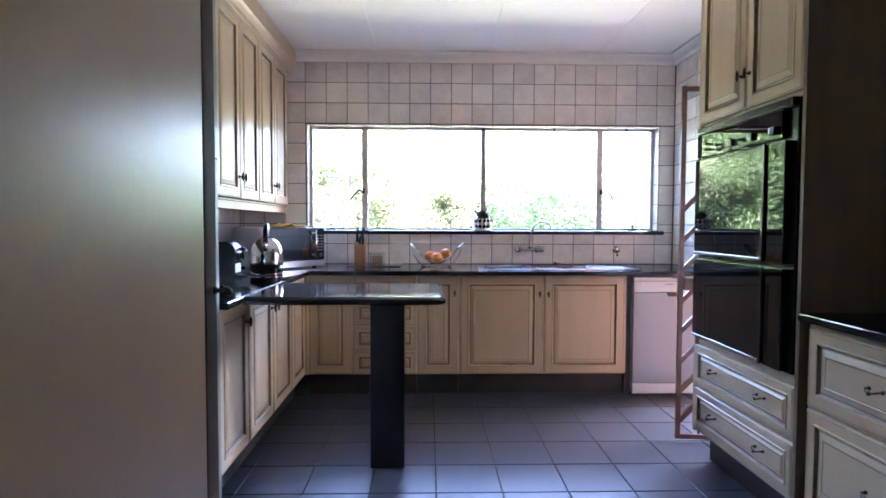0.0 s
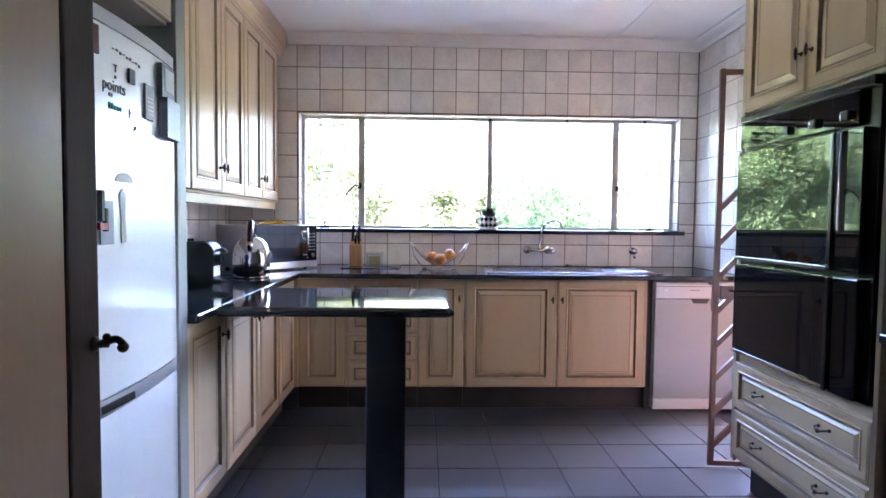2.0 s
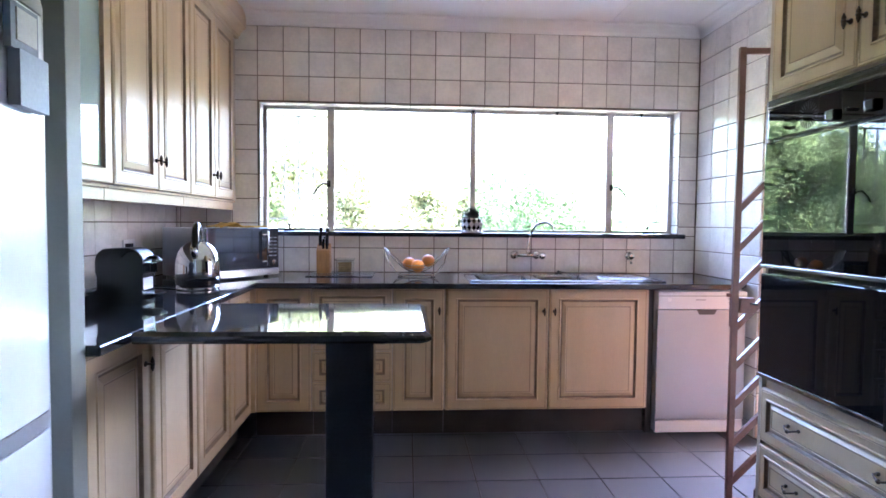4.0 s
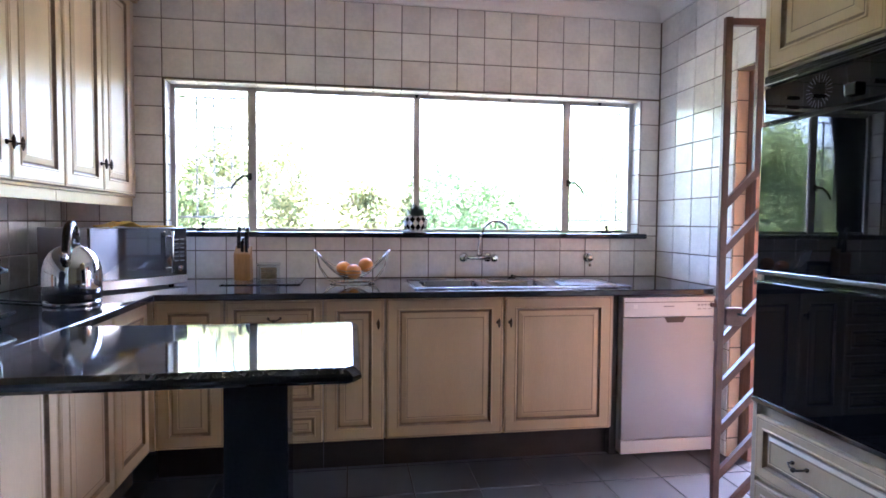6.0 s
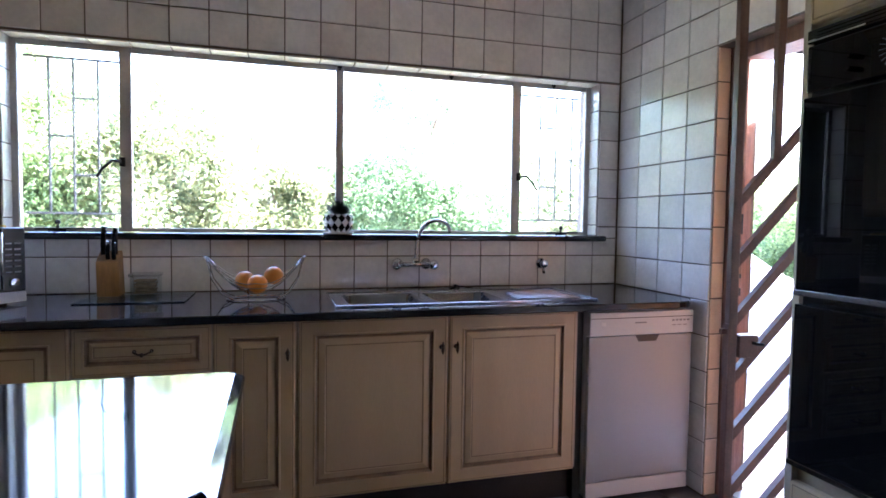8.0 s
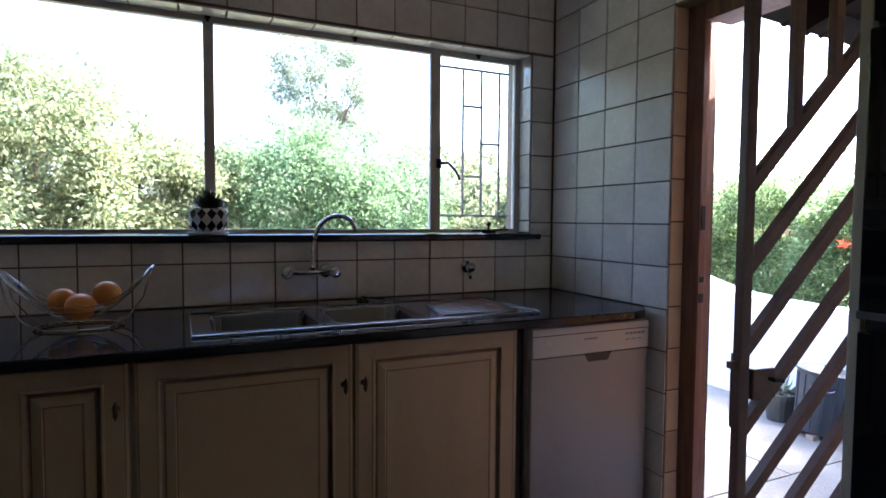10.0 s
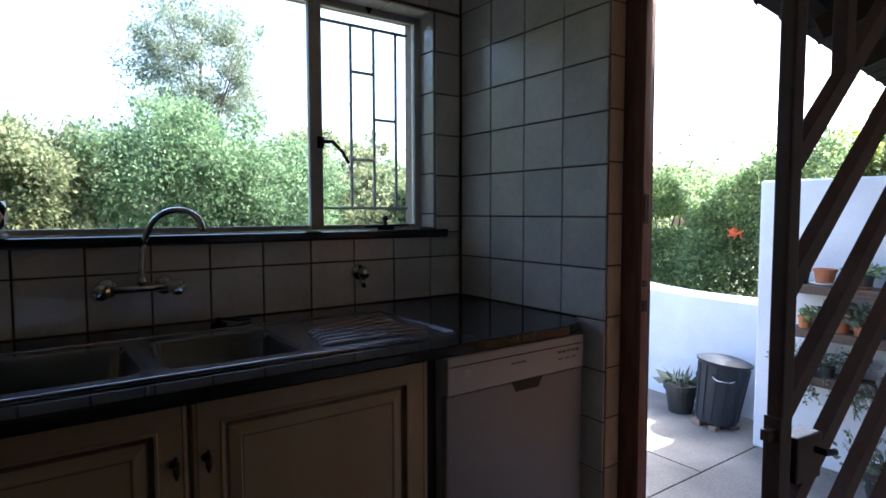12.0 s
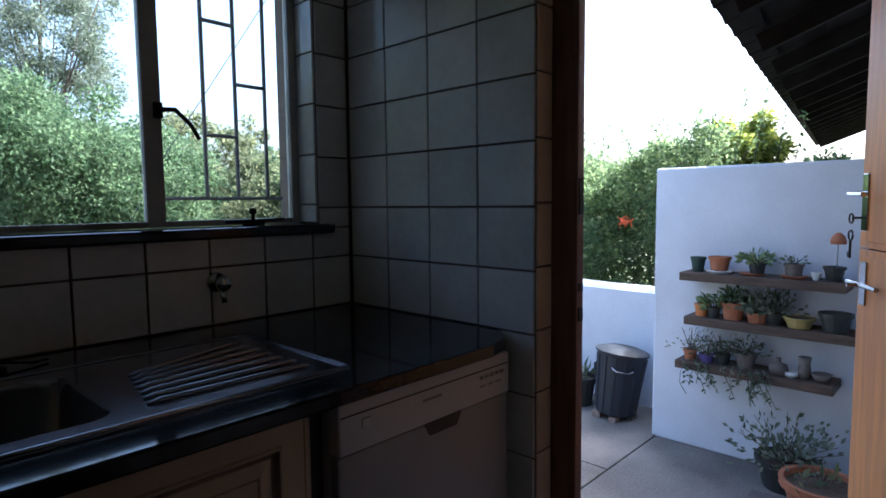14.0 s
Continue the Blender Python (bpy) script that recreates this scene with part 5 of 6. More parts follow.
lathe(bm, [(0, 0), (0.03, 0), (0.026, 0.008), (0.012, 0.012), (0.012, 0.03), (0.022, 0.033), (0.023, 0.05), (0.017, 0.056), (0, 0.058)], (0, 0, 0), 14, Matrix.Translation((2.226, 5.298, 1.02)) @ Matrix.Rotation(radians(90), 4, 'X'))
part("handle", bm, CHROME, t2, smooth=True)
bm = B()
tube(bm, [(2.226, 5.27, 1.015), (2.228, 5.265, 0.985), (2.23, 5.262, 0.965)], 0.009, 8)
part("outlet", bm, CHROME, t2, smooth=True)
bm = B()
lathe(bm, [(0, 0), (0.024, 0), (0.024, 0.006), (0.016, 0.010), (0.008, 0.012), (0.008, 0.022), (0, 0.024)], (1.70, 5.20, WT), 16)
tube(bm, [(1.70, 5.20, WT + 0.02), (1.73, 5.21, WT + 0.012), (1.77, 5.20, WT + 0.006), (1.80, 5.215, WT + 0.005)], 0.003, 6)
solid("sink_plug", bm, BLACKPL, "black rubber sink plug lying on the worktop", "plug", smooth=True)

# potted plant on the sill
pot = thing("plant_pot", (1.12, 5.335, 1.174), "black and white harlequin pot with a spiky grey-green plant", "pot plant")
CER = mat("white_ceramic", (0.72, 0.72, 0.70), 0.3, vary=0.05, bump=0.0)
bm = B()
lathe(bm, [(0, 0), (0.070, 0), (0.076, 0.006), (0.072, 0.010)], (1.12, 5.335, 1.1745), 28)
part("saucer", bm, CER, pot, smooth=True)
bm = B()
rows, seg = 4, 13
prof = [(0.056, 0.010), (0.070, 0.032), (0.077, 0.056), (0.076, 0.080), (0.070, 0.098)]
vv = [[bm.verts.new((1.12 + r * math.cos((k + 0.5 * (i % 2)) * 2 * math.pi / seg), 5.335 + r * math.sin((k + 0.5 * (i % 2)) * 2 * math.pi / seg), 1.1745 + h)) for k in range(seg)] for i, (r, h) in enumerate(prof)]
for i in range(rows):
    for k in range(seg):
        a, b = vv[i][k], vv[i][(k + 1) % seg]
        o = 0 if i % 2 == 0 else 1
        c, d = vv[i + 1][(k + o) % seg], vv[i + 1][(k + 1 + o) % seg]
        f1 = bm.faces.new((a, b, c))
        f2 = bm.faces.new((b, d, c))
        f1.material_index = i % 2
        f2.material_index = (i + 1) % 2
bm.faces.new(vv[0][::-1])
part("pot", bm, [CER, BLACKPL], pot)
bm = B()
lathe(bm, [(0, 0.088), (0.069, 0.088)], (1.12, 5.335, 1.1745), 20)
part("soil", bm, BARK, pot)
rng = random.Random(8)
bm = B()
for k in range(420):
    a, e = rng.uniform(0, 6.283), math.asin(rng.uniform(-0.35, 1.0))
    L = rng.uniform(0.058, 0.082)
    d = Vector((math.cos(a) * math.cos(e), math.sin(a) * math.cos(e), math.sin(e) * 0.9))
    b0 = Vector((1.12, 5.335, 1.272)) + d * 0.012
    sd = d.cross(Vector((0.1, 0, 1))).normalized() * 0.0045
    q = [bm.verts.new(b0 - sd), bm.verts.new(b0 + sd), bm.verts.new(b0 + d * L * 0.6 + sd * 0.8), bm.verts.new(b0 + d * L + Vector((0, 0, 0.004))), bm.verts.new(b0 + d * L * 0.6 - sd * 0.8)]
    bm.faces.new(q)
part("leaves", bm, mat("succulent_leaf", (0.045, 0.06, 0.05), 0.55, vary=0.2, bump=0.0), pot)

# kettle
kt = thing("kettle", (-0.365, 4.29, WT), "domed chrome electric kettle with a black handle", "kettle")
kc = (-0.365, 4.29, WT)
bm = B()
lathe(bm, [(0, 0), (0.096, 0), (0.101, 0.005), (0.101, 0.012), (0.095, 0.018), (0.093, 0.022), (0, 0.022)], kc, 40)
part("base", bm, CHROME, kt, smooth=False)
bm = B()
lathe(bm, [(0.090, 0.0225), (0.102, 0.024), (0.103, 0.044), (0.097, 0.046)], kc, 40)
part("base_ring", bm, BLACKPL, kt)
bm = B()
lathe(bm, [(0.099, 0.0465), (0.103, 0.050), (0.104, 0.085), (0.1035, 0.120), (0.100, 0.148), (0.092, 0.177), (0.078, 0.203), (0.058, 0.223), (0.035, 0.234), (0, 0.238)], kc, 48)
part("body", bm, CHROME, kt, smooth=True)
bm = B()
lathe(bm, [(0.028, 0.2375), (0.028, 0.241), (0.010, 0.243), (0.009, 0.248), (0.013, 0.254), (0.009, 0.260), (0, 0.261)], kc, 24)
part("lid_knob", bm, BLACKPL, kt, smooth=True)
ca, sa = math.cos(radians(281)), math.sin(radians(281))
arc = [(0.088, 0.185), (0.080, 0.235), (0.066, 0.285), (0.036, 0.312), (0.0, 0.318), (-0.034, 0.308), (-0.058, 0.280), (-0.066, 0.240), (-0.068, 0.216)]
bm = B()
tube(bm, [(kc[0] + q.x * ca, kc[1] + q.x * sa, kc[2] + q.y) for q in rounded([(a, b, 0) for a, b in arc])], 0.016, 12)
grip = part("handle", bm, BLACKPL, kt, smooth=True)
bm = B()
tube(bm, [(kc[0] + u * ca + 0.0125, kc[1] + u * sa, kc[2] + w) for u, w in arc[1:-1]], 0.0055, 8)
part("handle_trim", bm, CHROME, grip, "bright metal strip", smooth=True)
bm = B()
tube(bm, [(kc[0] + ca * 0.085, kc[1] + sa * 0.085, kc[2] + 0.165), (kc[0] + ca * 0.115, kc[1] + sa * 0.115, kc[2] + 0.185), (kc[0] + ca * 0.132, kc[1] + sa * 0.132, kc[2] + 0.205)], 0.018, 12, taper=0.75)
part("spout", bm, CHROME, kt, smooth=True)

# microwave, set across the corner
mwA = Vector((-0.432, 4.612, WT))
mwang = radians(53.0)
MW = Matrix.Translation(mwA) @ Matrix.Rotation(mwang, 4, 'Z')
W_, D_, H_ = 0.505, 0.43, 0.298
mw = thing("microwave", mwA, "silver microwave oven with a dark glass door set across the corner", "microwave")
bm = B()
box(bm, 0.0, W_, 0.022, D_, 0.014, H_, 0.004, MW)
part("body", bm, SILVER, mw)
for u, v in ((0.05, 0.06), (W_ - 0.05, 0.06), (0.05, D_ - 0.05), (W_ - 0.05, D_ - 0.05)):
    bm = B()
    lathe(bm, [(0, 0), (0.014, 0), (0.014, 0.014), (0, 0.014)], tuple(MW @ Vector((u, v, 0))), 12)
    part("foot", bm, BLACKPL, mw)
bm = B()
box(bm, 0.0, W_ - 0.088, 0.0, 0.021, 0.052, H_ - 0.001, 0.003, MW)
md = part("door", bm, MIRRORGLASS, mw, "dark mirrored glass door")
bm = B()
box(bm, W_ - 0.087, W_, 0.0, 0.021, 0.052, H_ - 0.001, 0.003, MW)
mp_ = part("control_panel", bm, BLACKPL, mw)
bm = B()
n = 14
lo, hi = [], []
for k in range(n + 1):
    u = W_ * k / n
    bow = -0.018 * (1 - (2 * k / n - 1) ** 2)
    lo.append((u, bow))
a = [bm.verts.new(MW @ Vector((u, b - 0.003, 0.012))) for u, b in lo] + [bm.verts.new(MW @ Vector((W_, 0.021, 0.012))), bm.verts.new(MW @ Vector((0, 0.021, 0.012)))]
c = [bm.verts.new(MW @ Vector((u, b - 0.001, 0.0515))) for u, b in lo] + [bm.verts.new(MW @ Vector((W_, 0.021, 0.0515))), bm.verts.new(MW @ Vector((0, 0.021, 0.0515)))]
for i in range(len(a)):
    j = (i + 1) % len(a)
    bm.faces.new((a[i], a[j], c[j], c[i]))
bm.faces.new(a[::-1])
bm.faces.new(c)
part("lower_trim", bm, SILVER, mw, "bowed silver lower trim")
bm = B()
box(bm, W_ - 0.150, W_ - 0.132, -0.002, 0.0, 0.075, 0.275, 0.0, MW)
part("handle_plate", bm, BLACKPL, md)
bm = B()
tube(bm, [MW @ Vector((W_ - 0.108, -0.032, z)) for z in (0.070, 0.175, 0.280)], 0.0065, 10)
for z in (0.095, 0.255):
    tube(bm, [MW @ Vector((W_ - 0.140, 0, z)), MW @ Vector((W_ - 0.125, -0.026, z)), MW @ Vector((W_ - 0.108, -0.030, z))], 0.007, 8)
part("handle", bm, CHROME, md, "straight bright metal handle", smooth=True)
for k in range(6):
    for q in range(2):
        bm = B()
        box(bm, W_ - 0.073 + q * 0.033, W_ - 0.050 + q * 0.033, -0.003, 0.0, 0.125 + k * 0.022, 0.131 + k * 0.022, 0.001, MW)
        part("button", bm, GREYPL, mp_)
bm = B()
lathe(bm, [(0, 0), (0.017, 0), (0.016, 0.012), (0, 0.013)], (0, 0, 0), 18, MW @ Matrix.Translation((W_ - 0.045, 0, 0.088)) @ Matrix.Rotation(radians(90), 4, 'X'))
part("dial", bm, CHROME, mp_)
# cloth on the microwave
CLOTH = mat("yellow_cloth", (0.72, 0.43, 0.07), 0.9, vary=0.2, scale=25, bump=0.4)
bm = B()
g_ = []
for i in range(15):
    row = []
    for j in range(7):
        u, v = 0.12 + 0.34 * i / 14 + 0.012 * math.sin(j * 2.1), 0.04 + 0.14 * j / 6 + 0.01 * math.sin(i * 1.3)
        z = H_ + 0.004 + 0.008 * abs(math.sin(i * 0.9 + j * 0.7)) + 0.022 * math.exp(-((i - 4) ** 2) / 3)
        row.append(bm.verts.new(MW @ Vector((u, v, z))))
    g_.append(row)
for i in range(14):
    for j in range(6):
        bm.faces.new((g_[i][j], g_[i + 1][j], g_[i + 1][j + 1], g_[i][j + 1]))
cl = solid("cloth", bm, CLOTH, "folded yellow cloth lying on the microwave", "cloth", smooth=True)
sm = cl.modifiers.new("thickness", 'SOLIDIFY')
sm.thickness = 0.005

# coffee machine
cf = thing("coffee_machine", (-0.46, 3.765, WT), "compact black capsule coffee machine", "coffee machine")
bm = B()
out = [(-0.552, 0), (-0.548, 0.118), (-0.555, 0.125), (-0.555, 0.180), (-0.545, 0.206), (-0.520, 0.224), (-0.425, 0.227), (-0.398, 0.219), (-0.378, 0.200), (-0.366, 0.172), (-0.366, 0.125), (-0.374, 0.118), (-0.374, 0.0)]
a = [bm.verts.new((x, 3.706, WT + z)) for x, z in out]
c = [bm.verts.new((x, 3.824, WT + z)) for x, z in out]
for i in range(len(out)):
    j = (i + 1) % len(out)
    bm.faces.new((a[i], a[j], c[j], c[i]))
bm.faces.new(a)
bm.faces.new(c[::-1])
bmesh.ops.recalc_face_normals(bm, faces=bm.faces)
bmesh.ops.bevel(bm, geom=list(bm.edges), offset=0.004, segments=2, affect='EDGES')
part("body", bm, BLACKPL, cf)
bm = B()
tube(bm, [(-0.412 + 0.044 * math.cos(radians(q)), 3.704, WT + 0.166 + 0.052 * math.sin(radians(q))) for q in range(-10, 151, 16)], 0.0045, 8)
part("head_rim", bm, BLACKPL, cf, smooth=True)
bm = B()
vs = [bm.verts.new((x, y, WT + z)) for x, z in ((-0.373, 0.022), (-0.345, 0.024), (-0.318, 0.040), (-0.318, 0.046), (-0.373, 0.046)) for y in (3.722, 3.808)]
for q in range(5):
    p = (q + 1) % 5
    bm.faces.new((vs[2 * q], vs[2 * q + 1], vs[2 * p + 1], vs[2 * p]))
bm.faces.new(vs[0::2])
bm.faces.new(vs[1::2][::-1])
part("drip_tray", bm, BLACKPL, cf)
bm = B()
tube(bm, [(-0.370, 3.765, WT + 0.186), (-0.345, 3.765, WT + 0.188), (-0.331, 3.765, WT + 0.178)], 0.009, 8)
tube(bm, [(-0.340, 3.730, WT + 0.175), (-0.340, 3.800, WT + 0.175)], 0.008, 8)
part("lever", bm, BLACKPL, cf, smooth=True)
bm = B()
tube(bm, [(-0.352, 3.765, WT + 0.165), (-0.352, 3.765, WT + 0.128)], 0.012, 10)
part("nozzle", bm, BLACKPL, cf)
bm = B()
box(bm, -0.3738, -0.3715, 3.716, 3.800, WT + 0.060, WT + 0.108)
part("sticker", bm, WHITEPL, cf, "white paper sticker")
# pan, packet and glass beside it
pan = thing("lidded_pan", (-0.60, 3.62, WT), "dark steel pan with a glass lid on the worktop", "pan")
bm = B()
lathe(bm, [(0, 0), (0.085, 0), (0.094, 0.008), (0.100, 0.046), (0.104, 0.048), (0.100, 0.050), (0.092, 0.046), (0.086, 0.008), (0, 0.006)], (-0.60, 3.62, WT), 36)
smooth_by_angle(part("pan_body", bm, OVENBLACK, pan))
bm = B()
lathe(bm, [(0.101, 0.0505), (0.102, 0.055), (0.090, 0.062), (0.055, 0.072), (0, 0.076)], (-0.60, 3.62, WT), 36)
lid = smooth_by_angle(part("lid", bm, STEEL, pan, "domed steel lid"))
bm = B()
lathe(bm, [(0, 0.0765), (0.008, 0.077), (0.007, 0.085), (0.014, 0.090), (0.012, 0.098), (0, 0.100)], (-0.60, 3.62, WT), 16)
part("lid_knob", bm, BLACKPL, lid, smooth=True)
bm = B()
box(bm, -0.80, -0.755, 3.885, 3.955, WT, WT + 0.155, 0.002)
pk = solid("food_packet", bm, mat("red_brown_packet", (0.22, 0.05, 0.03), 0.4, vary=0.5, scale=16, bump=0.0, color2=(0.45, 0.30, 0.12)), "red-brown printed food packet against the tiles", "packet")
bm = B()
lathe(bm, [(0, 0), (0.040, 0), (0.042, 0.01), (0.043, 0.11), (0.045, 0.135), (0.041, 0.135), (0.039, 0.01), (0, 0.008)], (-0.70, 3.80, WT), 24)
solid("drinking_glass", bm, CLEAR, "clear drinking glass beside the coffee machine", "glass", smooth=True)
# power cord and socket
sc = thing("wall_socket", (LX, 4.62, 1.09), "white double wall socket on the tiles", "socket")
bm = B()
box(bm, LX + 0.007, LX + 0.017, 4.55, 4.68, 1.055, 1.13, 0.003)
part("plate", bm, WHITEPL, sc)
bm = B()
box(bm, LX + 0.017, LX + 0.045, 4.56, 4.60, 1.07, 1.11, 0.004)
part("plug", bm, BLACKPL, sc)
bm = B()
tube(bm, [(LX + 0.045, 4.58, 1.085), (LX + 0.09, 4.56, 1.06), (LX + 0.10, 4.50, 0.96), (LX + 0.13, 4.42, 0.905), (LX + 0.25, 4.36, 0.904), (-0.47, 4.30, 0.904)], 0.004, 6)
solid("power_cord", bm, BLACKPL, "thin black power cord trailing on the worktop", "cable", smooth=True)

# knife block
kb = thing("knife_block", (0.132, 5.17, WT), "light wooden knife block with black-handled knives", "knife block")
WOODL = mat("light_block_wood", (0.50, 0.27, 0.10), 0.45, vary=0.2, scale=10, bump=0.1, stretch=(8, 8, 1))
KM = Matrix.Translation((0.132, 5.17, WT + 0.0055)) @ Matrix.Diagonal((0.9, 0.9, 1.0, 1.0))
bm = B()
vs = [bm.verts.new(KM @ Vector(p)) for p in ((-0.048, -0.05, 0), (0.048, -0.05, 0), (0.048, 0.06, 0), (-0.048, 0.06, 0), (-0.048, -0.062, 0.15), (0.048, -0.062, 0.15), (0.048, 0.02, 0.195), (-0.048, 0.02, 0.195))]
for q in ((3, 2, 1, 0), (0, 1, 5, 4), (1, 2, 6, 5), (2, 3, 7, 6), (3, 0, 4, 7), (4, 5, 6, 7)):
    bm.faces.new([vs[i] for i in q])
bmesh.ops.bevel(bm, geom=list(bm.edges), offset=0.003, segments=2, affect='EDGES')
part("block", bm, WOODL, kb)
for u, v, L, w in ((-0.026, -0.012, 0.12, 0.011), (0.022, -0.012, 0.115, 0.012), (0.0, -0.045, 0.075, 0.009), (0.026, -0.048, 0.07, 0.009)):
    bm = B()
    zb = 0.15 + 0.55 * (v + 0.062) + 0.001
    tube(bm, [KM @ Vector(p) for p in ((u, v, zb), (u, v - 0.006, zb + L * 0.35), (u + 0.004, v - 0.012, zb + L * 0.75), (u + 0.009, v - 0.018, zb + L))], w, 8)
    part("knife_handle", bm, BLACKPL, kb, smooth=True)
bm = B()
box(bm, 0.05, 0.46, 4.93, 5.265, WT, WT + 0.005, 0.002)
solid("glass_board", bm, glass_mat("frosted_board", (0.78, 0.86, 0.86), 0.12), "pale glass chopping board on the worktop", "board")
bx = thing("storage_box", (0.265, 5.19, WT + 0.006), "small clear lidded box of crackers", "box")
bm = B()
box(bm, 0.208, 0.322, 5.15, 5.235, WT + 0.0055, WT + 0.085, 0.006)
part("box", bm, CLEAR, bx)
bm = B()
box(bm, 0.203, 0.327, 5.145, 5.24, WT + 0.0855, WT + 0.10, 0.004)
part("lid", bm, CLEAR, bx)
CRACK = mat("cracker_biscuit", (0.55, 0.40, 0.22), 0.9, vary=0.25, scale=40, bump=0.3)
for k in range(5):
    bm = B()
    box(bm, 0.222 + 0.003 * (k % 2), 0.305 + 0.003 * (k % 2), 5.16, 5.226, WT + 0.010 + k * 0.013, WT + 0.019 + k * 0.013, 0.003)
    part("cracker", bm, CRACK, bx)

# fruit bowl
fb = thing("fruit_bowl", (0.735, 4.99, WT), "chrome wire hammock bowl holding oranges", "fruit bowl")
bm = B()
tube(bm, [(0.735 + 0.118 * math.cos(a * 0.2618), 4.99 + 0.085 * math.sin(a * 0.2618), WT + 0.004) for a in range(24)], 0.0035, 6, closed=True)
part("base_ring", bm, CHROME, fb)
for s in (-1, 1):
    for q in (-1, 1):
        bm = B()
        tube(bm, [(0.735 + s * 0.085, 4.99 + q * 0.06, WT + 0.004), (0.735 + s * 0.135, 4.99 + q * 0.05, WT + 0.03), (0.735 + s * 0.175, 4.99 + q * 0.035, WT + 0.09), (0.735 + s * 0.19, 4.99 + q * 0.03, WT + 0.15), (0.735 + s * 0.205, 4.99 + q * 0.02, WT + 0.185)], 0.0026, 6)
        part("leg_wire", bm, CHROME, fb, smooth=True)
for k in range(9):
    w = -1 + 2 * k / 8
    bm = B()
    pts = []
    for i in range(13):
        u = -1 + 2 * i / 12
        wid = 0.10 * (1 - 0.65 * abs(u) ** 1.5)
        z = 0.022 + 0.16 * abs(u) ** 1.9 + 0.055 * w * w * (1 - abs(u))
        pts.append((0.735 + 0.20 * u, 4.99 + w * wid, WT + z))
    tube(bm, pts, 0.0017, 5)
    part("wire", bm, CHROME, fb, smooth=True)
for (x, y, z), r in (((0.742, 4.955, 0.068), 0.042), ((0.688, 5.015, 0.080), 0.041), ((0.808, 4.995, 0.100), 0.041)):
    bm = B()
    ball(bm, (x, y, WT + z), r, 24, 0.95)
    solid("orange", bm, ORANGE, "ripe orange in the wire bowl", "fruit", group="oranges in the bowl", smooth=True)

# ---- yard things ----
BUILT.update(bpy.data.objects)
# bin
BM_ = Matrix.Translation((4.74, 5.34, GZ + 0.030)) @ Matrix.Rotation(radians(7), 4, Vector((0.6, 0.8, 0))) @ Matrix.Rotation(radians(-52), 4, 'Z') @ Matrix.Diagonal((0.96, 0.96, 0.92, 1.0))
bn = thing("rubbish_bin", (4.74, 5.34, GZ), "dark grey ribbed plastic rubbish bin with a lid", "bin")
bm = B()
lathe(bm, [(0, 0), (0.118, 0), (0.124, 0.006), (0.152, 0.395), (0.157, 0.398), (0.157, 0.410), (0.146, 0.410), (0.143, 0.30), (0, 0.02)], (0, 0, 0), 36, BM_)
smooth_by_angle(part("body", bm, DARKPL, bn), 30)
bm = B()
lathe(bm, [(0.160, 0.404), (0.168, 0.406), (0.170, 0.418), (0.160, 0.424), (0.120, 0.436), (0.110, 0.440), (0.060, 0.443), (0, 0.444)], (0, 0, 0), 36, BM_)
smooth_by_angle(part("lid", bm, DARKPL, bn), 25)
for k in range(14):
    m = BM_ @ Matrix.Rotation(k * 2 * math.pi / 14, 4, 'Z')
    bm = B()
    vs = [bm.verts.new(m @ Vector(p)) for p in ((-0.007, -0.120, 0.02), (0.007, -0.120, 0.02), (0.009, -0.149, 0.385), (-0.009, -0.149, 0.385), (-0.005, -0.131, 0.02), (0.005, -0.131, 0.02), (0.007, -0.158, 0.385), (-0.007, -0.158, 0.385))]
    for q in ((3, 2, 1, 0), (4, 5, 6, 7), (0, 1, 5, 4), (1, 2, 6, 5), (2, 3, 7, 6), (3, 0, 4, 7)):
        bm.faces.new([vs[i] for i in q])
    part("rib", bm, DARKPL, bn)
bm = B()
hm = BM_ @ Matrix.Rotation(radians(-8), 4, 'Z')
tube(bm, [hm @ Vector(p) for p in ((-0.062, -0.140, 0.335), (-0.058, -0.156, 0.318), (-0.035, -0.172, 0.308), (0.035, -0.172, 0.308), (0.058, -0.156, 0.318), (0.062, -0.140, 0.335))], 0.0055, 8)
part("handle", bm, STEEL, bn, "bright wire handle", smooth=True)
BRICKM = mat("broken_brick", (0.30, 0.22, 0.17), 0.9, vary=0.3, scale=14, bump=0.5)
for x, y, w, h in ((4.68, 5.42, 0.07, 0.036), (4.65, 5.30, 0.06, 0.030), (4.78, 5.245, 0.06, 0.012)):
    bm = B()
    box(bm, x - w / 2, x + w / 2, y - w * 0.4, y + w * 0.4, GZ, GZ + h, 0.004)
    solid("brick_piece", bm, BRICKM, "broken brick piece wedged under the bin", "brick", group="brick pieces under the bin")


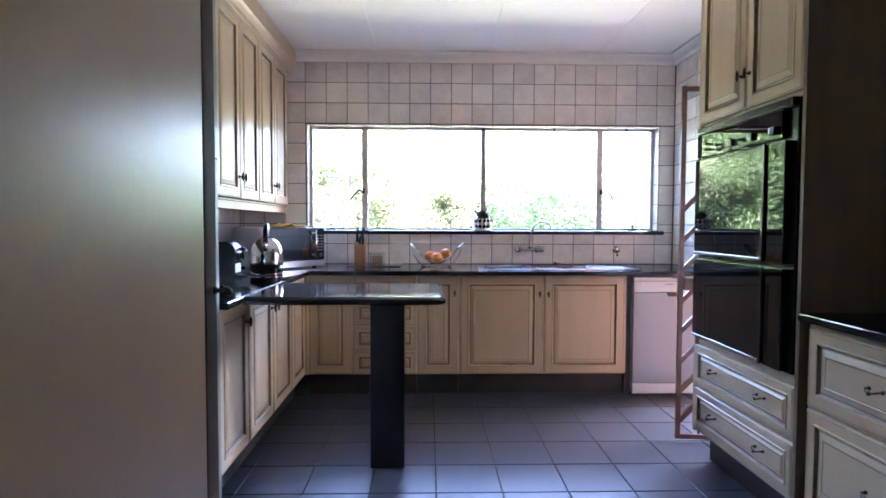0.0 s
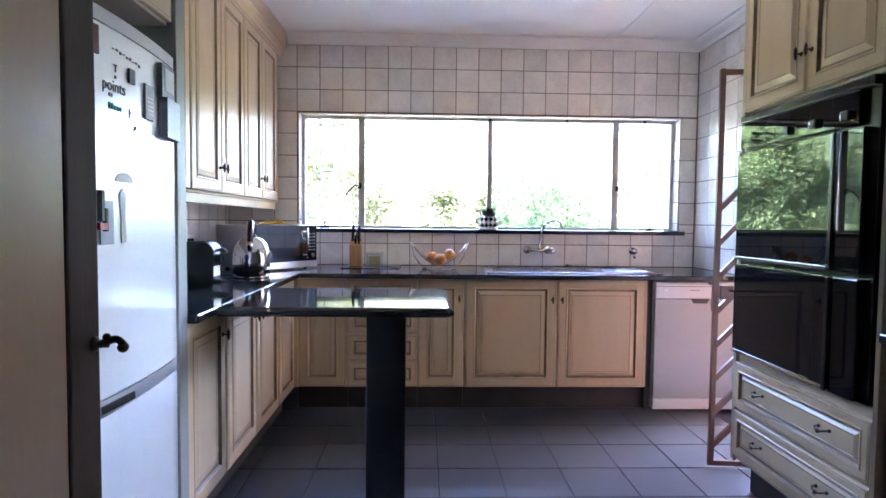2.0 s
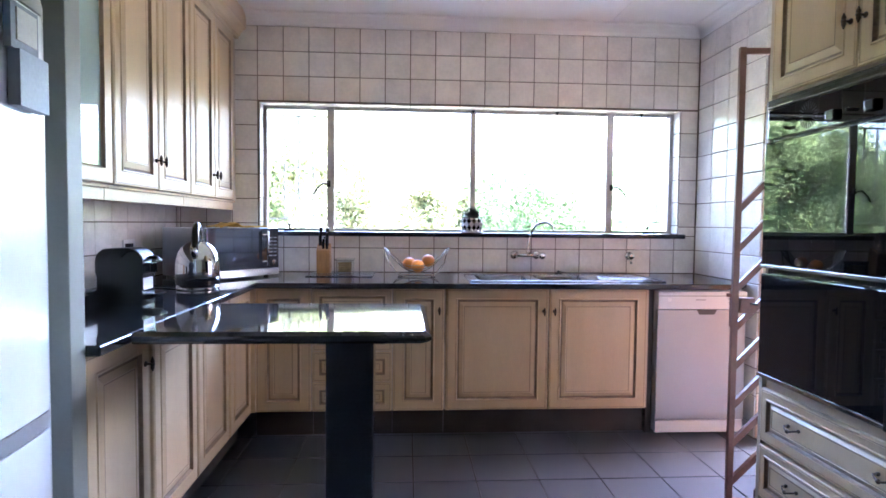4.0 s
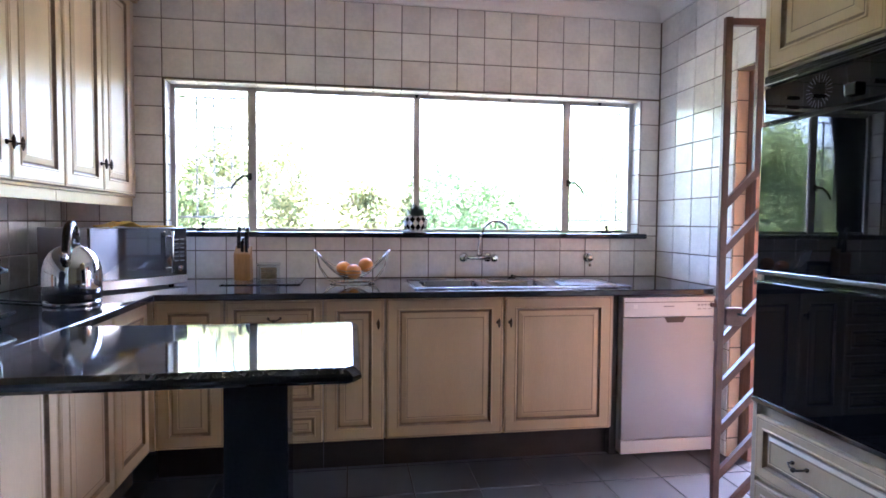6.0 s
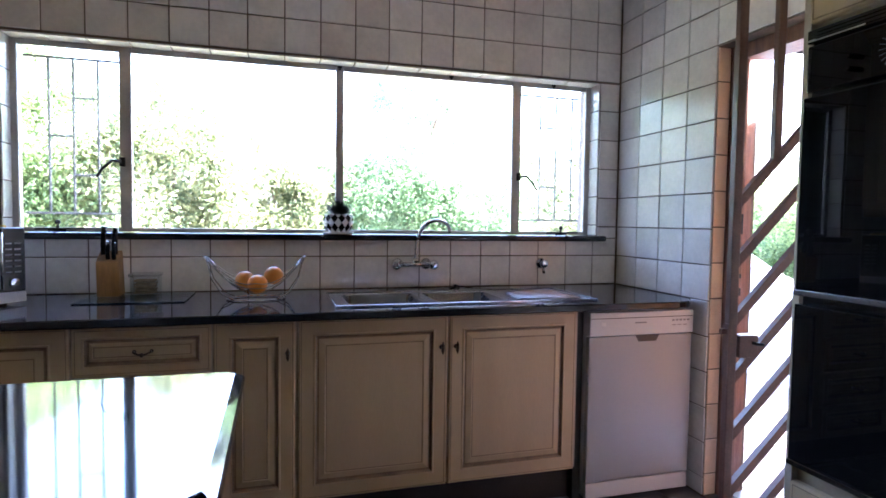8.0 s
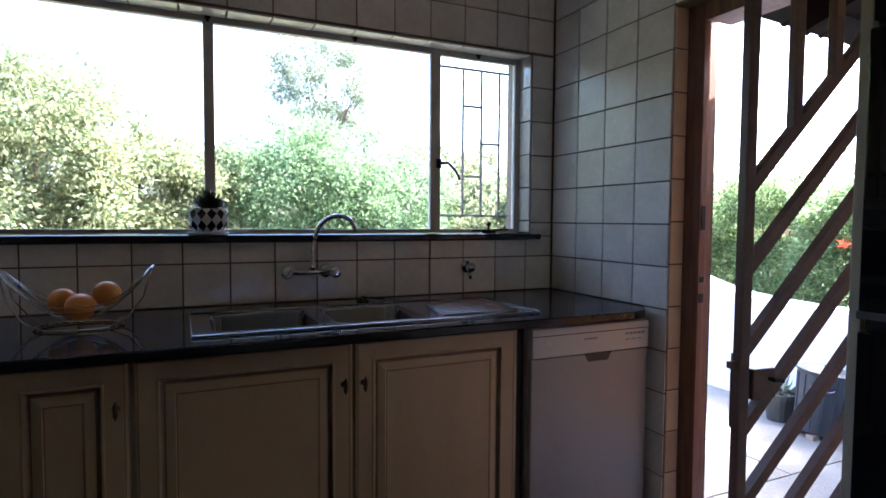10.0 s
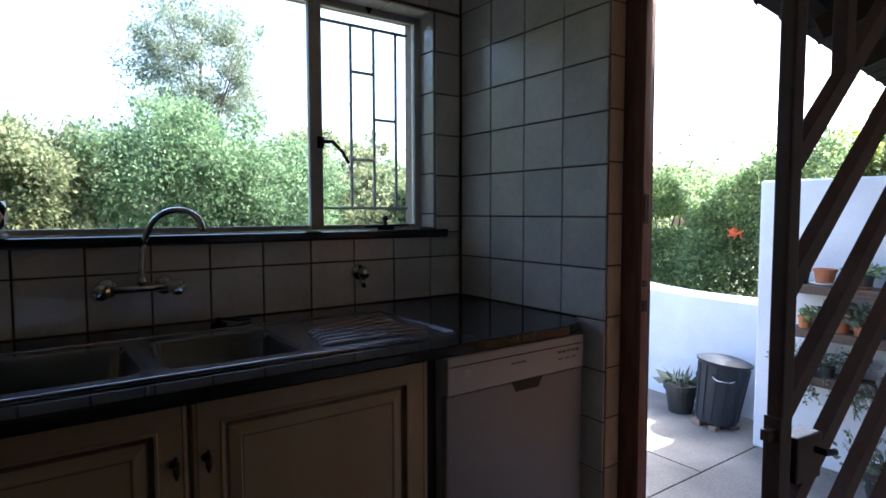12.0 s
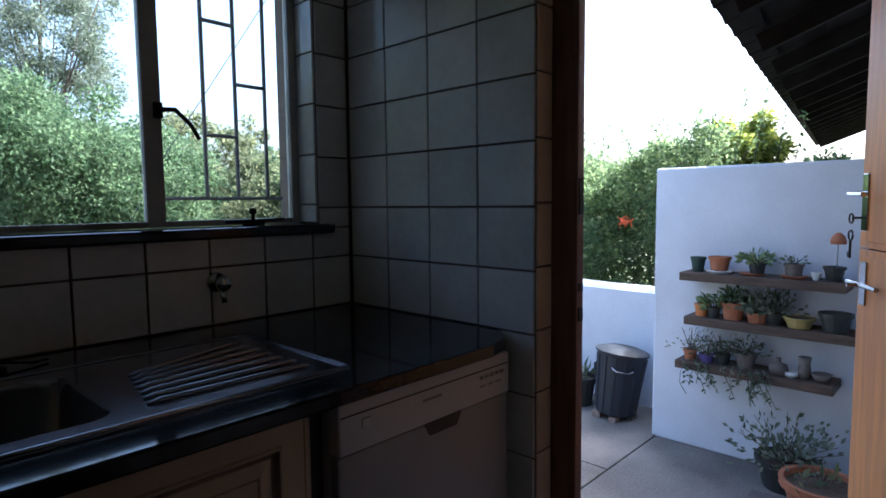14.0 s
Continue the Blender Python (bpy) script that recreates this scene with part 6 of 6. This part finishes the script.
def flowerpot(base, r0, r1, h, material, label, plant=None, seed=0, name="flower_pot", size=0.05, n=60, spread=0.16, up=0.6):
    """A tapered pot with a rim, soil and, where given, a leafy plant."""
    t = thing(name, base, label, "pot plant" if plant else "pot")
    bm = B()
    lathe(bm, [(0, 0), (r0, 0), (r0 + (r1 - r0) * 0.8, h * 0.8), (r1 * 1.06, h * 0.81), (r1 * 1.08, h), (r1 * 0.94, h), (r1 * 0.9, h * 0.86)], base, 20)
    part("pot", bm, material, t, smooth=False)
    bm = B()
    lathe(bm, [(0, h * 0.87), (r1 * 0.9, h * 0.86)], base, 20)
    part("soil", bm, BARK, t)
    if plant:
        rng = random.Random(seed)
        bm = B()
        b0 = Vector(base) + Vector((0, 0, h * 0.87))
        for k in range(n):
            a = rng.uniform(0, 6.283)
            e = rng.uniform(-0.1, 1.3) * up + 0.15
            d = Vector((math.cos(a) * math.cos(e), math.sin(a) * math.cos(e), math.sin(e)))
            p0 = b0 + d * rng.uniform(0.02, spread) + Vector((rng.uniform(-1, 1), rng.uniform(-1, 1), 0)) * r1 * 0.5
            d2 = (d + Vector((rng.uniform(-1, 1), rng.uniform(-1, 1), rng.uniform(-0.8, 0.8))) * 0.7).normalized()
            sd = d2.orthogonal().normalized() * size * 0.3
            L = size * rng.uniform(0.7, 1.5)
            bm.faces.new([bm.verts.new(p0), bm.verts.new(p0 + d2 * L * 0.5 + sd), bm.verts.new(p0 + d2 * L), bm.verts.new(p0 + d2 * L * 0.5 - sd)])
        lf = part("foliage", bm, plant, t)
        bm = B()
        for k in range(9):
            a = rng.uniform(0, 6.283)
            e = rng.uniform(0.3, 1.3)
            d = Vector((math.cos(a) * math.cos(e), math.sin(a) * math.cos(e), math.sin(e)))
            tube(bm, [b0 - Vector((0, 0, 0.005)), b0 + d * spread * 0.55, b0 + d * spread + Vector((0, 0, -0.01))], 0.0025, 5, taper=0.5)
        part("stem_cluster", bm, BARK, t)
    return t


BLKPOT = mat("black_pot_plastic", (0.03, 0.035, 0.035), 0.55, vary=0.2, bump=0.1)
GRNPOT = mat("dark_green_pot", (0.02, 0.055, 0.045), 0.5, vary=0.2, bump=0.1)
YELPOT = mat("ochre_glazed_pot", (0.42, 0.34, 0.12), 0.5, vary=0.2, bump=0.1)
STONE = mat("grey_stoneware", (0.16, 0.14, 0.125), 0.8, vary=0.3, bump=0.2)
PURPLE = mat("blue_violet_pot", (0.10, 0.07, 0.28), 0.5, bump=0.05)
flowerpot((4.80, 5.62, GZ), 0.075, 0.105, 0.19, BLKPOT, "black plastic pot with a spiky plant in the yard", LEAFGR, 3, size=0.085, n=34, spread=0.06, up=1.0)
flowerpot((4.93, 5.50, GZ), 0.06, 0.075, 0.26, BLKPOT, "tall black plant pot by the low wall", None, 4)
# plank shelves and what stands on them
SHX = 4.425
shelf_z = (0.872, 0.648, 0.415)
for (y0, y1), z in zip(((4.135, 4.842), (4.09, 4.815), (4.165, 4.855)), shelf_z):
    sh = thing("plank_shelf", (4.5, y0, z - 0.04), "rough dark plank shelf fixed to the yard wall", "shelf", "plank shelves on the yard wall")
    bm = B()
    box(bm, SHX, 4.609, y0, y1, z - 0.042, z, 0.004)
    part("plank", bm, PLANK, sh)
Y = lambda px: 4.842 - (px - 1203) / (1495 - 1203) * 0.70
z = shelf_z[0] + 0.0005
flowerpot((4.50, Y(1231), z), 0.026, 0.036, 0.075, GRNPOT, "small dark green pot on a plank shelf", None, 1)
bm = B()
lathe(bm, [(0, 0), (0.05, 0), (0.064, 0.012), (0.06, 0.014), (0, 0.008)], (4.50, Y(1273), z), 24)
solid("saucer", bm, CER, "white saucer under a terracotta pot", "saucer")
flowerpot((4.50, Y(1274), z + 0.0145), 0.038, 0.050, 0.068, TERRA, "squat terracotta pot on a white saucer", None, 2)
for px, w in ((1336, 0.045), (1410, 0.045)):
    bm = B()
    lathe(bm, [(0, 0), (w, 0), (w + 0.012, 0.012), (w, 0.012), (0, 0.008)], (4.50, Y(px), z), 20)
    solid("saucer", bm, TERRA, "terracotta saucer on a plank shelf", "saucer")
flowerpot((4.50, Y(1345), z + 0.0125), 0.030, 0.038, 0.050, BLKPOT, "dark pot with a trailing succulent", LEAFDK, 12, size=0.037, n=76, spread=0.075, up=0.5)
flowerpot((4.50, Y(1409), z + 0.0125), 0.032, 0.040, 0.055, STONE, "grey pot with a small plant", LEAFGR, 13, size=0.022, n=26, spread=0.05)
flowerpot((4.49, Y(1447), z), 0.014, 0.021, 0.035, WHITEPL, "tiny white pot on a plank shelf", None, 14)
ht = flowerpot((4.50, Y(1474), z), 0.030, 0.042, 0.065, BLKPOT, "dark pot holding a stick ornament", None, 15)
bm = B()
tube(bm, [(4.50, Y(1477), z + 0.05), (4.50, Y(1478), z + 0.175)], 0.0025, 5)
part("stick", bm, STEEL, ht)
bm = B()
lathe(bm, [(0, 0.165), (0.030, 0.165), (0.032, 0.18), (0.024, 0.20), (0.010, 0.214), (0, 0.216)], (4.50, Y(1478), z), 16)
part("ornament", bm, TERRA, ht, "small rusty dome ornament", smooth=True)
z = shelf_z[1] + 0.0005
flowerpot((4.49, Y(1242), z), 0.028, 0.034, 0.062, mat("orange_pot", (0.55, 0.20, 0.06), 0.6), "small orange pot on a plank shelf", None, 16)
flowerpot((4.48, Y(1268), z), 0.025, 0.03, 0.05, BLKPOT, "small pot with broad green leaves", LEAFDK, 17, size=0.044, n=57, spread=0.07, up=0.7)
flowerpot((4.50, Y(1303), z), 0.042, 0.054, 0.085, TERRA, "terracotta pot with a green herb", LEAF, 18, size=0.026, n=152, spread=0.08, up=0.9)
flowerpot((4.49, Y(1350), z), 0.04, 0.05, 0.05, TERRA, "low pot with a silvery trailing plant", LEAFGR, 19, size=0.030, n=171, spread=0.11, up=0.7)
flowerpot((4.50, Y(1378), z), 0.035, 0.045, 0.055, BLKPOT, "dark pot with a silvery plant", LEAFGR, 20, size=0.030, n=133, spread=0.12, up=0.9)
flowerpot((4.49, Y(1422), z), 0.045, 0.062, 0.05, YELPOT, "low ochre glazed bowl on a plank shelf", None, 21)
flowerpot((4.49, Y(1480), z), 0.048, 0.064, 0.085, BLKPOT, "round black pot on a plank shelf", None, 22)
z = shelf_z[2] + 0.0005
flowerpot((4.48, Y(1222), z), 0.025, 0.034, 0.055, TERRA, "small terracotta pot with wiry stems", LEAFGR, 23, size=0.018, n=57, spread=0.13, up=0.8)
flowerpot((4.48, Y(1256), z), 0.028, 0.035, 0.045, PURPLE, "small violet pot with a straggling plant", LEAFGR, 24, size=0.021, n=114, spread=0.11, up=0.6)
flowerpot((4.50, Y(1285), z), 0.03, 0.036, 0.05, BLKPOT, "dark pot with a straggling plant", LEAFGR, 25, size=0.021, n=114, spread=0.12, up=0.6)
flowerpot((4.50, Y(1330), z), 0.035, 0.046, 0.075, STONE, "stoneware pot with a wiry plant", LEAFGR, 26, size=0.022, n=95, spread=0.10, up=0.6)
for px, pr, lab in ((1390, [(0, 0), (0.035, 0), (0.042, 0.025), (0.036, 0.048), (0.012, 0.056), (0.008, 0.07), (0.012, 0.078), (0, 0.08)], "small round clay jar with a lid"),
                    (1434, [(0, 0), (0.022, 0), (0.026, 0.04), (0.022, 0.07), (0.028, 0.10), (0.024, 0.10), (0, 0.09)], "narrow grey stoneware vase"),
                    (1412, [(0, 0), (0.026, 0), (0.032, 0.022), (0.028, 0.022), (0, 0.012)], "small white dish on a plank shelf"),
                    (1462, [(0, 0), (0.025, 0), (0.042, 0.035), (0.038, 0.035), (0, 0.02)], "small grey clay bowl")):
    bm = B()
    lathe(bm, pr, (4.49, Y(px), z), 18)
    solid("clay_jar", bm, STONE if "white" not in lab else CER, lab, "jar", smooth=True)
# trailing dry stems below the lowest shelf
rng = random.Random(77)
bm = B()
for k in range(26):
    y = rng.uniform(Y(1370), Y(1225))
    p = Vector((4.43, y, shelf_z[2] + 0.02))
    pts = [p]
    L = rng.uniform(0.08, 0.24)
    for q in range(4):
        p = p + Vector((rng.uniform(-0.015, 0.02) - (0.03 if q == 0 else 0), rng.uniform(-0.03, 0.02), -L / 4 if q else -0.01))
        pts.append(p)
    tube(bm, pts, 0.0018, 4)
    for q in range(7):
        b0 = pts[1].lerp(pts[-1], rng.random())
        d2 = Vector((rng.uniform(-1, 1), rng.uniform(-1, 1), rng.uniform(-1, 0.6))).normalized()
        sd = d2.orthogonal().normalized() * 0.006
        bm.faces.new([bm.verts.new(b0), bm.verts.new(b0 + d2 * 0.012 + sd), bm.verts.new(b0 + d2 * 0.026), bm.verts.new(b0 + d2 * 0.012 - sd)])
tr_ = tagged(new("trailing_plant", mesh_of("trailing_plant", bm, LEAFGR)), "straggling dry stems hanging over the lowest shelf", "plant", kind="stuff")
# floor pots
flowerpot((4.22, 4.16, GZ), 0.10, 0.145, 0.17, TERRA, "large terracotta pot with dry stalks", LEAFYL, 40, size=0.05, n=16, spread=0.09, up=1.1)
flowerpot((4.44, 4.34, GZ), 0.09, 0.12, 0.14, BLKPOT, "low dark planter with spreading leafy stems", LEAFGR, 41, size=0.03, n=420, spread=0.24, up=0.75)
bm = B()
box(bm, 4.10, 4.22, 4.32, 4.42, GZ, GZ + 0.05, 0.004)
solid("paving_brick", bm, STONE, "grey concrete brick on the yard floor", "brick")
# orange flower in the hedge
bm = B()
for k in range(14):
    a = k * 0.45
    d = Vector((-0.6, math.cos(a), math.sin(a))).normalized()
    b0 = Vector((5.58, 5.66 + (k % 3) * 0.03, 1.08))
    sd = d.orthogonal().normalized() * 0.02
    bm.faces.new([bm.verts.new(b0), bm.verts.new(b0 + d * 0.03 + sd), bm.verts.new(b0 + d * 0.065), bm.verts.new(b0 + d * 0.03 - sd)])
solid("flower", bm, mat("orange_petal", (0.75, 0.13, 0.03), 0.6, bump=0.0), "bright orange flower among the hedge leaves", "flower")
enlarge()
bm = B()
tube(bm, [(2.0, 8.0, G0), (3.14, 8.0, 1.6), (4.6, 8.0, 3.815)], 0.0036, 6)
solid("guy_wire", bm, BLACKMETAL, "thin slanting wire in the garden", "wire")

# ---- wall and floor tiles ----
TILEMESH = {}


def tile_mesh(w, h, t, material, ch):
    """A slab of w by h with its face at +z and softened edges."""
    key = (round(w, 3), round(h, 3), t, material.name)
    if key not in TILEMESH:
        bm = B()
        rings = []
        for i, z in ((0, 0), (0, t - ch), (ch * 1.3, t)):
            rings.append([bm.verts.new((x, y, z)) for x, y in ((-w / 2 + i, -h / 2 + i), (w / 2 - i, -h / 2 + i), (w / 2 - i, h / 2 - i), (-w / 2 + i, h / 2 - i))])
        for A, C in zip(rings, rings[1:]):
            for k in range(4):
                bm.faces.new((A[k], A[(k + 1) % 4], C[(k + 1) % 4], C[k]))
        bm.faces.new(rings[-1])
        TILEMESH[key] = mesh_of("tile", bm, material)
    return TILEMESH[key]


def lay(parent, m, u0, u1, v0, v1, pu, pv, ou, ov, material, t, gap, ch, hole=None, wob=0.0, name="tile"):
    """Tiles on the plane m (u along, v up, face out +z), cut at the edges and round a hole."""
    rng = random.Random(5)

    def cuts(a, b, p, o, extra):
        c = [a, b] + [e for e in extra if a < e < b]
        k = math.ceil((a - o) / p)
        while o + k * p < b:
            c.append(o + k * p)
            k += 1
        return sorted(set(c))
    us = cuts(u0, u1, pu, ou, ())
    vs = cuts(v0, v1, pv, ov, ())
    for a, b in zip(us, us[1:]):
        for c, d in zip(vs, vs[1:]):
            pieces = [(a, b, c, d)]
            if hole:
                h0, h1, g0, g1 = hole
                if a < h1 and b > h0 and c < g1 and d > g0:
                    pieces = []
                    if c < g0:
                        pieces.append((a, b, c, g0))
                    if d > g1:
                        pieces.append((a, b, g1, d))
                    cc, dd = max(c, g0), min(d, g1)
                    if a < h0:
                        pieces.append((a, h0, cc, dd))
                    if b > h1:
                        pieces.append((h1, b, cc, dd))
            for p0, p1, q0, q1 in pieces:
                w, h = p1 - p0 - gap, q1 - q0 - gap
                if w < 0.008 or h < 0.008:
                    continue
                ob = new(name, tile_mesh(w, h, t, material, ch))
                ob.parent = parent
                tilt = Matrix.Rotation(rng.uniform(-wob, wob), 4, 'X') @ Matrix.Rotation(rng.uniform(-wob, wob), 4, 'Y')
                ob.matrix_basis = m @ Matrix.Translation(((p0 + p1) / 2, (q0 + q1) / 2, 0)) @ tilt


PN = Matrix.Translation((0, BY + TH - 0.001, 0)) @ Matrix.Rotation(radians(90), 4, 'X')
lay(wall_north, PN, LX, RX - 0.002, 0.8988, 2.5315, 0.1691, 0.1632, -0.326, 2.531, TILE, 0.007, 0.006, 0.001, (WX0, WX1, 1.16, WZ1), 0.006)
PE = Matrix.Translation((RX + TH - 0.001, 0, 0)) @ Matrix.Rotation(radians(-90), 4, 'Z') @ Matrix.Rotation(radians(90), 4, 'X')
lay(wall_east, PE, -BY, -DY1, 0.0, 2.5315, 0.186, 0.1632, -DY1, 2.531, TILE, 0.007, 0.006, 0.001, None, 0.006)
lay(wall_east, PE, -DY1, -DY0, DZ, 2.5315, 0.1665, 0.1632, -DY1, 2.531, TILE, 0.007, 0.006, 0.001, None, 0.006)
# door reveal, in the tile copy tinted for bounced light
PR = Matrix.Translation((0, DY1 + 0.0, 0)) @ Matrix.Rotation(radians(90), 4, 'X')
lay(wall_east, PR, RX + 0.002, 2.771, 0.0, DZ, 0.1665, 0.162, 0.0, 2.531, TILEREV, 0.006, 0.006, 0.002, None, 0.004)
PW = Matrix.Translation((LX - 0.001, 0, 0)) @ Matrix.Rotation(radians(90), 4, 'Z') @ Matrix.Rotation(radians(90), 4, 'X')
lay(wall_west, PW, 2.955, BY - 0.001, 0.8988, 1.37, 0.1665, 0.1632, 2.955, 2.531, TILE, 0.007, 0.006, 0.001, None, 0.006)
# window reveals
PRL = Matrix.Translation((WX0 + 0.0, 0, 0)) @ Matrix.Rotation(radians(90), 4, 'Z') @ Matrix.Rotation(radians(90), 4, 'X')
lay(wall_north, PRL, BY + 0.004, FY0 - 0.002, 1.176, WZ1, 0.1665, 0.162, BY, 2.531, TILE, 0.007, 0.005, 0.002, None, 0.004)
PRR = Matrix.Translation((WX1 - 0.0, 0, 0)) @ Matrix.Rotation(radians(-90), 4, 'Z') @ Matrix.Rotation(radians(90), 4, 'X')
lay(wall_north, PRR, -FY0 + 0.002, -BY - 0.004, 1.176, WZ1, 0.1665, 0.162, -BY, 2.531, TILE, 0.007, 0.005, 0.002, None, 0.004)
PRT = Matrix.Translation((0, 0, WZ1)) @ Matrix.Rotation(radians(180), 4, 'X')
lay(wall_north, PRT, WX0 + 0.008, WX1 - 0.008, -FY0 + 0.002, -BY - 0.004, 0.1691, 0.1665, -0.326, -BY, TILE, 0.007, 0.005, 0.002, None, 0.004)
PF = Matrix.Translation((0, 0, -TH))
lay(floor, PF, LX, RX, 0.62, BY, 0.3035, 0.3035, 1.621, 3.455, FLOORTILE, TH, 0.006, 0.0018, None, 0.0015)
lay(floor, PF, 0.33, 1.30, -1.0, 0.62, 0.3035, 0.3035, 1.621, 3.455, FLOORTILE, TH, 0.006, 0.0018, None, 0.0015)
lay(floor, PF, RX, RX + 0.23, DY0, DY1, 0.3035, 0.3035, 1.621, 3.455, FLOORTILE, TH, 0.006, 0.0018, None, 0.0015)
